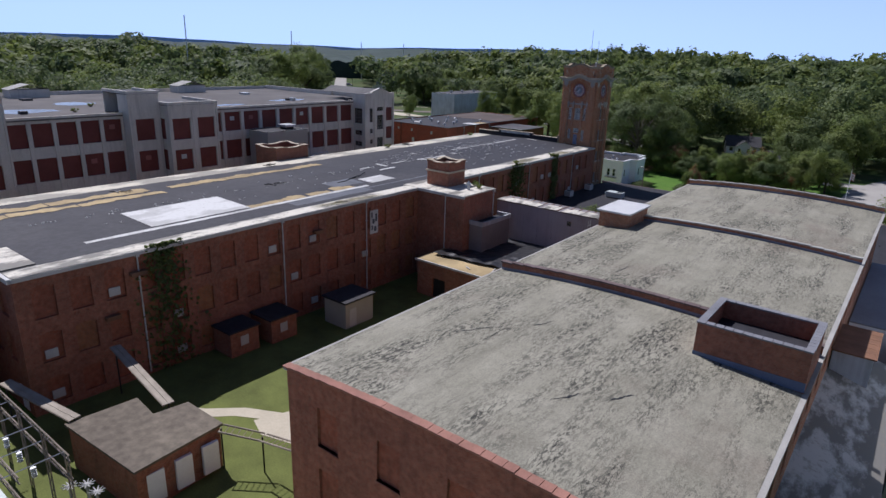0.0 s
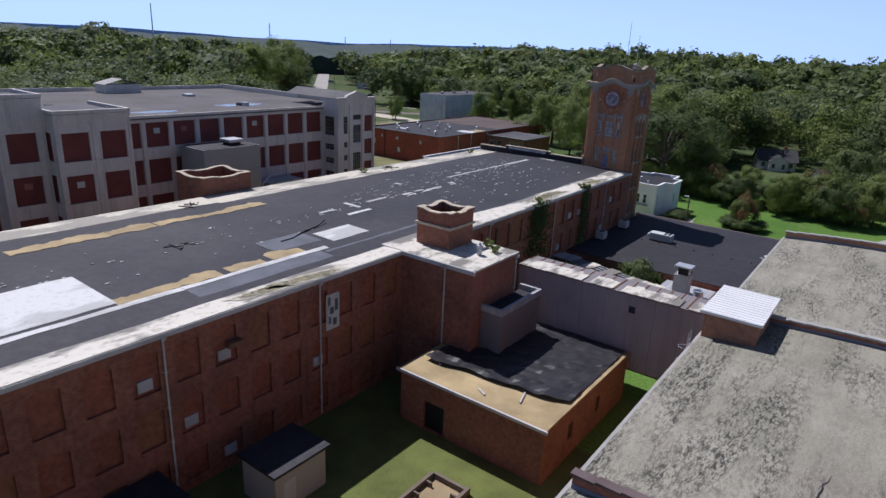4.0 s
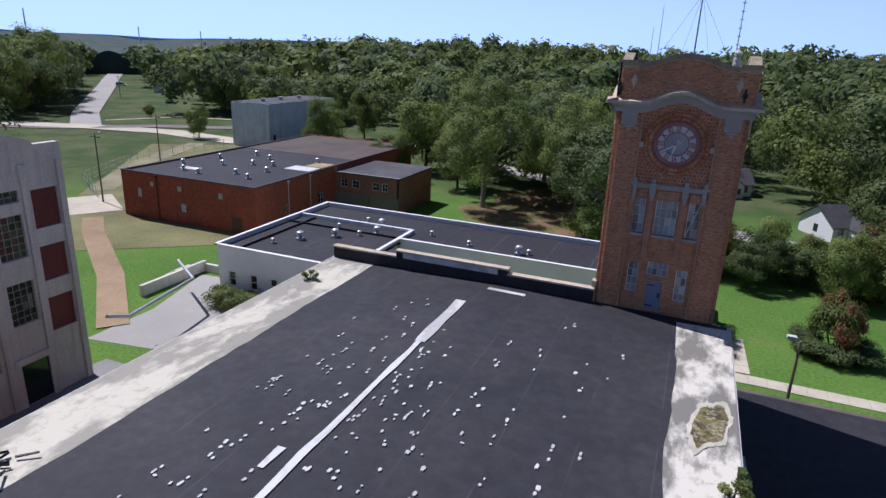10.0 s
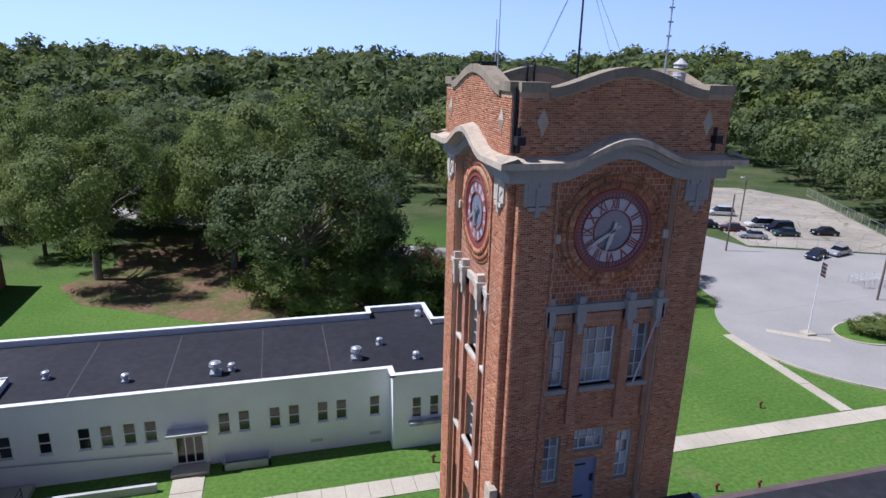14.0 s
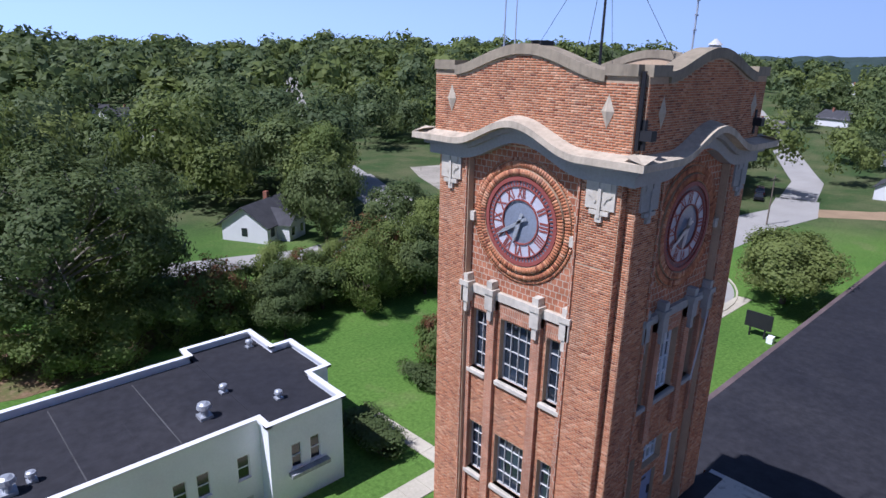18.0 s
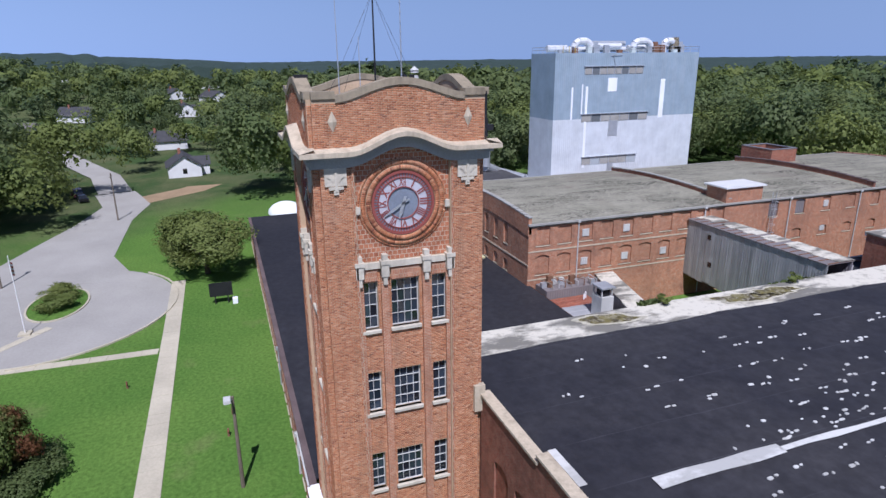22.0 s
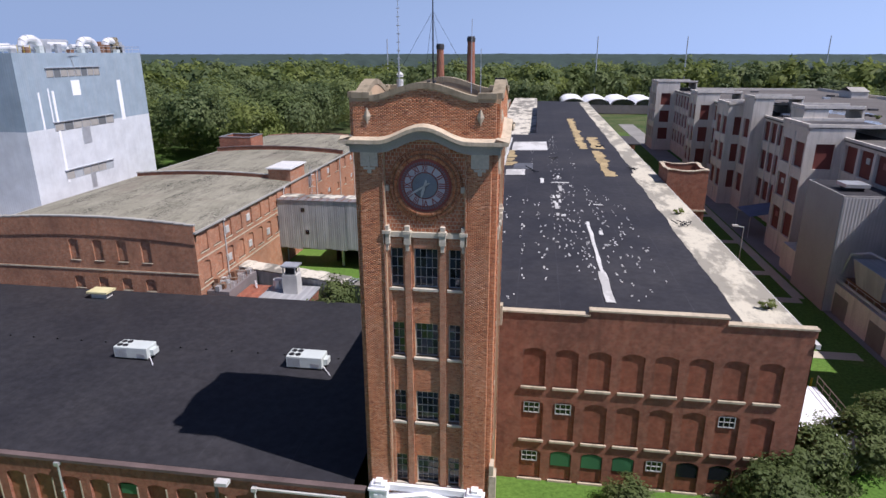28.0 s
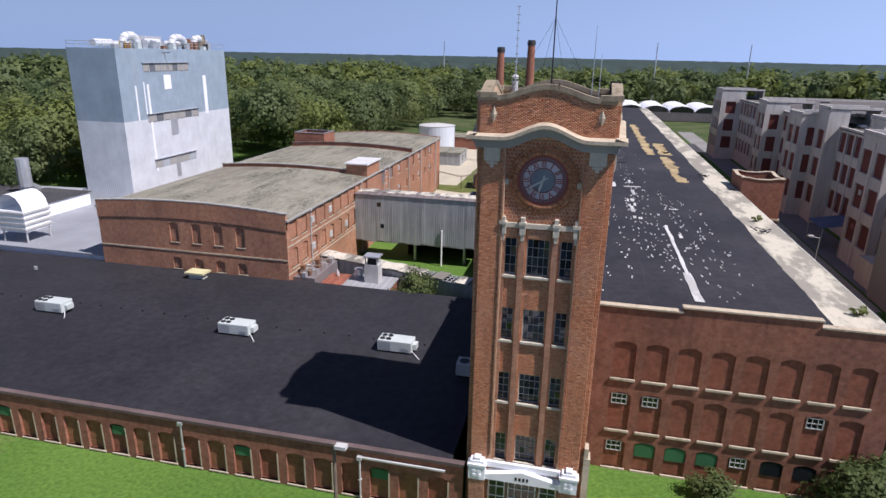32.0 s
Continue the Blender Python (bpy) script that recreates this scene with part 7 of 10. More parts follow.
    side(fn, 43.1, [(u, u + 0.9, 2.2, 3.9) for u in np.arange(2, 42, 3.3)])
    # east block
    f2 = Face(-3.2, 18.8, 1, 0)
    side(f2, 5.3, [(1.45, 2.2, 2.5, 4.25), (2.8, 3.55, 2.5, 4.25)])
    bm = bmesh.new()
    f2.box(bm, 1.2, 4.0, -0.5, 0, 2.1, 2.35)
    part("window_hood", bm, SHEET, of)
    f3 = Face(-3.2, 20, 0, -1)
    part("wall", wall(f3, 1.2, 0, zt + 0.25, [], 0.1), WHITE, of)
    f4 = Face(2.1, 18.8, 0, 1)
    side(f4, 4.2, [(1.0, 1.8, 2.5, 4.2)])
    f5 = Face(2.1, 23, 1, 0)
    part("wall", wall(f5, 1.6, 0, zt, [], 0.1), WHITE, of)
    f6 = Face(3.7, 23, 0, 1)
    side(f6, 5.3, [(1.5, 2.3, 2.5, 4.2)])
    f7 = Face(3.7, 28.3, -1, 0)
    part("wall", wall(f7, 1.6, 0, zt, [], 0.1), WHITE, of)
    f8 = Face(2.1, 28.3, 0, 1)
    part("wall", wall(f8, 3.7, 0, zt, [], 0.1), WHITE, of)
    f9 = Face(2.1, 32, -1, 0)
    part("wall", wall(f9, 5.3, 0, zt, [], 0.1), WHITE, of)
    f10 = Face(-3.2, 32, 0, -1)
    part("wall", wall(f10, 1.3, 0, zt, [], 0.1), WHITE, of)
    # roofs
    part("roof", slab(-29.5, -3.0, 20.2, 30.5, 5.6, 5.8), TAR_FLAT, of, "black flat roof")
    part("roof", slab(-46.1, -29.5, 8.4, 30.5, 5.6, 5.8), TAR_FLAT, of, "black flat roof with pale seams")
    part("roof", slab(-3.0, 2.0, 19.0, 31.9, 5.6, 5.82), TAR_FLAT, of)
    part("roof", slab(2.0, 3.6, 23.1, 28.2, 5.6, 5.82), TAR_FLAT, of)
    # white parapet tops, run by run
    out = [(-46.3, 8.2), (-29.7, 8.2), (-29.7, 20), (-3.2, 20), (-3.2, 18.8), (2.1, 18.8), (2.1, 23), (3.7, 23), (3.7, 28.3), (2.1, 28.3), (2.1, 32), (-3.2, 32), (-3.2, 30.7), (-46.3, 30.7)]
    for i, p in enumerate(out):
        q = out[(i + 1) % len(out)]
        x0, x1, y0, y1 = min(p[0], q[0]), max(p[0], q[0]), min(p[1], q[1]), max(p[1], q[1])
        bm = bmesh.new()
        box(bm, x0 - 0.2, x1 + 0.2, y0 - 0.2, y1 + 0.2, zt - 0.02 + 0.004 * i, zt + 0.16 + 0.004 * i)
        part("parapet_cap", bm, WHITE_TRIM, of)
        bm = bmesh.new()
        box(bm, x0 - (0 if x1 - x0 > 0.1 else 0.0), x1 + 0.0, y0, y1 + 0.0, 5.7, zt) if x1 - x0 > 0.1 and y1 - y0 > 0.1 else None
        bm.free()
    for x0, x1, y0, y1 in ((-46.1, -29.6, 24.0, 24.35), (-30.0, -29.6, 20.2, 24.2)):
        part("roof_curb", slab(x0, x1, y0, y1, 5.8, 6.25), WHITE_TRIM, of)
    for x0, x1, y0, y1 in ((-46.0, -29.7, 21.0, 21.15), (-44.0, -43.85, 9, 24)):
        part("roof_curb", slab(x0, x1, y0, y1, 5.8, 6.05), BLACK, of)
    for i, y in enumerate((10.5, 12.8, 15.1, 17.6)):
        part("roof_seam", slab(-45.5, -31.0 - i * 0.8, y, y + 0.07, 5.8, 5.812), SEAM, of)
    for i, x in enumerate((-34.0, -38.2, -25.2, -19.0, -12.5, -7.5)):
        part("roof_seam", slab(x, x + 0.07, 10 if x < -30 else 21.0, 20 if x < -30 else 30, 5.8, 5.812), SEAM, of)
    # concrete ramp and steps in the corner of the court
    part("ramp_wall", slab(-27.4, -27.15, 9.5, 17.6, 0, 0.9), OLD_WHITE, of)
    part("ramp_wall", slab(-27.4, -19.5, 17.6, 17.85, 0, 0.6), OLD_WHITE, of)
    part("ramp_deck", slab(-29.6, -27.4, 9.5, 19.9, 0, 0.35), CONCRETE_B, of)
    bm = bmesh.new()
    for y in np.arange(9.5, 17.7, 1.35):
        tube(bm, (-27.3, y, 0.9), (-27.3, y, 1.7), 0.025, 0.025, 5)
    tube(bm, (-27.3, 9.5, 1.7), (-27.3, 17.6, 1.7), 0.025, 0.025, 5)
    tube(bm, (-27.3, 9.5, 1.3), (-27.3, 17.6, 1.3), 0.025, 0.025, 5)
    part("ramp_railing", bm, BLACK, of)

    def turret(x, y, s=1.0, z=5.8):
        v = thing("roof_ventilator", "galvanised round roof ventilator on the black roof", "roof vent", (x, y, z), "roof ventilators")
        bm = bmesh.new()
        box(bm, -0.4 * s, 0.4 * s, -0.4 * s, 0.4 * s, 0, 0.2 * s)
        part("base", bm, STEEL, None).parent = v
        bm = bmesh.new()
        tube(bm, (0, 0, 0.2 * s), (0, 0, 0.7 * s), 0.24 * s, 0.24 * s, 12)
        part("neck", bm, STEEL, None).parent = v
        bm = bmesh.new()
        tube(bm, (0, 0, 0.7 * s), (0, 0, 0.95 * s), 0.46 * s, 0.4 * s, 14)
        tube(bm, (0, 0, 0.95 * s), (0, 0, 1.05 * s), 0.34 * s, 0.18 * s, 14)
        part("cap", bm, STEEL, None).parent = v
        return v

    v = turret(-15.7, 22.6)
    for x, y in ((-5.35, 22.9), (-34.5, 24.9), (-40.2, 15.2), (-37.2, 18.1), (-33.4, 21.6)):
        copy_thing(v, pose(x, y, 5.8))
    w = turret(-21.8, 22.8, 0.62)
    for x, y in ((-37.0, 25.9), (-27.3, 24.4), (-0.8, 21.9), (-3.2, 25.0), (-42, 12.5), (-14.6, 22.9), (1.2, 30.2), (-35.0, 20.0), (-38.8, 21.6)):
        copy_thing(w, pose(x, y, 5.8))
    return turret


TURRET = office()


# ---- red painted brick works and the clad plant beside it ----
def red_works():
    rw = thing("brick_works", "low red painted brick works with black flat roof", "works building", (-70, 45, 0))
    x0, x1, y0, y1, z = -83.5, -57.2, 28.3, 82.0, 7.4
    f = Face(x0, y0, 1, 0)
    ops = [(3.2, 4.0, 3.4, 4.8, 0), (11.5, 12.3, 5.2, 6.0, 0), (12.0, 13.0, 2.0, 3.3, 0), (19.5, 20.3, 5.0, 5.9, 0), (6.0, 6.7, 5.4, 6.1, 0)]
    part("south_wall", wall(f, x1 - x0, 0, z, ops, 0.15), PAINTED_BRICK, rw, "red painted brick wall")
    for o in ops:
        window(f, o, 0.12, rw, 2, 2, OLD_WHITE, UNIT, "small blocked window")
    fe = Face(x1, y0, 0, 1)
    ops = [(7.0, 7.9, 2.2, 3.4, 0), (16.5, 18.0, 1.0, 3.5, 0)]
    part("east_wall", wall(fe, y1 - y0, 0, z, ops, 0.15), PAINTED_BRICK, rw)
    for o in ops:
        window(fe, o, 0.12, rw, 2, 3, OLD_WHITE, DARK_GLASS, "window in red brick wall")
    bm = bmesh.new()
    f.box(bm, 21.8, 23.6, -0.06, 0.02, 0.1, 2.6)
    part("steel_door", bm, plain("brown door paint", (0.12, 0.06, 0.05), 0.6, 0.2, 2), rw)
    for u in (8.0, 22.0, 14.0):
        downpipe(fe, u, 0.2, 7.0, rw)
    downpipe(f, 7.5, 0.2, 7.1, rw, BLACK)
    part("west_wall", slab(x0, x0 + 0.3, y0 + 0.3, y1, 0, z), PAINTED_BRICK, rw)
    part("north_wall", slab(x0, x1, y1 - 0.3, y1, 0, z), PAINTED_BRICK, rw)
    part("roof", slab(x0 + 0.3, x1 - 0.3, y0 + 0.3, 58, z - 0.35, z - 0.15), TAR_FLAT, rw, "black flat roof")
    part("roof", slab(x0 + 0.3, x1 - 0.3, 58, y1 - 0.3, z - 0.3, z - 0.1), plain("brown gravel roof", (0.1, 0.08, 0.07), 0.95, 0.35, 0.8), rw, "brown gravel roof")
    for a, b, c, d in ((x0 - 0.05, x1 + 0.05, y0 - 0.08, y0 + 0.35), (x1 - 0.35, x1 + 0.08, y0 + 0.35, y1), (x0 - 0.08, x0 + 0.35, y0 + 0.35, y1)):
        part("parapet_cap", slab(a, b, c, d, z, z + 0.14), SHINGLE, rw)
    part("roof_patch", slab(-63.5, -58.5, 44, 47.5, 7.25, 7.29), WHITE_PATCH, rw)
    part("roof_patch", slab(-62, -58.5, 48, 52, 7.25, 7.28), TAN, rw)
    part("roof_patch", slab(-78.0, -74.5, 35, 36.6, 7.25, 7.29), WHITE_PATCH, rw)
    # two-storey brick office on its east side
    ea = thing("brick_annex", "two-storey dark red brick annex with grey roof", "annex", (-51, 57, 0))
    f = Face(-57.1, 50.0, 1, 0)
    ops = [(1.2, 2.5, 4.0, 5.4, 0), (3.5, 4.9, 4.0, 5.4, 0), (7.6, 8.8, 4.0, 5.4, 0), (9.4, 10.5, 4.0, 5.4, 0), (1.2, 2.4, 1.2, 2.4, 0), (3.4, 4.6, 1.2, 2.4, 0), (8.6, 10.0, 0.8, 2.4, 0)]
    part("south_wall", wall(f, 12.6, 0, 6.4, ops, 0.15), BRICK, ea)
    for o in ops:
        window(f, o, 0.12, ea, 2, 2, WHITE_TRIM, DARK_GLASS, "white framed window")
    bm = bmesh.new()
    f.box(bm, 0, 12.6, -0.04, 0, 0, 3.0)
    f.box(bm, 6.2, 6.9, -0.8, 0, 0, 2.9)
    part("plinth", bm, plain("old plaster", (0.2, 0.16, 0.14), 0.9, 0.25, 1), ea)
    part("east_wall", slab(-44.8, -44.5, 50, 64, 0, 6.4), BRICK, ea)
    part("north_wall", slab(-57.1, -44.8, 63.7, 64, 0, 6.4), BRICK, ea)
    part("roof", slab(-57.0, -44.4, 49.9, 64.1, 6.3, 6.5), TAR_GREY, ea, "grey weathered flat roof")
    part("coping", slab(-57.0, -44.3, 49.8, 50.1, 6.5, 6.62), GREY_STONE, ea)
    v = TURRET(-76, 34, 0.9, 7.2)
    for x, y in ((-72, 33), (-67, 36), (-74, 41), (-70, 44), (-64, 40), (-66.5, 45), (-79, 46), (-71, 50), (-62, 52), (-80, 38), (-75.5, 52), (-63, 34)):
        copy_thing(v, pose(x, y, 7.2))
    pl = thing("clad_plant", "blue grey metal clad plant building", "plant building", (-112, 112, 0))
    part("wall", slab(-118.5, -106.0, 95.5, 128.5, 0, 12.0), SHEET_BLUE, pl)
    part("roof", slab(-118.3, -106.2, 95.7, 128.3, 12.0, 12.1), TAR_GREY, pl)
    part("door", slab(-106.05, -105.96, 97, 98.2, 1.5, 3.8), BLACK, pl)
    for y in (101, 109, 118):
        bm = bmesh.new()
        tube(bm, (-112, y, 12.1), (-112, y, 13.0), 0.5, 0.7, 10)
        part("roof_vent", bm, STEEL, pl)


red_works()


# ---- concrete framed mill across the lane ----
def concrete_mill():
    cm = thing("concrete_mill", "long pale concrete framed mill with red bricked-in windows", "mill building", (-60, -100, 0))
    X = -47.6
    rows = ((13.8, 17.3), (8.6, 12.1), (3.4, 6.9))

    def face_run(fc, L, n, w, z1=18.3, rows=rows, off=None):
        """A wall with n bays on each floor; piers stand proud of the panels."""
        pitch = L / n
        ops = [(i * pitch + (pitch - w) / 2, i * pitch + (pitch + w) / 2, a, b, 0) for i in range(n) for a, b in rows]
        part("wall", wall(fc, L, 0, z1, ops, 0.3), CONCRETE, cm)
        for o in ops:
            b = infill(fc, o, 0.28)
            r = random.random()
            part("window_panel", b, RED_PANEL, cm)
            if r < 0.3:
                bm = bmesh.new()
                cx, cz = (o[0] + o[1]) / 2, o[2] + 1.9
                fc.box(bm, cx - 0.45, cx + 0.45, 0.2, 0.28, cz, cz + 0.75)
                part("blocked_vent", bm, plain("faded pink panel", (0.32, 0.13, 0.11), 0.8, 0.2, 3) if r < 0.2 else OLD_WHITE, cm)
        for i in range(n + 1):
            bm = bmesh.new()
            u = i * pitch
            fc.box(bm, max(0, u - 0.3), min(L, u + 0.3), -0.12, 0, 0, z1 - 0.9)
            part("pier", bm, CONCRETE, cm)
        bm = bmesh.new()
        fc.box(bm, 0, L, -0.2, 0.1, z1 - 0.35, z1)
        part("cornice", bm, CONCRETE, cm)
        for a, b in rows:
            bm = bmesh.new()
            fc.box(bm, 0, L, -0.08, 0, a - 0.2, a)
            part("sill_band", bm, CONCRETE, cm)

    def block(y0, y1, x, z1, wins, n=2, gable=False):
        f = Face(x, y0, 0, 1)
        L = y1 - y0
        if wins == "red":
            face_run(f, L, n, min(3.2, L / n - 0.8), z1)
        fs = Face(X - 1, y0, 1, 0)
        fn = Face(x, y1, -1, 0)
        d = x - X
        for ff, ln, off in ((fs, d + 1, 1.0), (fn, d + 1, 0.0)):
            ops = [(off + d * 0.25, off + d * 0.75, a, b, 0) for a, b in rows] if d > 2.5 else []
            part("return_wall", wall(ff, ln, 0, z1, ops, 0.25), CONCRETE, cm)
            for o in ops:
                part("window_panel", infill(ff, o, 0.24), RED_PANEL, cm)
        part("roof", slab(X - 6, x, y0, y1, z1 - 0.1, z1 + 0.05), TAR_GREY, cm)
        part("roof_curb", slab(X - 6, x + 0.15, y0 - 0.1, y0 + 0.25, z1 + 0.05, z1 + 0.5), CONCRETE, cm)
        part("roof_curb", slab(X - 6, x + 0.15, y1 - 0.25, y1 + 0.1, z1 + 0.05, z1 + 0.5), CONCRETE, cm)
        part("roof_curb", slab(x - 0.25, x + 0.15, y0 + 0.25, y1 - 0.25, z1 + 0.05, z1 + 0.5), CONCRETE, cm)
        if z1 > 18:
            part("penthouse_back", slab(X - 6, X - 5.7, y0, y1, 17.5, z1), CONCRETE, cm)

    # from north to south: bays between projecting blocks
    face_run(Face(X, -57.5, 0, 1), 37.5, 9, 3.4)
    block(-66.6, -57.5, -42.7, 19.5, "red", 2)
    block(-71.8, -66.6, -45.3, 21.3, "red", 1)
    face_run(Face(X, -89.0, 0, 1), 17.2, 5, 2.95)
    block(-95.0, -89.0, -45.3, 21.2, "red", 1)
    block(-103.0, -95.0, -42.7, 19.6, "red", 2)
    face_run(Face(X, -124.0, 0, 1), 21.0, 6, 2.75)
    block(-131.0, -124.0, -43.5, 20.0, "red", 2)
    face_run(Face(X, -168.0, 0, 1), 37.0, 10, 2.95)
    block(-178.0, -168.0, -42.0, 20.6, "red", 3)
    # north stair block with casements
    y0, y1, x, z1 = -20.0, -10.3, -43.8, 19.6
    f = Face(x, y0, 0, 1)
    ops = [(4.0, 6.0, 15.9, 16.8, 0), (4.0, 6.0, 11.7, 15.0, 0), (4.0, 6.0, 6.6, 9.9, 0), (1.6, 2.6, 13.5, 16.6, 0), (6.9, 9.0, 13.6, 16.6, 0), (6.9, 9.0, 9.4, 12.2, 0), (6.9, 9.0, 5.2, 8.0, 0)]
    ops += [(1.7, 2.6, z, z + 1.0, 0) for z in (11.0, 8.6, 6.1, 3.6)]
    part("wall", wall(f, y1 - y0, 0, z1, ops, 0.25), CONCRETE, cm, "pale concrete stair tower front")
    for o in ops:
        if o[0] == 6.9:
            part("window_panel", infill(f, o, 0.2), RED_PANEL, cm)
            continue
        window(f, o, 0.22, cm, 4 if o[1] - o[0] > 1.5 else 2, max(2, int((o[3] - o[2]) / 0.55)), GREY_STONE, DARK_GLASS, "steel casement with many panes", 0.04, 0.06)
    fs = Face(X, y0, 1, 0)
    ops = [(0.5, 3.0, 13.2, 16.6, 0)] + [(0.6, 2.9, z, z + 1.1, 0) for z in (10.6, 8.1, 5.6)]
    part("wall", wall(fs, x - X, 0, z1, ops, 0.25), CONCRETE, cm)
    for o in ops:
        window(fs, o, 0.22, cm, 5, 5 if o[3] - o[2] > 2 else 2, GREY_STONE, DARK_GLASS, "steel casement with many panes", 0.04, 0.06)
    fn = Face(x, y1, -1, 0)
    part("wall", wall(fn, 22, 0, z1 - 0.6, [(u + 1.2, u + 3.4, a, b, 0) for u in (0.0, 5.2, 10.4, 15.6) for a, b in rows], 0.25), CONCRETE, cm)
    for u in (0.0, 5.2, 10.4, 15.6):
        for a, b in rows:
            part("window_panel", infill(fn, (u + 1.2, u + 3.4, a, b, 0), 0.24), RED_PANEL, cm)
    for a, b in ((0.0, 0.9), (2.9, 3.6), (6.2, 6.75), (9.1, 9.5)):
        bm = bmesh.new()
        f.box(bm, a, b, -0.18, 0, 0, z1 - 1.0)
        part("pilaster", bm, CONCRETE, cm)
    for ff, L in ((f, 9.5),):
        bm = bmesh.new()
        pts = [(0, z1), (2.2, z1), (2.4, z1 + 0.35), (4.75, z1 + 1.1), (7.1, z1 + 0.35), (7.3, z1), (9.5, z1), (9.5, z1 + 0.35), (7.5, z1 + 0.35), (7.2, z1 + 0.7), (4.75, z1 + 1.45), (2.3, z1 + 0.7), (2.0, z1 + 0.35), (0, z1 + 0.35)]
        for i in range(6):
            p, q, r, s = pts[i], pts[i + 1], pts[12 - i], pts[13 - i]
            for d0, d1 in ((-0.2, 0.35),):
                ff.quad(bm, [(p[0], d0, p[1]), (q[0], d0, q[1]), (r[0], d0, r[1]), (s[0], d0, s[1])])
                ff.quad(bm, [(s[0], d0, s[1]), (r[0], d0, r[1]), (r[0], d1, r[1]), (s[0], d1, s[1])])
        part("gable_coping", bm, CONCRETE, cm)
        bm = bmesh.new()
        bm.faces.new([bm.verts.new(ff.at(u, 0.0, z)) for u, z in ((2.0, z1), (7.5, z1), (7.2, z1 + 0.6), (4.75, z1 + 1.3), (2.3, z1 + 0.6))])
        part("gable", bm, CONCRETE, cm)
    bm = bmesh.new()
    v = [bm.verts.new(p) for p in ((x, -18, z1), (x, -12.5, z1), (x, -15.25, z1 + 1.2), (-60, -18, z1), (-60, -12.5, z1), (-60, -15.25, z1 + 1.2))]
    for q in ((0, 2, 5, 3), (2, 1, 4, 5)):
        bm.faces.new([v[i] for i in q])
    part("ridge_roof", bm, TAR_GREY, cm)
    bm = bmesh.new()
    f.box(bm, 3.4, 6.6, -0.3, 0, 3.6, 4.1)
    f.box(bm, 3.5, 3.9, -0.2, 0, 0, 3.6)
    f.box(bm, 6.1, 6.5, -0.2, 0, 0, 3.6)
    part("doorway", bm, CONCRETE, cm)
    bm = bmesh.new()
    f.box(bm, 3.9, 6.1, -0.03, 0, 0.1, 3.4)
    part("stair_door", bm, DARK_GLASS, cm)
    # roof sheet with pools and weeds, and outer walls
    part("roof", slab(-92, X + 0.2, -178, -10.6, 17.75, 17.95), plain("grey gravel roof", (0.12, 0.112, 0.105), 0.95, 0.4, 0.5), cm, "grey gravel roof with standing water")
    part("back_wall", slab(-92.3, -92, -178, -10.5, 0, 18.7), CONCRETE, cm)
    part("south_wall", slab(-92, -41.6, -178.3, -178, 0, 18.5), CONCRETE, cm)
    part("back_parapet", slab(-92, -65, -10.9, -10.5, 17.9, 18.9), CONCRETE, cm)
    water = plain("roof water", (0.2, 0.21, 0.22), 0.22, 0.3, 1, spec=0.4)
    rnd = random.Random(11)
    for i, (cx, cy, a, b) in enumerate(((-58, -30, 3.5, 7), (-54, -48, 2.5, 6), (-62, -60, 5, 6), (-60, -82, 6, 9), (-66, -100, 7, 8), (-56, -112, 4, 7), (-70, -70, 6, 5))):
        bm = bmesh.new()
        bm.faces.new([bm.verts.new((cx + 0.6 * a * math.cos(t) * rnd.uniform(0.7, 1.15), cy + 0.7 * b * math.sin(t) * rnd.uniform(0.7, 1.15), 17.965)) for t in np.linspace(0, 6.28, 22)[:-1]])
        part("roof_pool", bm, water, cm)
    for i in range(26):
        xx, yy = rnd.uniform(-88, -50), rnd.uniform(-170, -15)
        bm = bmesh.new()
        s = rnd.uniform(0.4, 1.1)
        box(bm, xx - s, xx + s, yy - s * 0.8, yy + s * 0.8, 17.95, 17.95 + rnd.uniform(0.3, 0.7))
        part("roof_curb_box", bm, SHINGLE if i % 3 else STEEL, cm)
    for yy in (-40, -75, -110, -150):
        part("monitor", slab(-90, -86, yy, yy + 7, 17.95, 19.6), CONCRETE, cm)
        bm = bmesh.new()
        v = [bm.verts.new(p) for p in ((-90.2, yy - 0.2, 19.6), (-85.8, yy - 0.2, 19.6), (-85.8, yy + 3.5, 20.6), (-90.2, yy + 3.5, 20.6), (-90.2, yy + 7.2, 19.6), (-85.8, yy + 7.2, 19.6))]
        bm.faces.new((v[0], v[1], v[2], v[3]))
        bm.faces.new((v[3], v[2], v[5], v[4]))
        part("monitor_roof", bm, GREY_STONE, cm)
    # plinth yard with cooling plant in front
    pd = thing("loading_plinth", "raised concrete loading plinth with steel railing", "plinth", (-43.5, -35, 0))
    part("base", slab(-47.5, -41.2, -56, -20.2, 0, 3.6), CONCRETE, pd)
    bm = bmesh.new()
    for y in np.arange(-52, -20, 1.9):
        tube(bm, (-41.3, y, 3.6), (-41.3, y, 4.7), 0.03, 0.03, 5)
    for z in (4.2, 4.7):
        tube(bm, (-41.3, -52, z), (-41.3, -20.4, z), 0.03, 0.03, 5)
    part("railing", bm, STEEL, pd)
    for y in (-24, -31, -39):
        part("opening", slab(-41.22, -41.15, y, y + 3.2, 0, 2.6), plain("dull grey door", (0.2, 0.19, 0.18), 0.8, 0.2, 2), pd)
    ct = thing("cooling_plant", "grey cooling plant with sloped hood on the plinth", "cooling plant", (-43.5, -33.5, 3.6))
    bm = bmesh.new()
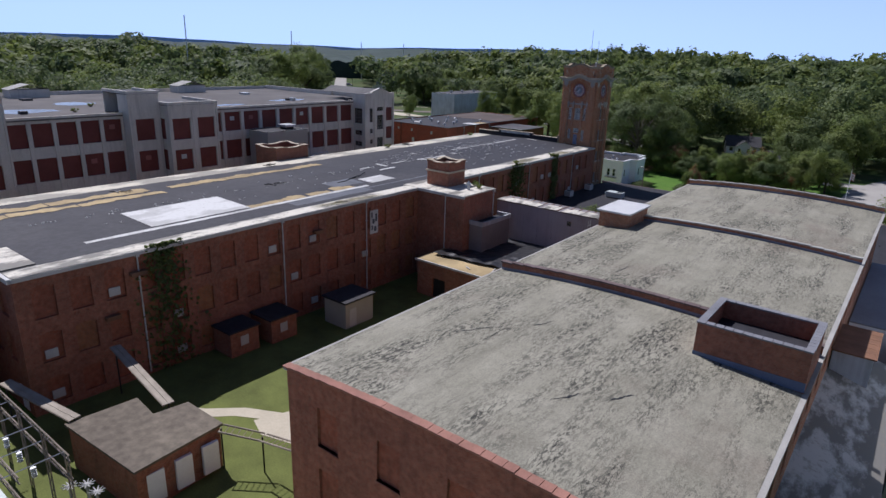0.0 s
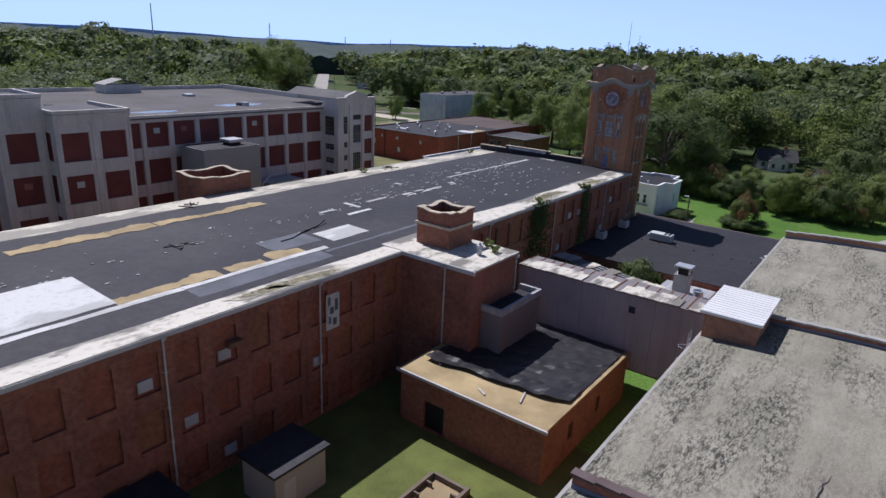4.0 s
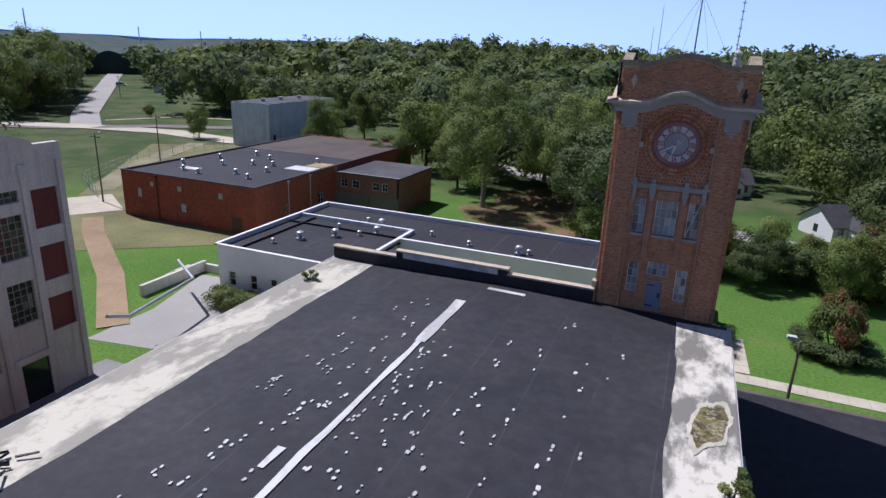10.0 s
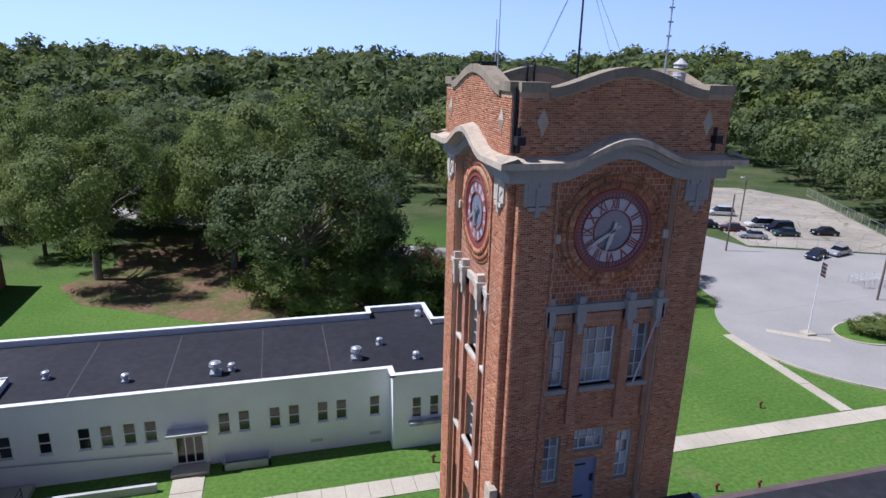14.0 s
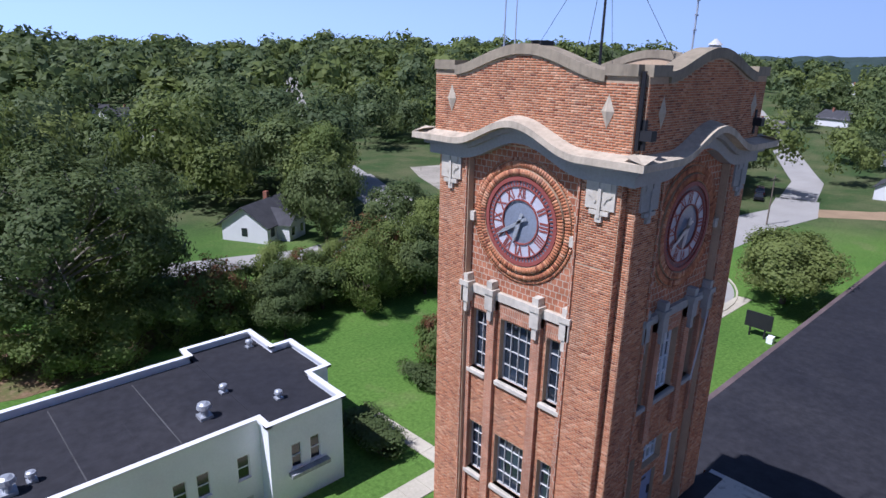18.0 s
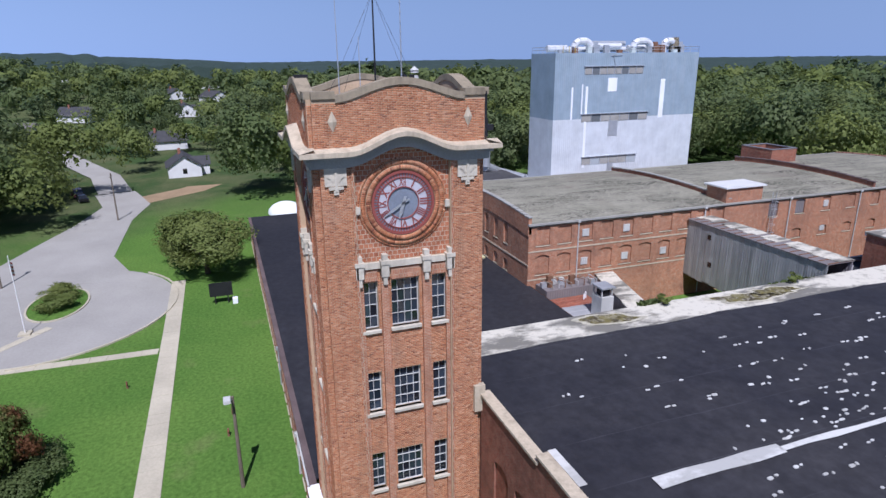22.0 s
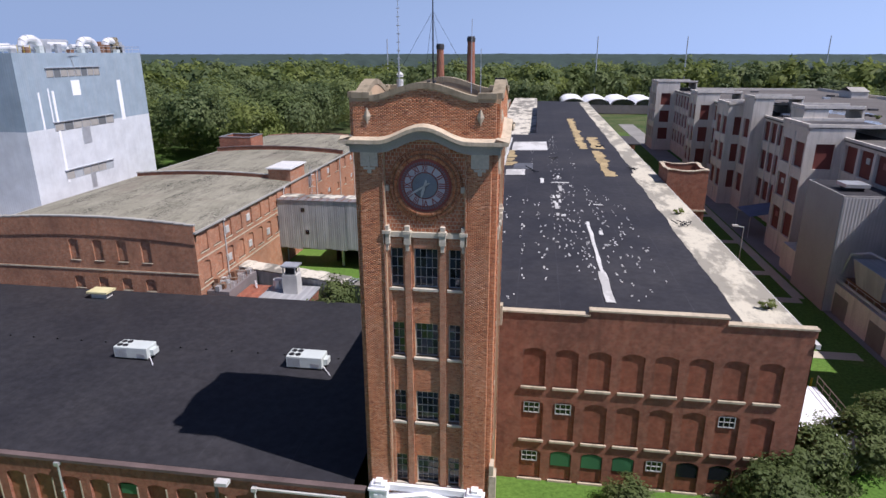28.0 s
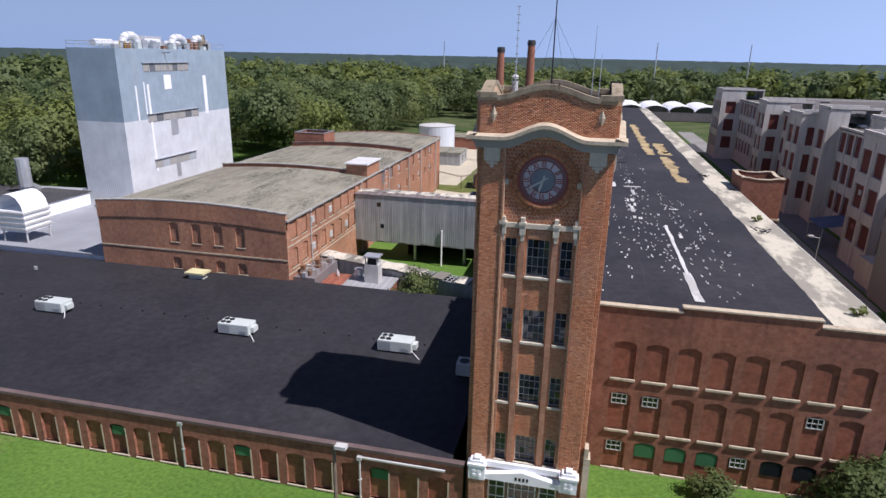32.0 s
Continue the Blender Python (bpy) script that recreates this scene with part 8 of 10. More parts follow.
    v = [bm.verts.new(p) for p in ((-45.2, -36.2, 4.6), (-41.8, -36.2, 4.6), (-41.8, -31, 4.6), (-45.2, -31, 4.6), (-45.8, -37, 7.4), (-41.4, -37, 7.4), (-41.4, -30.2, 7.4), (-45.8, -30.2, 7.4))]
    for q in ((3, 2, 1, 0), (0, 1, 5, 4), (1, 2, 6, 5), (2, 3, 7, 6), (3, 0, 4, 7), (4, 5, 6, 7)):
        bm.faces.new([v[i] for i in q])
    part("hood", bm, SHEET, ct)
    part("frame", slab(-45.2, -41.8, -38.5, -30.8, 3.6, 4.6), RUST, ct)
    bm = bmesh.new()
    pipe(bm, [(-41.6, -39.5, 4.2), (-41.6, -38, 7.6), (-42.5, -36, 8.4), (-43, -32, 8.4), (-43.5, -29.5, 5.0)], 0.12, 6)
    pipe(bm, [(-41.4, -40, 4.0), (-41.4, -22, 4.0)], 0.15, 6)
    part("pipework", bm, STEEL, ct)
    gb = thing("duct_house", "tall windowless grey plastered duct house", "duct house", (-42.5, -44, 0))
    part("wall", slab(-46.0, -40.2, -48.9, -39.4, 0, 14.0), plain("grey plaster", (0.32, 0.315, 0.31), 0.85, 0.12, 1), gb)
    part("north_cladding", slab(-45.9, -40.3, -39.4, -39.32, 0, 13.8), metal_sheet("pale ribbed cladding", (0.5, 0.5, 0.5), 0.35, 0.15), gb)
    part("roof", slab(-45.8, -40.4, -48.7, -39.6, 14.0, 14.05), TAR, gb)
    part("vent_base", slab(-43.4, -41.6, -43.6, -41.8, 14.05, 14.5), BLACK, gb)
    part("vent_cap", slab(-43.8, -41.2, -44.0, -41.4, 14.5, 14.9), STEEL, gb)
    aw = thing("blue_awning", "faded blue awning over a doorway", "awning", (-42, -74, 3))
    bm = bmesh.new()
    v = [bm.verts.new(p) for p in ((-46.4, -77, 4.6), (-41.0, -77, 3.6), (-41.0, -70, 3.6), (-46.4, -70, 4.6))]
    bm.faces.new(v)
    part("canopy", bm, plain("faded blue awning", (0.12, 0.15, 0.24), 0.6, 0.2, 2), aw)
    for y in (-76.8, -70.2):
        bm = bmesh.new()
        tube(bm, (-41.2, y, 0), (-41.2, y, 3.6), 0.06, 0.06, 6)
        part("post", bm, STEEL, aw)


concrete_mill()


# ---- yards between mill and warehouse ----
def yards():
    ts = thing("tarped_shed", "brick shed with torn black tarpaulin over bare decking", "shed", (16, -56, 0))
    x0, x1, y0, y1, z = 9.6, 22.6, -63.9, -48.6, 4.5
    for fc_, L, ops in ((Face(x0, y0, 1, 0), x1 - x0, [(2.4, 4.4, 0.1, 2.6, 0)]), (Face(x1, y0, 0, 1), y1 - y0, [(4, 4.8, 1.6, 3.0, 0), (9, 9.8, 1.6, 3.0, 0)]), (Face(x0, y1, 0, -1), y1 - y0, [])):
        part("wall", wall(fc_, L, 0, z, ops, 0.25), BRICK, ts)
        for o in ops:
            part("dark_opening", infill(fc_, o, 0.24), BLACK, ts)
    part("decking", slab(x0 - 0.15, x1 + 0.15, y0 - 0.15, y1, z, z + 0.14), TAN, ts, "bare tan roof decking")
    part("edge_trim", slab(x0 - 0.3, x1 + 0.3, y0 - 0.3, y0 - 0.15, z - 0.05, z + 0.18), OLD_WHITE, ts)
    bm = bmesh.new()
    n = 26
    g = {}
    for i in range(n + 1):
        for j in range(n + 1):
            u, v = i / n, j / n
            edge = y0 + 2.3 + 1.1 * noise.noise((u * 3.1, 0.2, 1.1)) + (1.6 * u)
            x = x0 + 0.6 + (x1 - x0 - 0.8) * u
            y = edge + (y1 - edge - 0.1) * v
            w = 0.22 * noise.noise((x * 0.8, y * 0.8, 4.0)) + 0.12 * noise.noise((x * 2.1, y * 2.1, 2.0)) + 0.25 * math.exp(-((v) * 6) ** 2)
            g[i, j] = bm.verts.new((x, y, z + 0.2 + abs(w)))
    for i in range(n):
        for j in range(n):
            bm.faces.new((g[i, j], g[i + 1, j], g[i + 1, j + 1], g[i, j + 1]))
    single("tarpaulin", bm, TARP, "crumpled black plastic tarpaulin on the shed roof", "tarpaulin")
    for (ax, ay, bx_, by) in ((16.2, -62.6, 17.0, -63.0), (19.2, -60.8, 19.6, -62.2), (11.0, -60.9, 11.8, -61.6)):
        bm = bmesh.new()
        tube(bm, (ax, ay, z + 0.22), (bx_, by, z + 0.22), 0.09, 0.07, 6)
        single("board_scrap", bm, OLD_WHITE, "pale board scrap lying on the decking", "board")
    # broken covered walkway
    cw = thing("covered_walkway", "long walkway with green grey walls and broken white roof panels", "walkway", (16, -31, 0))
    a, b = Vector((4.7, -28.2)), Vector((29.6, -34.6))
    d = (b - a).normalized()
    q = Vector((-d.y, d.x)) * 2.0
    L = (b - a).length
    rnd = random.Random(8)
    for i in range(12):
        s, e = a + d * (L * i / 12), a + d * (L * (i + 0.985) / 12)
        bm = bmesh.new()
        prism(bm, [tuple(s), tuple(e), tuple(e + q * 0.05), tuple(s + q * 0.05)], 1.0 if i < 9 else 0, 4.2)
        part("wall_panel", bm, GREENISH, cw)
        bm = bmesh.new()
        prism(bm, [tuple(s + q * 0.95), tuple(e + q * 0.95), tuple(e + q), tuple(s + q)], 0, 4.2)
        part("wall_panel", bm, SHEET, cw)
        bm = bmesh.new()
        tube(bm, (s.x, s.y, 0), (s.x, s.y, 4.3), 0.09, 0.09, 6)
        part("post", bm, STEEL, cw)
    for i in range(17):
        if i in (2, 4, 6):
            continue
        s, e = a + d * (L * i / 17), a + d * (L * (i + 0.98) / 17)
        bm = bmesh.new()
        k = rnd.uniform(-0.06, 0.06)
        prism(bm, [tuple(s - q * 0.1), tuple(e - q * 0.1), tuple(e + q * 1.1), tuple(s + q * 1.1)], 4.4 + k, 4.47 + k)
        part("roof_panel", bm, WHITE_ROOF if i > 1 else SHEET, cw)
    bm = bmesh.new()
    for i in range(50):
        s = a + d * (L * i / 50)
        tube(bm, (s.x, s.y, 4.3), (s.x + q.x, s.y + q.y, 4.3), 0.035, 0.035, 4)
    for f_ in (0.0, 0.33, 0.66, 1.0):
        s, e = a + q * f_, b + q * f_
        tube(bm, (*s, 4.33), (*e, 4.33), 0.05, 0.05, 4)
    part("roof_frame", bm, SHEET, cw)
    # plant boxes near it
    v = thing("plant_box", "tall white vent box with open top beside the walkway", "vent box", (20.8, -27.5, 0))
    part("body", slab(20.0, 21.7, -28.2, -26.8, 0, 5.8), OLD_WHITE, v)
    for x, y in ((20.1, -28.1), (21.5, -28.1), (20.1, -26.95), (21.5, -26.95)):
        part("corner_post", slab(x, x + 0.12, y, y + 0.12, 5.8, 6.7), OLD_WHITE, v)
    part("cap", slab(19.9, 21.8, -28.3, -26.7, 6.7, 6.85), STEEL, v)
    part("core", slab(20.3, 21.4, -27.9, -27.1, 5.8, 6.6), BLACK, v)
    v = thing("plant_room", "low brick plant room with metal roof beside the walkway", "plant room", (23, -27.5, 0))
    part("wall", slab(18.5, 26.8, -29.4, -24.3, 0, 3.4), BRICK, v)
    part("roof", slab(18.3, 24.0, -29.5, -24.3, 3.4, 3.55), SHEET, v)
    bm = bmesh.new()
    tube(bm, (23.0, -28.5, 3.5), (23.0, -28.5, 4.6), 0.55, 0.55, 14)
    part("round_vent", bm, STEEL, v)
    bm = bmesh.new()
    pipe(bm, [(24.6, -28.2, 3.0), (25.6, -28.4, 3.0), (25.6, -28.4, 4.0)], 0.09, 8)
    pipe(bm, [(24.6, -28.6, 3.3), (25.9, -28.8, 3.3), (25.9, -28.8, 4.1)], 0.09, 8)
    part("pipes", bm, WHITE_TRIM, v)
    v = thing("pipe_rack", "cluster of white pipes and units on a small roof", "pipe rack", (28, -27, 0))
    part("deck", slab(27.0, 29.6, -31.5, -24.6, 0, 4.3), SHEET_DARK, v)
    rnd = random.Random(2)
    for i in range(10):
        x, y = rnd.uniform(27.2, 29.0), rnd.uniform(-31, -25.2)
        s = rnd.uniform(0.25, 0.55)
        part("unit", slab(x, x + s, y, y + s * 1.4, 4.3, 4.4 + s * rnd.uniform(0.8, 2)), (RUST, OLD_WHITE, STEEL)[i % 3], v)
    for i in range(8):
        bm = bmesh.new()
        y = -31 + i * 0.8
        h_ = 4.9 + 0.35 * noise.noise((i * 1.7, 0, 2))
        pipe(bm, [(27.2, y, 4.4), (27.2, y, h_), (28.9, y + 0.4 * (i % 3), h_), (28.9, y + 0.4 * (i % 3), 4.4)], 0.045, 6)
        part("pipe", bm, (OLD_WHITE, AGED_STEEL, RUST)[i % 3], v)
    # yard huts by the mill
    HX, HY = 7.6, -77.6
    h = thing("storage_hut", "pale storage hut with dark flat roof in the yard", "hut", (10.5, -75.6, 0))
    part("wall", slab(HX, HX + 3.4, HY, HY + 4.2, 0, 3.0), plain("pale beige siding", (0.4, 0.38, 0.33), 0.8, 0.1, 2), h)
    part("roof", slab(HX - 0.25, HX + 3.65, HY - 0.25, HY + 4.45, 3.0, 3.2), TAR, h)
    part("door", slab(HX + 3.39, HX + 3.43, HY + 0.6, HY + 1.6, 0.1, 2.2), OLD_WHITE, h)
    for x, y in ((6.0, -88.0), (6.4, -83.5)):
        h = thing("brick_hut", "small brick hut with sagging dark roof against the mill", "hut", (x, y, 0))
        part("wall", slab(4.6, x + 1.6, y - 1.6, y + 1.6, 0, 2.6), BRICK, h)
        part("roof", slab(4.6, x + 1.8, y - 1.8, y + 1.8, 2.6, 2.75), TAR, h)
        part("board", slab(x + 1.58, x + 1.63, y - 0.5, y + 0.4, 1.0, 2.0), OLD_WHITE, h)
    single("steel_box", slab(13.9, 16.2, -76.6, -75.0, 0, 0.7), SHEET, "low grey steel box on the grass", "box")
    # long timber-edged bed in the courtyard, with short posts inside its edges
    tb = thing("garden_bed", "long timber-edged earth bed with short dark posts", "garden bed", (17.8, -78, 0))
    for x0, x1, y0, y1 in ((16.2, 16.45, -88.8, -68.2), (19.1, 19.35, -88.8, -67.8), (16.45, 19.1, -88.8, -88.55), (16.45, 19.1, -68.2, -67.95)):
        part("edging", slab(x0, x1, y0, y1, 0, 0.55), WOOD, tb, "dark weathered timber edging")
    part("soil", slab(16.45, 19.1, -88.55, -68.2, 0, 0.14), plain("dry tan soil", (0.3, 0.23, 0.13), 0.95, 0.4, 1.5), tb, "dry tan soil")
    for i in range(14):
        for x in (16.75, 18.8):
            part("post", slab(x - 0.22, x + 0.22, -87.6 + i * 1.42, -87.45 + i * 1.42, 0.1, 0.5), WOOD, tb)
    # courtyard substation hut with L-shaped roof
    ch = thing("substation_hut", "brick hut with L-shaped brown felt roof in the yard", "hut", (17.5, -103, 0))
    pl_ = [(13.2, -106.6), (22.0, -106.0), (21.4, -99.3), (17.0, -99.4), (16.6, -101.9), (13.6, -101.6)]
    bm = bmesh.new()
    prism(bm, [(17.5 + (x - 17.5) * 0.96, -103 + (y + 103) * 0.95) for x, y in pl_], 0, 3.4)
    part("wall", bm, BRICK, ch)
    bm = bmesh.new()
    prism(bm, pl_, 3.4, 3.58)
    part("roof", bm, roofing("brown roofing felt", (0.17, 0.145, 0.11), 0.0, 3.0, (0.09, 0.075, 0.06), 0.7, 0.95), ch, "worn brown felt roof")
    for y in (-105.2, -103.2, -101.2):
        part("white_panel", slab(21.55, 21.8, y, y + 1.2, 0.4, 2.7), WHITE, ch)
    # gantries
    def gantry(pts, z, w, label):
        g_ = thing("cable_gantry", label, "gantry", (*pts[0], 0))
        for (ax, ay, az), (bx_, by, bz) in zip([(*p, z_) for p, z_ in zip(pts, z)], [(*p, z_) for p, z_ in zip(pts[1:], z[1:])]):
            A, B = Vector((ax, ay, az)), Vector((bx_, by, bz))
            dd = (B - A).normalized()
            qq = Vector((-dd.y, dd.x, 0)).normalized() * w
            for k in (-1, 1):
                bm = bmesh.new()
                tube(bm, A + qq * k, B + qq * k, 0.07, 0.07, 6)
                part("rail", bm, AGED_STEEL, g_)
            n_ = int((B - A).length / 0.45)
            for i in range(n_):
                bm = bmesh.new()
                c = A + dd * (i * 0.45)
                tube(bm, c - qq, c + qq, 0.03, 0.03, 4)
                part("rung", bm, AGED_STEEL, g_)
            if "timber" in label or "mill" in label:
                for k in (-0.5, 0.5):
                    bm = bmesh.new()
                    e0, e1 = A + qq * (k - 0.46) + Vector((0, 0, 0.06)), A + qq * (k + 0.46) + Vector((0, 0, 0.06))
                    f0, f1 = e0 + (B - A), e1 + (B - A)
                    top_ = [bm.verts.new(p) for p in (e0, e1, f1, f0)]
                    low_ = [bm.verts.new(p - Vector((0, 0, 0.05))) for p in (e0, e1, f1, f0)]
                    bm.faces.new(top_)
                    bm.faces.new(low_[::-1])
                    for q_ in range(4):
                        bm.faces.new((top_[q_], low_[q_], low_[(q_ + 1) % 4], top_[(q_ + 1) % 4]))
                    bmesh.ops.recalc_face_normals(bm, faces=bm.faces[:])
                    part("plank", bm, GREY_WOOD, g_, "weathered grey plank")
            for e_ in (A, B):
                bm = bmesh.new()
                tube(bm, (e_.x, e_.y, 0), e_, 0.06, 0.06, 6)
                part("leg", bm, BLACK, g_)
        return g_

    gantry([(21.6, -99.6), (24.2, -98.0), (29.4, -97.6)], (3.4, 3.0, 3.9), 0.45, "steel cable gantry from the hut to the warehouse")
    gantry([(6.0, -99.6), (16.4, -100.6)], (4.6, 3.7), 0.4, "pale timber gantry from the hut to the mill")
    gantry([(5.0, -107.5), (13.3, -105.9)], (4.2, 3.7), 0.4, "steel gantry from the hut to the mill")
    st = thing("switchyard_frame", "lattice steel switchyard frame with insulators", "steel frame", (15, -111, 0))
    rnd = random.Random(4)
    for x in (9.5, 13.5, 17.5, 21.0):
        for y in (-114.5, -109.2):
            bm = bmesh.new()
            for ox in (-0.25, 0.25):
                tube(bm, (x + ox, y, 0), (x + ox, y, 6.2), 0.05, 0.05, 4)
            for k in range(8):
                tube(bm, (x - 0.25, y, k * 0.75), (x + 0.25, y, k * 0.75 + 0.75), 0.03, 0.03, 4)
            part("mast", bm, AGED_STEEL, st)
    for y in (-114.5, -111.8, -109.2):
        for z in (4.4, 6.0):
            bm = bmesh.new()
            for oz in (0, 0.4):
                tube(bm, (8.5, y, z + oz), (21.5, y, z + oz), 0.05, 0.05, 4)
            for k in range(24):
                tube(bm, (8.5 + k * 0.54, y, z + 0.4 * (k % 2)), (9.04 + k * 0.54, y, z + 0.4 * ((k + 1) % 2)), 0.03, 0.03, 4)
            part("truss", bm, AGED_STEEL, st)
    for x in (10.2, 12.5, 14.6, 16.8, 19.0):
        bm = bmesh.new()
        tube(bm, (x, -115, 5.2), (x, -108.6, 5.2), 0.04, 0.04, 4)
        for y in (-113.4, -110.4):
            for k in range(4):
                tube(bm, (x, y, 4.4 + k * 0.18), (x, y, 4.48 + k * 0.18), 0.16, 0.16, 8)
        part("busbar", bm, STEEL, st)
    for x, y in ((18.6, -107.6), (19.8, -107.5), (18.0, -108.4)):
        bm = bmesh.new()
        for k in range(10):
            a_ = k * 0.628
            tube(bm, (x, y, 1.9), (x + 0.5 * math.cos(a_), y + 0.5 * math.sin(a_), 2.0), 0.06, 0.03, 5)
        tube(bm, (x, y, 0), (x, y, 2.0), 0.1, 0.1, 6)
        part("insulator_star", bm, OLD_WHITE, st)
    part("transformer", slab(10.5, 13.0, -113.6, -111.4, 0, 2.2), UNIT, st)
    part("transformer", slab(15.2, 17.4, -113.6, -111.4, 0, 2.2), UNIT, st)


yards()


# ---- trees and woods ----
def crown_points(rng, nblob, nleaf, leaf, flat=0.8, spread=1.0, low=-0.45, boughs=None):
    """Leaves on clumps that cover a few big rounded boughs, which make up a crown of radius about 1; three corners for each leaf."""
    nb = max(6, min(14, nblob // 3))
    k = np.arange(nb) + 0.5
    zz = 1 - (1 - low) * k / nb
    an = k * 2.39996 + rng.uniform(0, 6.3)
    d = np.stack([np.sqrt(1 - zz * zz) * np.cos(an), np.sqrt(1 - zz * zz) * np.sin(an), zz], 1) + rng.normal(scale=0.3, size=(nb, 3))
    d /= np.linalg.norm(d, axis=1)[:, None]
    big = rng.uniform(0.2, 0.42, nb)
    c = d * (rng.uniform(0.3, 0.66, nb) * spread)[:, None]
    if boughs is not None:
        c, big, nb = boughs[:, :3], boughs[:, 3], len(boughs)
        d = c / np.linalg.norm(c, axis=1)[:, None]
    w = rng.integers(0, nb, nblob)
    w[:nb] = np.arange(nb)
    e = rng.normal(size=(nblob, 3)) + d[w] * 1.1 + np.array([0, 0, 0.35])
    e /= np.linalg.norm(e, axis=1)[:, None]
    r = rng.uniform(0.75, 1.3, nblob) * min(0.42, 2.1 / math.sqrt(nblob))
    cc = c[w] + e * (big[w] * rng.uniform(0.55, 1.0, nblob))[:, None]
    f = rng.normal(size=(nblob, nleaf, 3)) + e[:, None] * 0.8
    f /= np.linalg.norm(f, axis=2)[:, :, None]
    p = (cc[:, None] + f * (r[:, None, None] * rng.uniform(0.25, 1.22, (nblob, nleaf, 1)))).reshape(-1, 3)
    nrm = f * 0.5 + e[:, None] * 0.5 + d[w][:, None] * 0.35
    nrm = nrm.reshape(-1, 3) + rng.normal(scale=0.36, size=(len(p), 3))
    nrm /= np.linalg.norm(nrm, axis=1)[:, None]
    t = np.cross(nrm, rng.normal(size=(len(p), 3)))
    t /= np.linalg.norm(t, axis=1)[:, None] + 1e-9
    b = np.cross(nrm, t)
    s = leaf * rng.uniform(0.65, 1.2, (len(p), 1))
    p[:, 2] *= flat
    q = np.stack([p + t * s * 1.25, p - t * s * 0.6 + b * s * 0.85, p - t * s * 0.6 - b * s * 0.85], 1)
    return q.reshape(-1, 3)


def leaf_mesh(name, v, mat):
    me = bpy.data.meshes.new(name)
    n = len(v) // 3
    me.vertices.add(len(v))
    me.vertices.foreach_set("co", np.ascontiguousarray(v, dtype=np.float32).ravel())
    me.loops.add(len(v))
    me.loops.foreach_set("vertex_index", np.arange(len(v), dtype=np.int32))
    me.polygons.add(n)
    me.polygons.foreach_set("loop_start", np.arange(0, len(v), 3, dtype=np.int32))
    me.update(calc_edges=True)
    me.materials.append(mat)
    return me


RNG = np.random.default_rng(7)


def tree_kind(mat, R=6.6, H=15.0, nblob=90, nleaf=130, leaf=0.03, flat=0.9, label="", trunk=0.34):
    """One tree at the origin: trunk with limbs, and a crown of leaf clumps."""
    t = thing("tree", label, "tree", (0, 0, 0), "trees round the works")
    bm = bmesh.new()
    hb = H * 0.36
    tube(bm, (0, 0, -0.3), (0.1, 0.05, hb), trunk, trunk * 0.6, 9)
    for i in range(7):
        a = i * 0.9 + 0.3
        z = hb * (0.55 + 0.06 * i)
        e = (R * 0.6 * math.cos(a), R * 0.6 * math.sin(a), H * (0.55 + 0.05 * (i % 4)))
        m_ = (R * 0.25 * math.cos(a), R * 0.25 * math.sin(a), (z + e[2]) / 2)
        tube(bm, (0.05, 0.03, z), m_, trunk * 0.45, trunk * 0.3, 6)
        tube(bm, m_, e, trunk * 0.3, trunk * 0.1, 6)
    part("trunk", bm, BARK, None).parent = t
    v = crown_points(RNG, nblob, nleaf, leaf, flat, low=-0.85)
    hz = H * 0.5
    v = v * np.array([R, R, hz]) + np.array([0, 0, H - hz * 0.98])
    part("crown", leaf_mesh("crown", v, mat), None, None).parent = t
    return t


def oak_kind(mat, R, H, label, nb=20, trunk=0.5, seed=1):
    """A spreading open oak: trunk, a forked limb to every bough, and leaf clumps with gaps between the boughs."""
    rng = np.random.default_rng(seed)
    t = thing("tree", label, "tree", (0, 0, 0), "trees round the works")
    k = np.arange(nb) + 0.5
    zz = 0.95 - 1.55 * k / nb
    an = k * 2.39996 + rng.uniform(-0.35, 0.35, nb)
    rad = rng.uniform(0.5, 0.86, nb)
    hor = np.sqrt(np.clip(1 - zz * zz, 0, 1))
    boughs = np.stack([hor * np.cos(an) * rad, hor * np.sin(an) * rad, zz * rad, rng.uniform(0.15, 0.3, nb)], 1)
    hz = H * 0.45
    bm = bmesh.new()
    hb = H * 0.3
    tube(bm, (0, 0, -0.3), (0.15, 0.1, hb), trunk, trunk * 0.7, 10)
    tube(bm, (0.15, 0.1, hb), (-0.2, 0.3, H * 0.68), trunk * 0.7, trunk * 0.3, 8)
    for x, y, z, _ in boughs:
        e = Vector((x * R, y * R, z * hz + H - hz))
        f = rng.uniform(0, 1)
        s_ = Vector((0.1, 0.15, hb * 0.8 + (min(e.z, H * 0.75) - hb) * 0.45 * f))
        m_ = s_.lerp(e, 0.5) + Vector((0, 0, R * 0.06))
        tube(bm, s_, m_, trunk * 0.34, trunk * 0.2, 6)
        tube(bm, m_, e, trunk * 0.2, trunk * 0.07, 5)
        for q in range(3):
            o = Vector(rng.normal(size=3)) * R * 0.14
            tube(bm, m_.lerp(e, 0.5), e + o, trunk * 0.09, trunk * 0.03, 4)
    part("trunk", bm, BARK_PALE, None).parent = t
    v = crown_points(rng, nb * 9, 130, 0.0185, 1.0, boughs=boughs) * np.array([R, R, hz]) + np.array([0, 0, H - hz])
    part("crown", leaf_mesh("crown", v, mat), None, None).parent = t
    return t


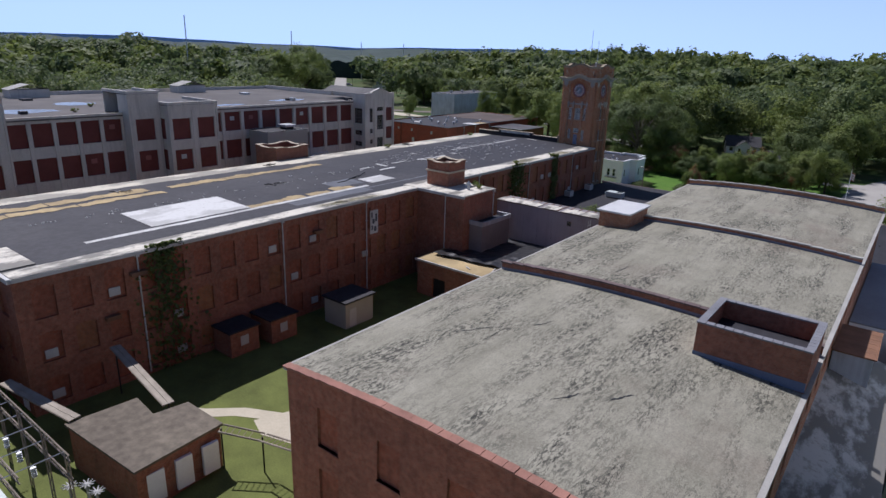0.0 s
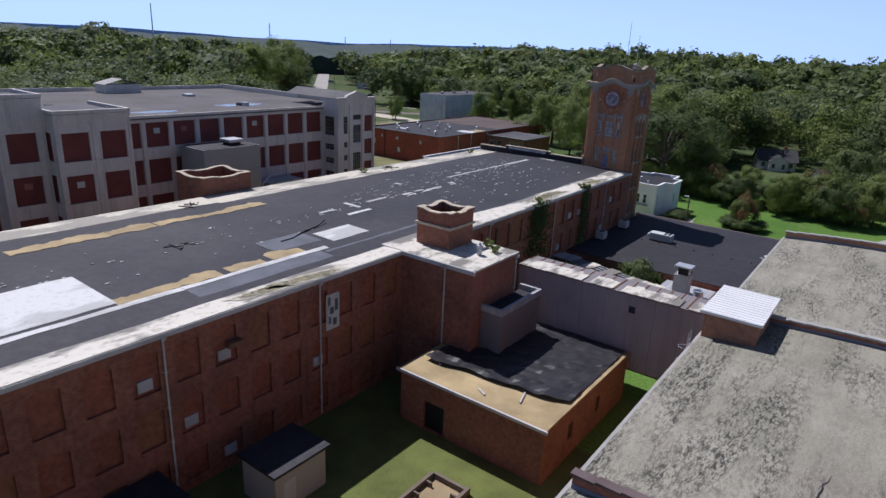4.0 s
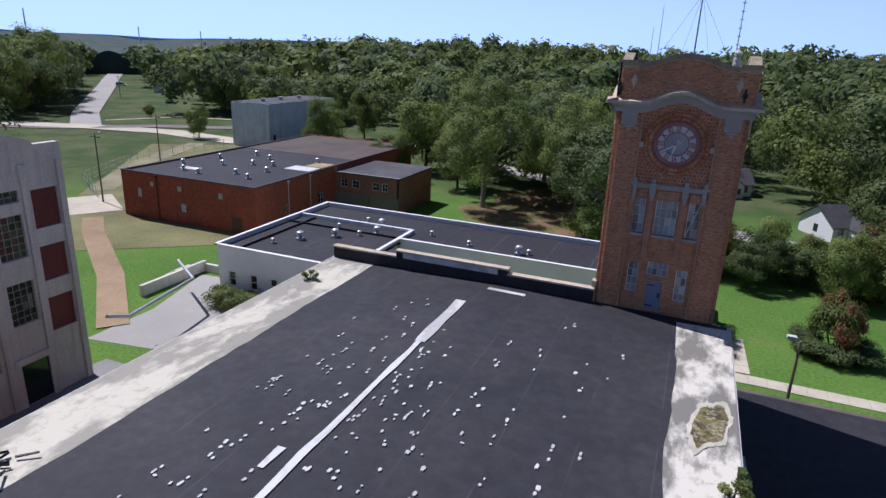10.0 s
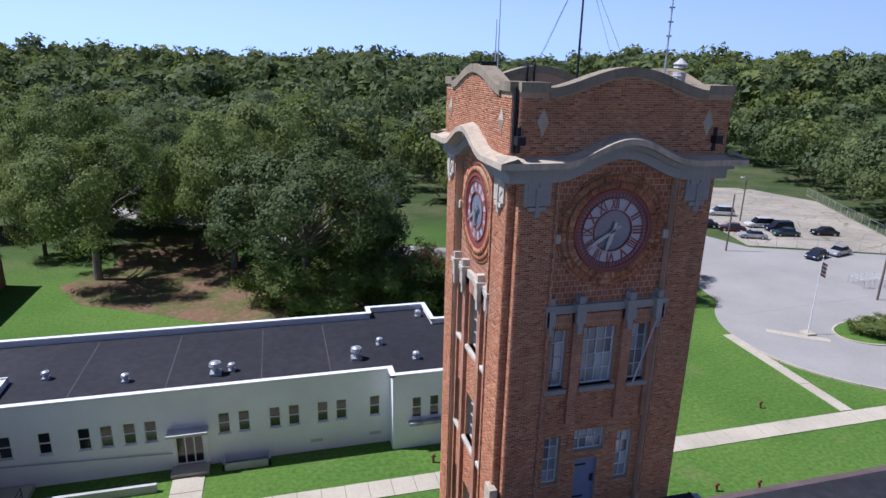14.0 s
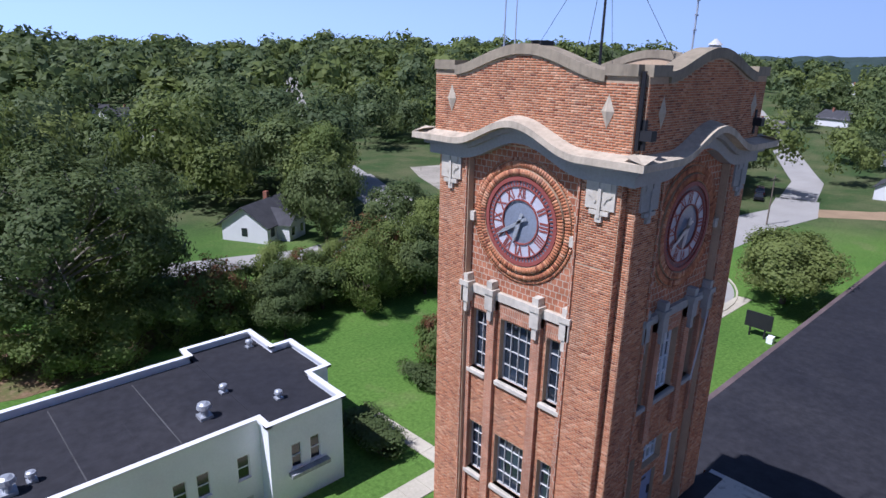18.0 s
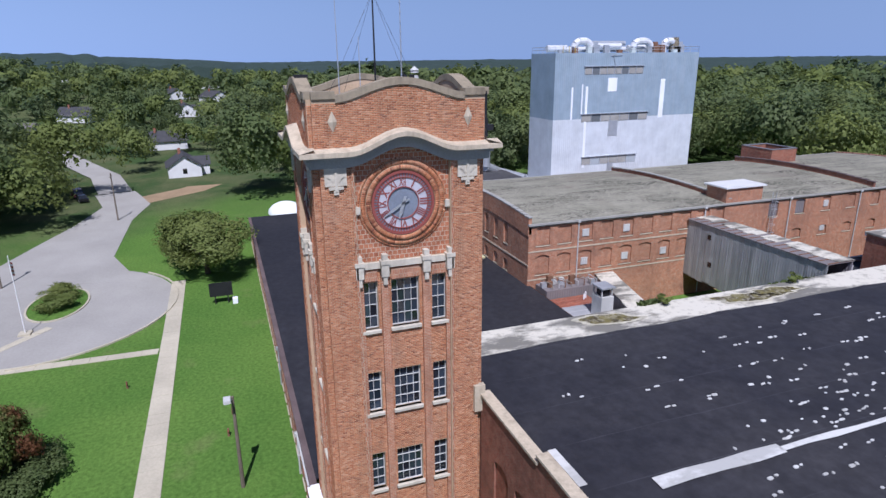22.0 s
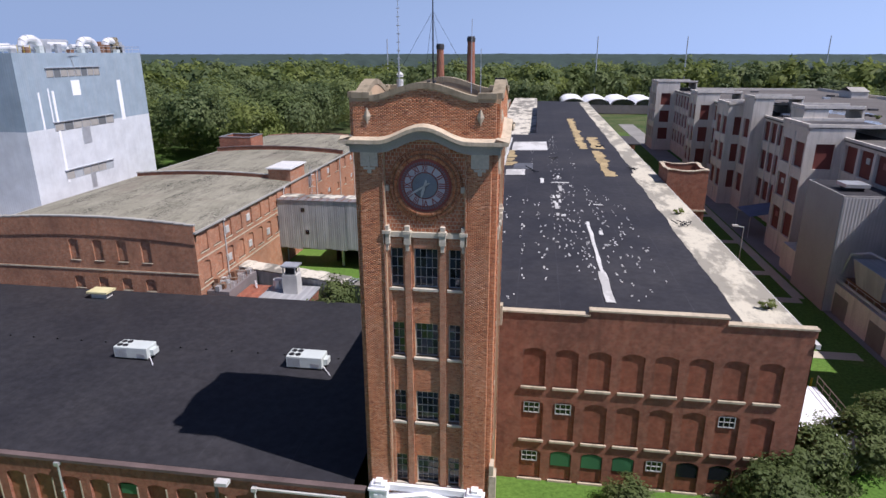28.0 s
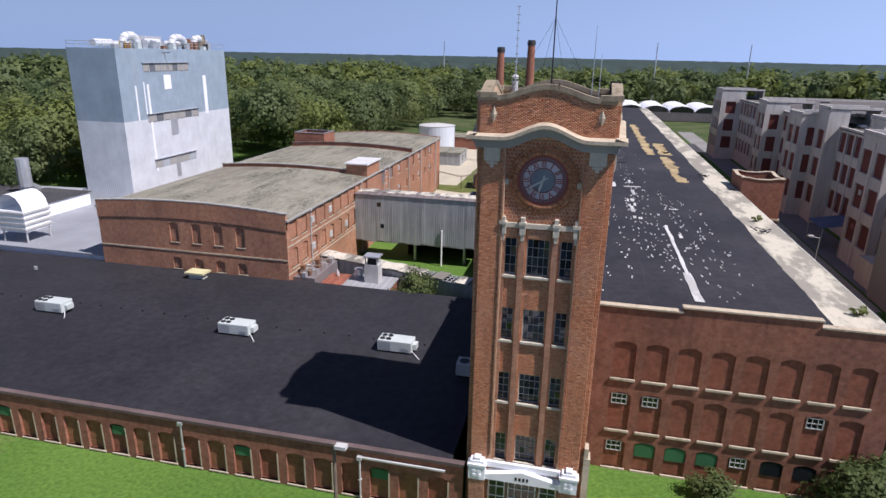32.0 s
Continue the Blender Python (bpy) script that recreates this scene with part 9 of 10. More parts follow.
def bush_kind(mat, R, H, label, nblob=26, nleaf=130, leaf=0.05, name="shrub", group="", cone=0.0):
    t = thing(name, label, "shrub", (0, 0, 0), group)
    bm = bmesh.new()
    for i in range(5):
        a = i * 1.26
        tube(bm, (0, 0, -0.1), (R * 0.5 * math.cos(a), R * 0.5 * math.sin(a), H * 0.5), 0.06, 0.03, 5)
    part("stem", bm, BARK, None).parent = t
    v = crown_points(RNG, nblob, nleaf, leaf, 0.95, 1.0, -0.6) * np.array([R, R, H * 0.55]) + np.array([0, 0, H * 0.5])
    v[:, 2] = np.maximum(v[:, 2], 0.02)
    v[:, :2] *= (1 + cone * (0.75 - 1.5 * v[:, 2:] / H))
    part("foliage", leaf_mesh("foliage", v, mat), None, None).parent = t
    return t


def vegetation():
    kinds = [tree_kind(LEAF_D, label="broad dark green oak with an uneven crown"), tree_kind(LEAF_B, 6.0, 16.0, label="light green leafy tree with open crown"), tree_kind(LEAF_A, 7.4, 14.0, 100, 130, label="broad dark green oak with an uneven crown"), tree_kind(LEAF_R, 5.4, 11.5, 80, 130, label="green tree with leaves turning red brown"), tree_kind(LEAF_B, 6.0, 9.4, 110, 130, 0.028, 0.95, "round light green tree beside the lawn", 0.3)]
    spots = [(-80, 139, 2, 1.0), (-44, 77, 1, 0.95), (-12, 71, 1, 1.3), (-1, 55, 0, 0.95), (11.5, 44, 2, 0.5), (5, 47, 3, 0.75), (20, 41, 0, 0.6), (29, 41, 2, 0.6), (13, 48, 0, 0.5), (17, 45, 2, 0.55), (18, 50.5, 3, 0.5), (23, 44, 1, 0.5), (27, 44, 0, 0.58), (31, 47, 2, 0.65), (36, 43, 1, 0.55), (22, 50, 0, 0.48), (10, 41, 2, 0.45), (40, 50, 0, 0.7), (25, 47, 3, 0.85), (-4, 66, 2, 1.25), (36, 48, 0, 0.66), (38, 57, 2, 0.85), (-23, 88, 1, 1.1), (-58, 92, 0, 1.3), (-49, 101, 2, 1.05), (-66, 108, 3, 1.0), (-10, 100, 2, 1.15), (-22, 106, 2, 1.2), (31, 66, 2, 0.95), (42, 84, 0, 1.05), (50, 98, 2, 1.1), (-88, 96, 0, 1.0), (-95, 128, 1, 0.9), (-2, 60, 3, 0.9), (-60, 78, 0, 0.8), (33, 41, 3, 0.62), (-4, 74, 1, 1.1), (-125, 150, 2, 1.1), (-135, 100, 0, 0.6), (-170, 152, 2, 1.5), (-160, 168, 0, 1.5), (-178, 166, 2, 1.6), (-148, 158, 3, 1.4), (-150, 180, 2, 1.5), (-188, 182, 0, 1.5), (-136, 168, 2, 1.3), (-226, 114, 2, 2.0), (-240, 126, 0, 2.0), (-256, 138, 2, 2.1), (-216, 96, 0, 1.7), (-238, 100, 2, 2.0), (-270, 152, 0, 2.0), (-285, 168, 2, 1.9), (-184, 128, 3, 0.45)]
    first = set()
    for x, y, k, s in spots:
        if k in first:
            o = copy_thing(kinds[k], pose(x, y, 0, 0, 0, (x * 37 + y * 11) % 360))
        else:
            first.add(k)
            o = kinds[k]
            o.matrix_basis = pose(x, y, 0)
        j = (x * 13.7 + y * 7.3) % 1
        o.scale = (s * (0.92 + 0.2 * j), s * (1.08 - 0.2 * j), s * (0.88 + 0.3 * ((j * 7.7) % 1)))
    # the open oaks behind the office
    oak = oak_kind(LEAF_D, 9.6, 20.0, "spreading open oak with pale limbs showing", 22, 0.55, 3)
    oak.matrix_basis = pose(-34.0, 64.2, 0)
    oak_b = oak_kind(LEAF_A, 12.0, 20.5, "broad drooping oak with pale limbs showing", 30, 0.6, 8)
    oak_b.matrix_basis = pose(-8.0, 52.5, 0)
    for o_, x, y, r_, k_ in ((oak, -42.5, 88, 130, 1.18), (oak_b, -29.6, 95, 75, 0.95), (oak, -17, 66, 250, 1.1)):
        c_ = copy_thing(o_, pose(x, y, 0, 0, 0, r_))
        c_.scale = (k_ * 0.85, k_ * 0.85, k_)
    kinds[4].matrix_basis = pose(60.2, 10.8, 0)
    kinds[4].scale = (1.45, 1.3, 1.05)
    c_ = copy_thing(kinds[4], pose(67.5, 13.5, 0, 0, 0, 140))
    c_.scale = (1.0, 1.0, 0.85)
    # lawn shrub group, corner shrubs, island and court
    a = bush_kind(LEAF_R, 3.1, 7.0, "red tinged conical shrub on the lawn", 80, 130, 0.038, cone=0.5)
    a.matrix_basis = pose(17.0, 24.6, 0)
    b = bush_kind(LEAF_A, 1.9, 1.9, "low clipped dark green shrub", 26, 120, 0.06, group="low shrubs")
    b.matrix_basis = pose(14.6, 23.4, 0)
    for x, y in ((15.6, 22.2), (17.6, 21.9), (19.2, 23.0), (19.6, 25.0), (14.4, 25.4), (5.8, 20.8), (6.2, 22.6), (5.6, 19.0), (-13.0, -1.6)):
        copy_thing(b, pose(x, y, 0, 0, 0, x * 40))
    c = bush_kind(LEAF_A, 3.2, 4.6, "large dark shrub at the mill corner", 44, 140)
    c.matrix_basis = pose(-24.8, -5.2, 0)
    for x, y, r in ((-29.5, -7.5, 60), (-33.5, -10.5, 130), (-22.0, -0.9, 220)):
        copy_thing(c, pose(x, y, 0, 0, 0, r))
    u = bush_kind(LEAF_D, 3.6, 5.2, "leafy undergrowth below the tall trees", 40, 110, 0.044, group="undergrowth")
    u.matrix_basis = pose(-9, 46.5, 0)
    for x, y in ((-4, 45), (1, 46.5), (6, 45.5), (-12.5, 50), (11, 48), (-5, 51), (3, 51), (15.5, 46), (20, 44.5), (25, 43), (31, 42.5)):
        copy_thing(u, pose(x, y, 0, 0, 0, x * 53))
    d = bush_kind(LEAF_B, 2.2, 2.1, "spreading green shrub beside the office", 30, 120, 0.062, group="office shrubs")
    d.matrix_basis = pose(-44.5, 6.3, 0)
    for x, y in ((-42.3, 6.0), (-40, 6.4), (-37.6, 6.6), (-35.4, 7.0)):
        copy_thing(d, pose(x, y, 0, 0, 0, x * 50))
    e = bush_kind(LEAF_B, 2.3, 1.9, "leafy green planting on the traffic island", 34, 120, 0.062, group="island shrubs")
    e.matrix_basis = pose(53.0, 28.2, 0.1)
    copy_thing(e, pose(56.4, 28.3, 0.1, 0, 0, 100))
    f = tree_kind(LEAF_A, 2.7, 6.2, 44, 100, 0.055, 0.9, "small green tree in the court beside the shed", 0.14)
    f.matrix_basis = pose(15.6, -25.6, 0)
    # weeds on the roofs
    g = bush_kind(LEAF_B, 0.6, 0.7, "tuft of weeds growing on the roof edge", 8, 40, 0.16, "weed_tuft", "roof weeds")
    g.matrix_basis = pose(4.3, -21, 12.1)
    for x, y, z in ((4.4, -33, 12.1), (-21.9, -36, 12.05), (9.5, -52.0, 12.1), (10.8, -53.0, 12.1), (2.6, -50.8, 12.1), (-60, -66, 17.95), (-63, -70, 17.95), (-57, -95, 17.95), (-66, -88, 17.95), (-61, -101, 17.95), (-55, -76, 17.95), (-22.4, -9, 12.05)):
        copy_thing(g, pose(x, y, z, 0, 0, x * 31))

    # woods: two bands of joined trees and a far canopy
    houses = [h[:2] for h in HOUSES]
    lanes = [([(60, 76), (66, 96), (82, 150), (126, 237), (176, 332)], 8), ([(-62, 0), (-100, 36), (-145, 88), (-200, 105)], 30), ([(-196, 118), (-291, 201), (-400, 303)], 13), ([(-200, 140), (-262, 212)], 15), ([(-150, 120), (-170, 130)], 14), ([(98, 29), (112, 27), (149, 36), (207, 64), (318, 124)], 7), ([(112, 26), (150, 0), (185, -6)], 13), ([(-240, 63), (-60, 168)], 13), ([(47, 66), (26, 63), (9, 68.5), (-30, 97.5), (-62, 118)], 6), ([(8, 68), (13, 88), (11, 100)], 5)]

    def far_from(p, q, r, d):
        q, r = np.array(q, float), np.array(r, float)
        w = r - q
        t = np.clip(((p - q) @ w) / (w @ w), 0, 1)
        return np.linalg.norm(p - (q + t[:, None] * w), axis=1) > d

    def free(p):
        x, y = p[:, 0], p[:, 1]
        ok = ~((x > -100) & (x < 90) & (y > -112) & (y < 37))
        ok &= ~((x > -98) & (x < 60) & (y > -262) & (y < -105))
        ok &= ~((x > -150) & (x < -8) & (y > -335) & (y < -230))
        ok &= ~((x > 85) & (x < 104) & (y > -50) & (y < 22))
        ok &= ~((x > -62) & (x < 46) & (y > 33) & (y < 68))
        ok &= ~((x > -128) & (x < -42) & (y > 15) & (y < 132))
        left = np.interp(y, [30, 60, 76, 98, 136], [38, 42, 44, 55, 90])
        right = np.interp(y, [30, 51, 98, 130, 136], [92, 91, 111, 123, 123])
        ok &= ~((y > 30) & (y < 136) & (x > left) & (x < right))
        for pts, d in lanes:
            for a_, b_ in zip(pts, pts[1:]):
                ok &= far_from(p, a_, b_, d)
        for h in houses:
            ok &= np.hypot(x - h[0], y - h[1]) > 9.5
            q = np.array(h, float)
            ok &= far_from(p, q, q * (1 - (34 if q[0] < 180 else 55) / max(110.0 if q[0] > 180 else 60.0, np.linalg.norm(q))), 5.5)
        return ok

    def band(name, r0, r1, step, nblob, nleaf, leaf, mat_list, label, size):
        n = int(2 * r1 / step)
        gx, gy = np.meshgrid(np.arange(n) * step - r1, np.arange(n) * step - r1)
        p = np.stack([gx.ravel(), gy.ravel()], 1) + RNG.uniform(-0.45, 0.45, (n * n, 2)) * step
        p[:, 1] -= 40
        rr = np.hypot(p[:, 0], p[:, 1] + 40)
        p = p[(rr >= r0) & (rr < r1)]
        p = p[free(p)]
        temps = [crown_points(RNG, nblob, nleaf, leaf, 0.95) for _ in range(6)]
        which = RNG.integers(0, len(mat_list), len(p))
        for m, mat in enumerate(mat_list):
            out = []
            for x, y in p[which == m]:
                R = size * RNG.uniform(0.68, 1.45) * (0.66 if x > 135 and -60 < y < 200 else 1.0)
                H = 3.0 + R * RNG.uniform(1.65, 2.25)
                a_ = RNG.uniform(0, 6.283)
                ca, sa = math.cos(a_), math.sin(a_)
                v = temps[RNG.integers(0, 6)] * np.array([R, R, H * 0.42])
                v = np.stack([v[:, 0] * ca - v[:, 1] * sa + x, v[:, 0] * sa + v[:, 1] * ca + y, v[:, 2] + H * 0.54 + terrain(x, y)], 1)
                out.append(v)
            ob = new(name, leaf_mesh(name, np.concatenate(out), mat))
            tagged(ob, label, "woods", kind="stuff")

    band("edge_woods", 0, 165, 8.2, 34, 58, 0.056, [LEAF_A, LEAF_C, LEAF_B], "dense mixed green woods beside the works", 6.6)
    band("near_woods", 165, 260, 9.4, 24, 24, 0.098, [LEAF_A, LEAF_C, LEAF_B, LEAF_C], "dense mixed green woods", 5.8)
    band("far_woods", 260, 490, 13.5, 14, 13, 0.17, [LEAF_C, LEAF_A, LEAF_B], "dense dark green woods far off", 7.6)
    # canopy beyond the woods: rounded crowns that run on to the horizon
    na, nr = 1000, 70
    rad = 480 * (4200 / 480) ** (np.arange(nr) / (nr - 1)) ** 1.25
    bm = bmesh.new()
    g_ = []
    for j, r in enumerate(rad):
        ring = []
        for i in range(na):
            t = 2 * math.pi * (i + 0.5 * (j % 2)) / na
            x, y = r * math.cos(t), r * math.sin(t) - 40
            s_ = 0.085 * max(0.25, 480 / r)
            dome = noise.voronoi((x * s_, y * s_, 0.5))[0][0]
            z = terrain(x, y) + 12.5 + 4 * noise.noise((x * 0.012, y * 0.012, 1)) + 5.5 * (0.7 - dome)
            ring.append(bm.verts.new((x, y, z - (16 if j == 0 else 0))))
        g_.append(ring)
    for j in range(nr - 1):
        for i in range(na):
            k = (i + 1) % na
            bm.faces.new((g_[j][i], g_[j + 1][i], g_[j + 1][k], g_[j][k]))
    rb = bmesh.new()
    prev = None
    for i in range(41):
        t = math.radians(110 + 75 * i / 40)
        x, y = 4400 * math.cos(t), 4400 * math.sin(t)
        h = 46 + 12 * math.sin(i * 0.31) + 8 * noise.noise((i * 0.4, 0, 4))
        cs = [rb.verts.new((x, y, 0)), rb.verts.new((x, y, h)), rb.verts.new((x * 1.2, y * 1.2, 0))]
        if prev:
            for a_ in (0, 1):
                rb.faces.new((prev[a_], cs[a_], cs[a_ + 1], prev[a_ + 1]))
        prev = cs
    # backdrop ridge: the blue of distance haze is painted into its base colour
    single("backdrop_ridge", rb, plain("far hills with haze in the colour", (0.16, 0.22, 0.29), 1.0, 0.05, 0.01), "low hills on the horizon, coloured blue for haze", "hills", kind="structure")
    # the canopy's bluish tone is haze painted in, not leaf colour
    single("backdrop_canopy", bm, FAR_LEAF, "distant dark green forest canopy", "woods", kind="structure")


# ---- houses of the neighbourhood ----
HOUSES = [(8, 106, 20, 10, 7.5, 0), (26.5, 77.5, 30, 10, 8, 0), (147, 17, 5, 11, 8, 0), (40, 167, 40, 11, 8, 2), (49, 226, 10, 12, 9, 0), (214, 70, 70, 12, 9, 1), (45, 245, 60, 11, 8, 0), (37, 193, 20, 11, 8, 0), (320, 8, 30, 13, 10, 0), (395, 90, 50, 15, 11, 2), (467, 12, 0, 15, 11, 0), (250, 58, 70, 13, 10, 0), (340, 28, 20, 14, 10, 0), (388, 119, 60, 15, 11, 0), (190, 24, 100, 12, 9, 0), (-254, 206, 128, 22, 10, 0), (-285, 243, 130, 18, 13, 3), (-262, 232, 40, 14, 11, 3), (260, 20, 10, 12, 9, 0), (120, -40, 15, 10, 8, 1), (-27, 243, 20, 14, 10, 0), (300, -60, 40, 12, 9, 0)]


def house(x, y, rot, w, d, kind):
    h = thing("house", ("white clapboard house with dark shingle roof", "pale cottage with grey shingle roof", "low white bungalow with pale roof", "grey blue house with steep dark roof")[kind], "house", (0, 0, 0), "houses among the trees")
    wm = (SIDING, plain("cream siding", (0.6, 0.58, 0.5), 0.7, 0.1, 2), SIDING, plain("blue grey siding", (0.35, 0.38, 0.44), 0.7, 0.1, 2))[kind]
    rm = (SHINGLE, plain("grey shingles", (0.14, 0.13, 0.12), 0.9, 0.25, 3), plain("pale roofing", (0.42, 0.41, 0.39), 0.8, 0.2, 2), SHINGLE)[kind]
    ht, rise = (3.0, 2.6) if kind != 3 else (4.6, 4.2)
    bm = bmesh.new()
    box(bm, -w / 2, w / 2, -d / 2, d / 2, 0, ht)
    for s in (-1, 1):
        bm.faces.new([bm.verts.new(p) for p in ((s * w / 2, -d / 2 * s, ht), (s * w / 2, d / 2 * s, ht), (s * w / 2, 0, ht + rise))])
    part("wall", bm, wm, None).parent = h
    for s in (-1, 1):
        bm = bmesh.new()
        v = [bm.verts.new(p) for p in ((-w / 2 - 0.5, s * (d / 2 + 0.5), ht - 0.3), (w / 2 + 0.5, s * (d / 2 + 0.5), ht - 0.3), (w / 2 + 0.5, 0, ht + rise + 0.1), (-w / 2 - 0.5, 0, ht + rise + 0.1), (-w / 2 - 0.5, s * (d / 2 + 0.5), ht - 0.45), (w / 2 + 0.5, s * (d / 2 + 0.5), ht - 0.45), (w / 2 + 0.5, 0, ht + rise - 0.08), (-w / 2 - 0.5, 0, ht + rise - 0.08))]
        for q in ((0, 1, 2, 3), (4, 7, 6, 5), (0, 4, 5, 1), (0, 3, 7, 4), (1, 5, 6, 2)):
            bm.faces.new([v[i] for i in q])
        bmesh.ops.recalc_face_normals(bm, faces=bm.faces[:])
        part("roof", bm, rm, None).parent = h
    bm = bmesh.new()
    g = w * 0.24
    box(bm, -g, g, -d / 2 - 2.2, -d / 2, 0, ht - 0.2)
    v = [bm.verts.new(p) for p in ((-g, -d / 2 - 2.2, ht - 0.2), (g, -d / 2 - 2.2, ht - 0.2), (0, -d / 2 - 2.2, ht + rise * 0.6))]
    bm.faces.new(v)
    part("porch_gable", bm, wm, None).parent = h
    bm = bmesh.new()
    for s in (-1, 1):
        v = [bm.verts.new(p) for p in ((s * (g + 0.35), -d / 2 - 2.6, ht - 0.4), (0, -d / 2 - 2.6, ht + rise * 0.64), (0, 0, ht + rise * 0.64), (s * (g + 0.35), 0, ht - 0.4))]
        bm.faces.new(v)
    part("porch_roof", bm, rm, None).parent = h
    for u in (-0.36, 0.36):
        bm = bmesh.new()
        box(bm, u * w - 0.5, u * w + 0.5, -d / 2 - 0.04, -d / 2, 1.0, 2.3)
        part("window", bm, DARK_GLASS, None).parent = h
    for u in (-0.5, 0.5):
        bm = bmesh.new()
        box(bm, u * g * 1.1 - 0.4, u * g * 1.1 + 0.4, -d / 2 - 2.25, -d / 2 - 2.2, 0.9, 2.2)
        part("window", bm, DARK_GLASS, None).parent = h
    for s in (-1, 1):
        bm = bmesh.new()
        box(bm, min(s * w / 2, s * (w / 2 + 0.04)), max(s * w / 2, s * (w / 2 + 0.04)), -0.5, 0.5, 1.0, 2.3)
        part("window", bm, DARK_GLASS, None).parent = h
    bm = bmesh.new()
    box(bm, w * 0.2, w * 0.2 + 0.7, 0.3, 1.0, ht, ht + rise + 1.0)
    part("chimney", bm, BRICK, None).parent = h
    h.matrix_basis = pose(x, y, max(0, terrain(x, y)) - 0.1, 0, 0, rot)


for hx, hy, hr, hw, hd, hk in HOUSES:
    house(hx, hy, hr, hw, hd, hk)


# ---- cars ----
def car(x, y, rot, paint, tall=False, label=""):
    c = thing("car", label, "car", (0, 0, 0), "parked cars")
    L, W, H = (4.6, 1.8, 1.45) if not tall else (5.2, 1.95, 1.85)
    prof = [(-L / 2, 0.35), (-L / 2, 0.78), (-L / 2 + 0.35, 0.9), (L / 2 - 1.0, 0.92), (L / 2 - 0.1, 0.75), (L / 2, 0.45), (L / 2 - 0.05, 0.3), (-L / 2 + 0.05, 0.28)]
    bm = bmesh.new()
    a = [bm.verts.new((u, -W / 2, z)) for u, z in prof]
    b = [bm.verts.new((u, W / 2, z)) for u, z in prof]
    bm.faces.new(a)
    bm.faces.new(b[::-1])
    for i in range(len(prof)):
        j = (i + 1) % len(prof)
        bm.faces.new((a[i], b[i], b[j], a[j]))
    bmesh.ops.recalc_face_normals(bm, faces=bm.faces[:])
    bmesh.ops.bevel(bm, geom=bm.edges[:], offset=0.06, segments=2, affect="EDGES")
    part("body", bm, paint, None).parent = c
    back = -L / 2 + (0.7 if not tall else 0.15)
    cab = [(back, 0.88), (back + 0.4, H), (L / 2 - 2.0, H), (L / 2 - 1.15, 0.9)]
    for nm, w0, w1, k, mt in (("cabin_glass", W / 2 - 0.06, W / 2 - 0.22, 0.0, DARK_GLASS), ("cabin_roof", W / 2 - 0.2, W / 2 - 0.22, 0.02, paint)):
        bm = bmesh.new()
        pr = cab if nm == "cabin_glass" else [(back + 0.36, H - 0.02), (back + 0.45, H + 0.04), (L / 2 - 2.05, H + 0.04), (L / 2 - 1.95, H - 0.02)]
        a = [bm.verts.new((u, -(w0 if z < 1 else w1), z)) for u, z in pr]
        b = [bm.verts.new((u, (w0 if z < 1 else w1), z)) for u, z in pr]
        bm.faces.new(a)
        bm.faces.new(b[::-1])
        for i in range(4):
            j = (i + 1) % 4
            bm.faces.new((a[i], b[i], b[j], a[j]))
        bmesh.ops.recalc_face_normals(bm, faces=bm.faces[:])
        part(nm, bm, mt, None).parent = c
    for u in (-L / 2 + 0.85, L / 2 - 0.9):
        for s in (-1, 1):
            bm = bmesh.new()
            tube(bm, (u, s * (W / 2 - 0.2), 0.33), (u, s * (W / 2 + 0.01), 0.33), 0.33, 0.33, 14)
            w = part("wheel", bm, BLACK, None)
            w.parent = c
            bm = bmesh.new()
            tube(bm, (u, s * (W / 2 + 0.01), 0.33), (u, s * (W / 2 + 0.02), 0.33), 0.2, 0.18, 10)
            part("rim", bm, STEEL, None).parent = w
    for s in (-1, 1):
        bm = bmesh.new()
        box(bm, L / 2 - 0.06, L / 2 + 0.015, s * 0.65 - 0.18, s * 0.65 + 0.18, 0.56, 0.7)
        part("headlight", bm, WHITE_TRIM, None).parent = c
    c.matrix_basis = pose(x, y, terrain(x, y) + 0.06, 0, 0, rot)


PAINTS = {n: plain(n + " car paint", c, 0.25, 0.05, 1, 0.2, 0.6) for n, c in (("white", (0.7, 0.7, 0.7)), ("navy", (0.02, 0.03, 0.06)), ("black", (0.015, 0.015, 0.018)), ("silver", (0.4, 0.41, 0.42)), ("maroon", (0.08, 0.02, 0.025)), ("teal", (0.03, 0.06, 0.07)))}
for cx, cy, cr, cp, ct in ((76.2, 82.5, 160, "white", True), (69.6, 71.0, 150, "maroon", False), (69.8, 66.0, 155, "silver", False), (77.0, 72.5, 165, "white", True), (78.6, 69.5, 165, "navy", True), (77.0, 66.2, 165, "teal", False), (84.8, 65.4, 160, "black", False), (71.4, 53.8, 200, "navy", False), (76.6, 54.6, 195, "silver", False), (66.5, 74.5, 150, "black", False), (93, -4.0, 60, "navy", False), (120, 36.5, 20, "black", False), (126, 38.5, 20, "maroon", True), (-240, 192, 40, "white", True), (-211, 165, 20, "navy", False), (-245, 197, 40, "silver", False), (-288, 207, 45, "white", True), (45, -143, 10, "black", True)):
    car(cx, cy, cr, PAINTS[cp], ct, f"{cp} {'pickup-sized ' if ct else ''}car parked on worn asphalt" if cx < 90 and cx > 0 else f"{cp} car parked beside the road")


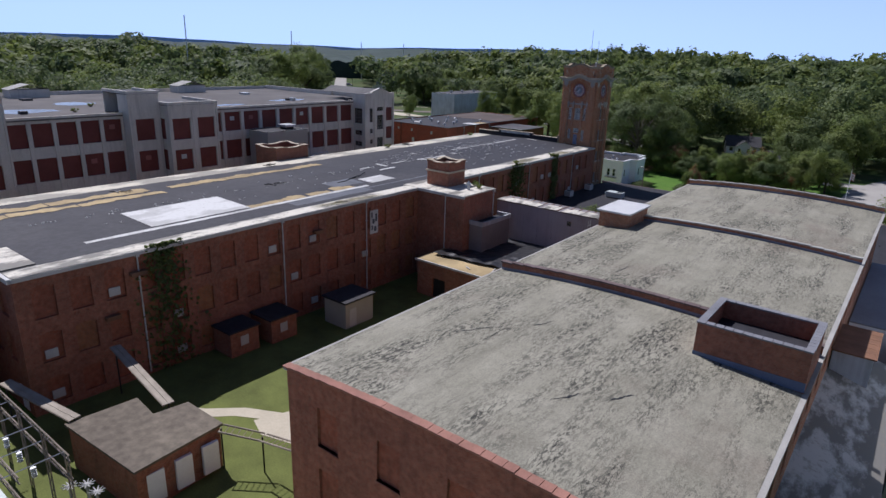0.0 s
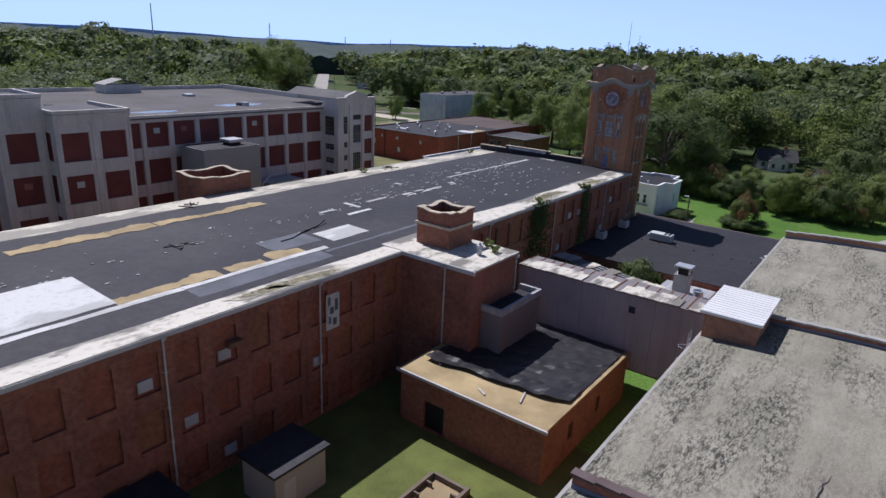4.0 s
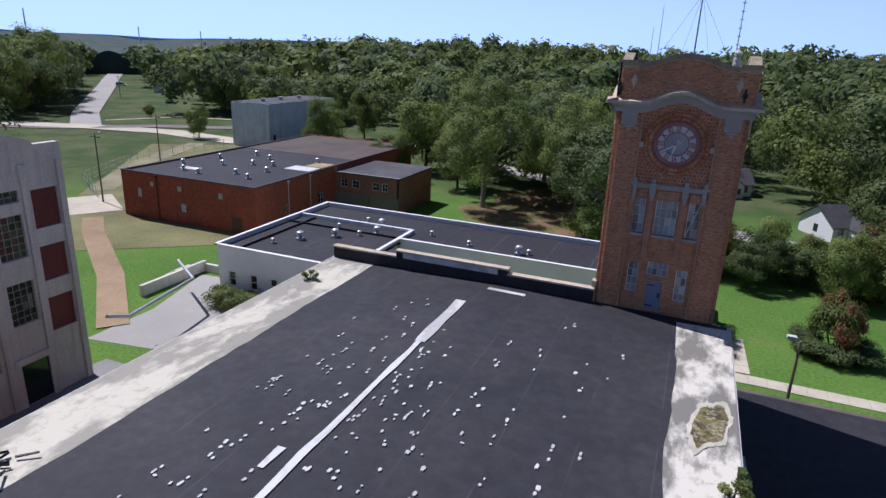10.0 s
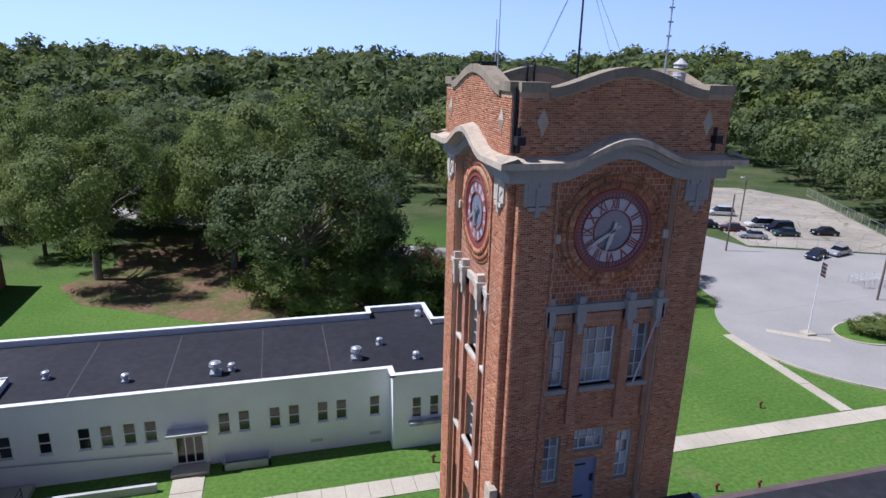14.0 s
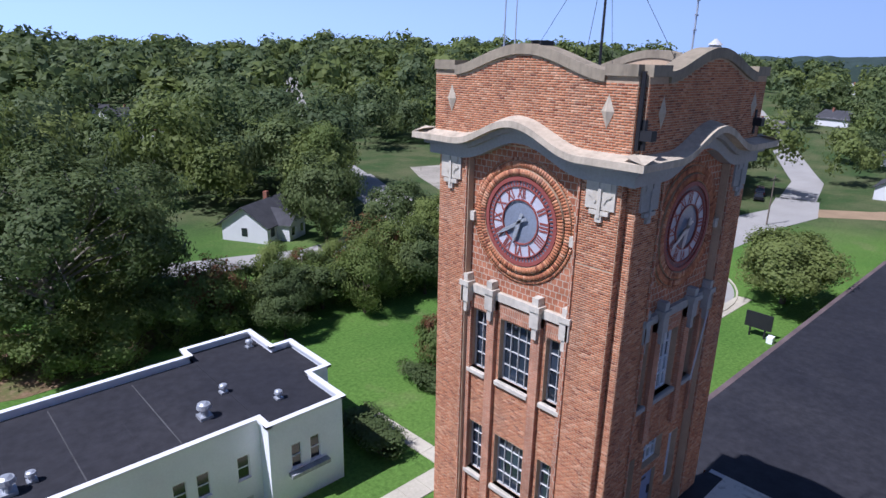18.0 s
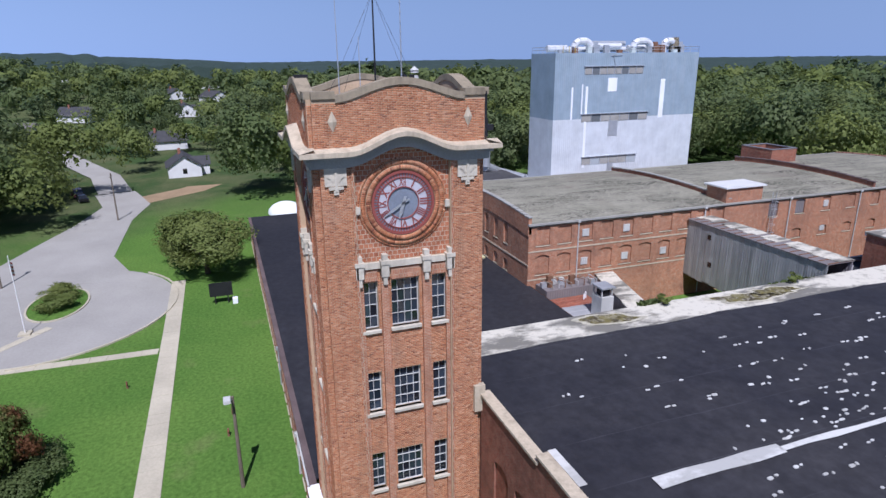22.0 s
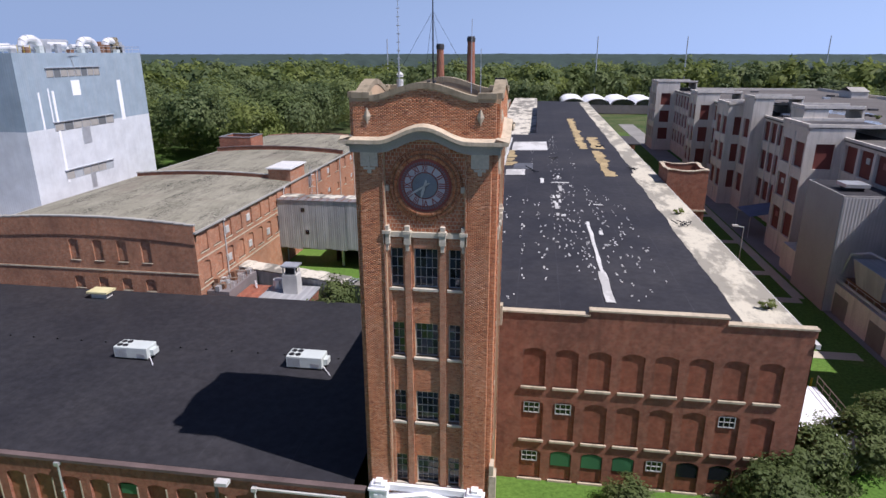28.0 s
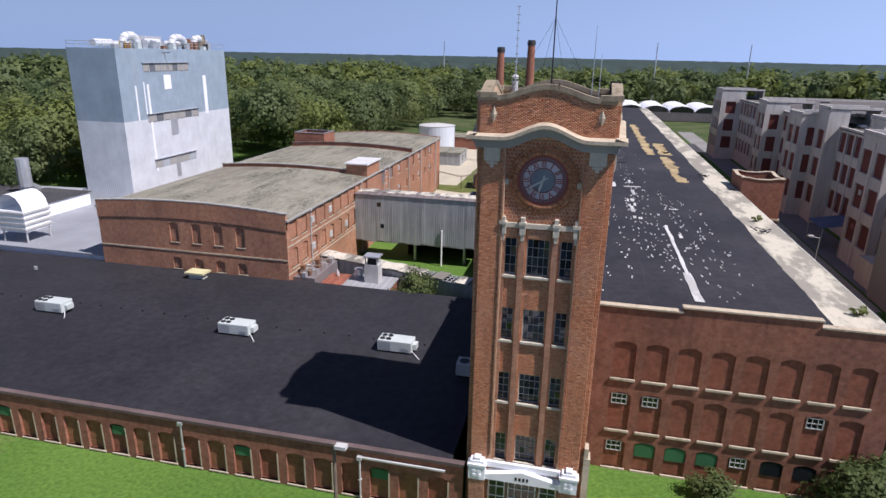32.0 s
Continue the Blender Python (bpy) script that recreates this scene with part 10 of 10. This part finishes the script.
# ---- poles, lamps, flag, sign and small things on the lawn ----
def pole(x, y, h, label="brown timber utility pole", lamp=0.0, r=0.15, mat=None, name="utility_pole", arm=False, z=0.0):
    p = thing(name, label, "pole", (x, y, z))
    bm = bmesh.new()
    tube(bm, (x, y, z - 0.2), (x, y, z + h), r, r * 0.65, 8)
    part("shaft", bm, mat or WOOD, p)
    if lamp:
        bm = bmesh.new()
        tube(bm, (x, y, z + h - 0.2), (x + lamp, y + 0.3, z + h + 0.1), 0.05, 0.05, 6)
        part("arm", bm, STEEL, p)
        bm = bmesh.new()
        box(bm, x + lamp - 0.35, x + lamp + 0.35, y + 0.1, y + 0.55, z + h, z + h + 0.22)
        part("lamp_head", bm, OLD_WHITE, p)
    if arm:
        bm = bmesh.new()
        box(bm, x - 1.2, x + 1.2, y - 0.06, y + 0.06, z + h - 0.7, z + h - 0.55)
        part("cross_arm", bm, WOOD, p)
    return p


pole(10.97, 8.2, 7.2, "leaning timber lamp pole on the lawn", -0.6)
pole(59.5, 60, 9.5, "dark timber pole beside the parking lot", 0)
pole(76.8, 77.5, 8.5, "timber lamp pole in the parking lot", -0.6)
pole(64, 36.7, 10, "timber lamp pole beside the road", -0.5)
pole(99, 27, 9, "timber utility pole beside the road", 0, arm=True)
pole(-93, 32, 12, "dark utility pole beside the works", 0.8, arm=True)
pole(-114.6, 65.6, 11, "dark utility pole beside the road", 0, arm=True)
pole(-244, 168, 11, "dark utility pole beside the street", 0, arm=True)
pole(-33.5, -49.5, 7.4, "grey street lamp in the lane", 1.2, 0.08, STEEL, "street_lamp")
pole(-34.2, -95, 7.4, "grey street lamp in the lane", 1.2, 0.08, STEEL, "street_lamp")
for px_, py, pz in ((-40, -360, 34), (-91, -360, 34), (-168, -360, 34), (88, -360, 33), (-330, 105, 42), (-330, 189, 36), (-330, 261, 30), (-330, 314, 30)):
    pole(px_, py, pz + 4, "tall pale transmission pole above the woods", 0, 0.45, STEEL, "transmission_pole", z=0)


def lawn_things():
    f = thing("flagpole", "white flagpole with a striped flag", "flagpole", (46, 29.7, 0))
    bm = bmesh.new()
    tube(bm, (46, 29.7, 0), (46, 29.7, 9.2), 0.06, 0.04, 8)
    part("pole", bm, WHITE_TRIM, f)
    bm = bmesh.new()
    box(bm, 45.4, 46.6, 29.1, 30.3, 0, 0.25)
    part("base", bm, CONCRETE_B, f)
    for i in range(7):
        bm = bmesh.new()
        z = 7.0 + i * 0.22
        v = [bm.verts.new((46.05 + 0.22 * k, 29.7 + 0.12 * math.sin(k * 1.3), z + dz - 0.12 * k)) for k in range(4) for dz in (0, 0.22)]
        for k in range(3):
            bm.faces.new((v[2 * k], v[2 * k + 2], v[2 * k + 3], v[2 * k + 1]))
        part("flag_stripe", bm, PAINTS["white"] if i % 2 else CLOCK_RED, f)
    s = thing("sign_board", "dark sign board on two posts on the lawn", "sign", (47.8, 9.0, 0))
    for y in (8.3, 9.8):
        bm = bmesh.new()
        box(bm, 47.7, 47.85, y - 0.07, y + 0.07, 0, 2.7)
        part("post", bm, BLACK, s)
    part("board", slab(47.68, 47.88, 7.7, 10.4, 1.0, 2.7), BLACK, s)
    single("white_stone", slab(47.0, 47.7, 7.2, 7.8, 0, 0.7), WHITE, "small white marker stone on the lawn", "marker")
    for x, y in ((21.0, 8.6), (17.8, 9.0), (-0.6, 16.6), (29, 17.6)):
        h = thing("red_standpipe", "small rusty red standpipe on the lawn", "hydrant", (x, y, 0), "standpipes")
        bm = bmesh.new()
        tube(bm, (x, y, 0), (x, y, 0.7), 0.1, 0.08, 8)
        part("barrel", bm, RUST, h)
        bm = bmesh.new()
        tube(bm, (x - 0.2, y, 0.5), (x + 0.2, y, 0.5), 0.06, 0.06, 6)
        part("outlet", bm, CLOCK_RED, h)
    # fence west of the red works
    wf = thing("chain_fence", "rusty chain-link fence through the rough grass", "fence", (-112, 66, 0))
    ends = [(-97, 34), (-109, 41), (-120, 64), (-118, 91), (-100, 104)]
    for (ax, ay), (bx, by) in zip(ends, ends[1:]):
        n_ = int(math.hypot(bx - ax, by - ay) / 3.2)
        for i in range(n_):
            x_, y_ = ax + (bx - ax) * i / n_, ay + (by - ay) * i / n_
            bm = bmesh.new()
            tube(bm, (x_, y_, 0), (x_, y_, 2.3), 0.05, 0.05, 6)
            part("post", bm, STEEL, wf)
        for z_ in (0.3, 1.2, 2.2):
            bm = bmesh.new()
            tube(bm, (ax, ay, z_), (bx, by, z_), 0.025, 0.025, 5)
            part("rail", bm, STEEL, wf)
    # fence of the parking lot
    fe = thing("chain_fence", "grey chain-link fence beside the parking lot", "fence", (80, 53, 0))
    pts = [(66.5, 61.4), (90.0, 51.0), (112, 97)]
    for a, b in zip(pts, pts[1:]):
        A, B = Vector(a), Vector(b)
        n = int((B - A).length / 3)
        for i in range(n + 1):
            p = A.lerp(B, i / n)
            bm = bmesh.new()
            tube(bm, (p.x, p.y, 0), (p.x, p.y, 1.9), 0.035, 0.035, 5)
            part("post", bm, STEEL, fe)
        bm = bmesh.new()
        for z in (0.15, 1.85):
            tube(bm, (*A, z), (*B, z), 0.025, 0.025, 4)
        for i in range(n * 5):
            p, q = A.lerp(B, i / (n * 5)), A.lerp(B, (i + 1) / (n * 5))
            tube(bm, (p.x, p.y, 0.15), (q.x, q.y, 1.85), 0.008, 0.008, 3)
        part("mesh", bm, STEEL, fe)
    pb = thing("valve_pit", "small fenced pipe enclosure on grass", "enclosure", (68, 40, 0))
    for i in range(6):
        bm = bmesh.new()
        tube(bm, (66 + i * 0.9, 40.5, 0), (66 + i * 0.9, 40.5, 1.4), 0.05, 0.05, 5)
        tube(bm, (66 + i * 0.9, 43, 0), (66 + i * 0.9, 43, 1.4), 0.05, 0.05, 5)
        tube(bm, (66 + i * 0.9, 40.5, 1.2), (66 + i * 0.9, 43, 1.2), 0.05, 0.05, 5)
        part("pipe_bay", bm, STEEL, pb)
    d = bmesh.new()
    for i in range(7):
        z0, z1 = 2.2 * math.sin(i * 0.224), 2.2 * math.sin((i + 1) * 0.224)
        r0, r1 = 3.4 * math.cos(i * 0.224), 3.4 * math.cos((i + 1) * 0.224)
        tube(d, (93.5, -3.5, z0), (93.5, -3.5, z1), r0, max(r1, 0.05), 18)
    single("white_dome", d, WHITE, "low white dome tent on grass", "tent")
    c = thing("cooling_tower", "white louvred cooling tower on legs", "cooling tower", (69.5, -27.5, 4.7))
    part("body", slab(67.5, 71.5, -29.5, -25.5, 6.2, 9.0), WHITE, c)
    bm = bmesh.new()
    for i in range(7):
        a = i * math.pi / 7
        b = (i + 1) * math.pi / 7
        v = [bm.verts.new((69.5 - 2 * math.cos(t), y, 9.0 + 2.2 * math.sin(t))) for t in (a, b) for y in (-29.5, -25.5)]
        bm.faces.new((v[0], v[1], v[3], v[2]))
    bmesh.ops.recalc_face_normals(bm, faces=bm.faces[:])
    part("hood", bm, WHITE, c)
    for z in (6.5, 7.2, 7.9, 8.6):
        part("louvre", slab(67.35, 71.65, -29.65, -25.35, z, z + 0.25), OLD_WHITE, c)
    for x in (67.7, 71.3):
        for y in (-29.3, -25.7):
            bm = bmesh.new()
            tube(bm, (x, y, 4.75), (x, y, 6.2), 0.12, 0.12, 6)
            part("leg", bm, OLD_WHITE, c)


lawn_things()


# ---- the far southern yard ----
def south_yard():
    for x, y, h, r in ((30.8, -204, 32.3, 1.3), (21.3, -223.6, 35.3, 1.45)):
        s = thing("smokestack", "tall tapering dark brick smokestack", "smokestack", (x, y, 0), "smokestacks")
        bm = bmesh.new()
        tube(bm, (x, y, 0), (x, y, h - 2.0), r * 1.45, r, 16)
        part("stack", bm, BRICK, s)
        bm = bmesh.new()
        tube(bm, (x, y, h - 2.0), (x, y, h - 0.6), r * 1.12, r * 1.2, 16)
        tube(bm, (x, y, h - 0.6), (x, y, h), r * 1.05, r * 1.0, 16)
        part("stack_head", bm, SHINGLE, s)
    t = thing("storage_tank", "white round steel storage tank", "tank", (42.8, -152, 0))
    bm = bmesh.new()
    tube(bm, (42.8, -152, 0), (42.8, -152, 8.2), 5.6, 5.6, 32)
    part("shell", bm, plain("white tank paint", (0.62, 0.66, 0.7), 0.5, 0.1, 0.6), t)
    bm = bmesh.new()
    tube(bm, (42.8, -152, 8.2), (42.8, -152, 8.9), 5.7, 0.4, 32)
    part("lid", bm, OLD_WHITE, t)
    bm = bmesh.new()
    for i in range(30):
        box(bm, 37.05, 37.2, -152.3, -151.7, 0.3 * i, 0.3 * i + 0.04)
    part("ladder", bm, STEEL, t)
    for x0, x1, y0, y1, h, lab in ((30, 42, -170, -160, 3.6, "low brick boiler house"), (5.5, 22, -200, -170, 7.5, "brick boiler house with dark roof"), (5.5, 19, -240, -203, 9.5, "tall brick engine house"), (6.0, 13.5, -135, -116, 4.2, "low brick store with pale roof"), (30.5, 40, -138, -128, 3.4, "low grey shed")):
        b = thing("boiler_house", lab + " in the south yard", "building", ((x0 + x1) / 2, (y0 + y1) / 2, 0))
        part("wall", slab(x0, x1, y0, y1, 0, h), BRICK if "brick" in lab else SHEET, b)
        part("roof", slab(x0 - 0.2, x1 + 0.2, y0 - 0.2, y1 + 0.2, h, h + 0.25), TAR_GREY if "dark" in lab else PALE_ROOF, b)
        for i in range(int((y1 - y0) / 4)):
            part("window", slab(x0 - 0.03, x0 + 0.05, y0 + 1.2 + i * 4, y0 + 2.8 + i * 4, h * 0.35, h * 0.75), DARK_GLASS, b)
    y = bmesh.new()
    sheet(y, [(26, -102), (60, -102), (60, -190), (24, -190)], 0.03)
    single("pavement_yard", y, CONCRETE_B, "pale concrete works yard", "pavement", kind="structure")
    lt = thing("lattice_tower", "thin grey lattice steel tower", "lattice tower", (22.7, -137, 0))
    for sx in (-1, 1):
        for sy in (-1, 1):
            bm = bmesh.new()
            tube(bm, (22.7 + 1.5 * sx, -137 + 1.5 * sy, 0), (22.7 + 0.3 * sx, -137 + 0.3 * sy, 19), 0.07, 0.05, 5)
            part("leg", bm, STEEL, lt)
    bm = bmesh.new()
    for i in range(9):
        k0, k1 = 1.5 - 0.133 * i, 1.5 - 0.133 * (i + 1)
        z0, z1 = i * 2.1, (i + 1) * 2.1
        for sx, sy, tx, ty in ((-1, -1, 1, -1), (1, -1, 1, 1), (1, 1, -1, 1), (-1, 1, -1, -1)):
            tube(bm, (22.7 + k0 * sx, -137 + k0 * sy, z0), (22.7 + k1 * tx, -137 + k1 * ty, z1), 0.03, 0.03, 4)
    for z in (13, 15.5, 18):
        box(bm, 20.7, 24.7, -137.05, -136.95, z, z + 0.1)
    part("bracing", bm, STEEL, lt)
    # white vaulted sheds far behind the mill
    for i, (x, y) in enumerate(((-24, -300), (-36, -300), (-48, -300), (-60, -300))):
        v = thing("vaulted_shed", "white barrel-vaulted shed beyond the mill", "shed", (x, y, 0), "vaulted sheds")
        part("base", slab(x - 6, x + 6, y - 25, y + 12, 0, 4.2), SHEET_DARK, v)
        bm = bmesh.new()
        prev = None
        for k in range(11):
            a = math.pi * k / 10
            cs = [bm.verts.new((x - 6 * math.cos(a), yy, 4.2 + 3.0 * math.sin(a))) for yy in (y - 25, y + 12)]
            if prev:
                bm.faces.new((prev[0], prev[1], cs[1], cs[0]))
            prev = cs
        bmesh.ops.recalc_face_normals(bm, faces=bm.faces[:])
        part("vault", bm, WHITE, v)
        bm = bmesh.new()
        bm.faces.new([bm.verts.new((x - 5.2 * math.cos(math.pi * k / 10), y + 12.02, 4.2 + 2.5 * math.sin(math.pi * k / 10))) for k in range(11)])
        part("vault_window", bm, DARK_GLASS, v)
    w = thing("white_warehouse", "long low white roofed warehouse", "warehouse", (-95, -300, 0))
    part("wall", slab(-150, -66, -322, -280, 0, 5.5), SHEET, w)
    part("roof", slab(-150.5, -65.5, -322.5, -279.5, 5.5, 5.9), WHITE_ROOF, w)
    h = thing("gate_house", "small brick gate house beside the lane", "gate house", (-31, -150, 0))
    part("wall", slab(-33.5, -28, -154, -146, 0, 5.5), BRICK, h)
    part("roof", slab(-33.8, -27.7, -154.3, -137.7, 5.5, 5.8), SHINGLE, h)
    # lawn strips and yellow posts along the lane
    for i, yy in enumerate((-20, -26, -50, -70, -98, -126)):
        b = thing("bollard", "yellow steel guard post beside the lane", "bollard", (-31.5, yy, 0), "guard posts")
        bm = bmesh.new()
        tube(bm, (-31.5, yy, 0), (-31.5, yy, 1.1), 0.09, 0.09, 8)
        part("post", bm, plain("yellow paint", (0.5, 0.38, 0.03), 0.6, 0.15, 2), b)
    st = thing("loading_ramp", "white railed loading ramp beside the mill", "ramp", (-29, -11, 0))
    part("deck", slab(-31.0, -24.0, -18, -8, 1.1, 1.3), WHITE, st)
    part("plinth", slab(-30.5, -24.2, -17.8, -8.2, 0, 1.1), CONCRETE, st)
    bm = bmesh.new()
    for yy in np.arange(-18, -7.9, 1.25):
        tube(bm, (-31, yy, 1.3), (-31, yy, 2.4), 0.04, 0.04, 5)
    for z in (1.8, 2.4):
        tube(bm, (-31, -18, z), (-31, -8, z), 0.04, 0.04, 5)
    part("railing", bm, WOOD, st)
    bm = bmesh.new()
    pipe(bm, [(-52, 8, 3.4), (-46, 4, 3.6), (-44.0, -6, 3.6), (-42.9, -9, 5.0)], 0.16, 8)
    single("steam_pipe", bm, STEEL, "silver lagged steam pipe crossing the yard", "pipe")
    wl = thing("retaining_wall", "low concrete retaining wall with steps", "wall", (-52, 12, 0))
    part("wall", slab(-54, -53.6, 4, 14, 0, 1.3), CONCRETE, wl)
    part("wall", slab(-53.6, -47, 13.6, 14, 0, 1.0), CONCRETE, wl)
    for i in range(5):
        part("step", slab(-56.5 + 0.35 * i, -54.1, 10, 12.5, 0, 0.2 * (i + 1)), CONCRETE_B, wl)


south_yard()
vegetation()
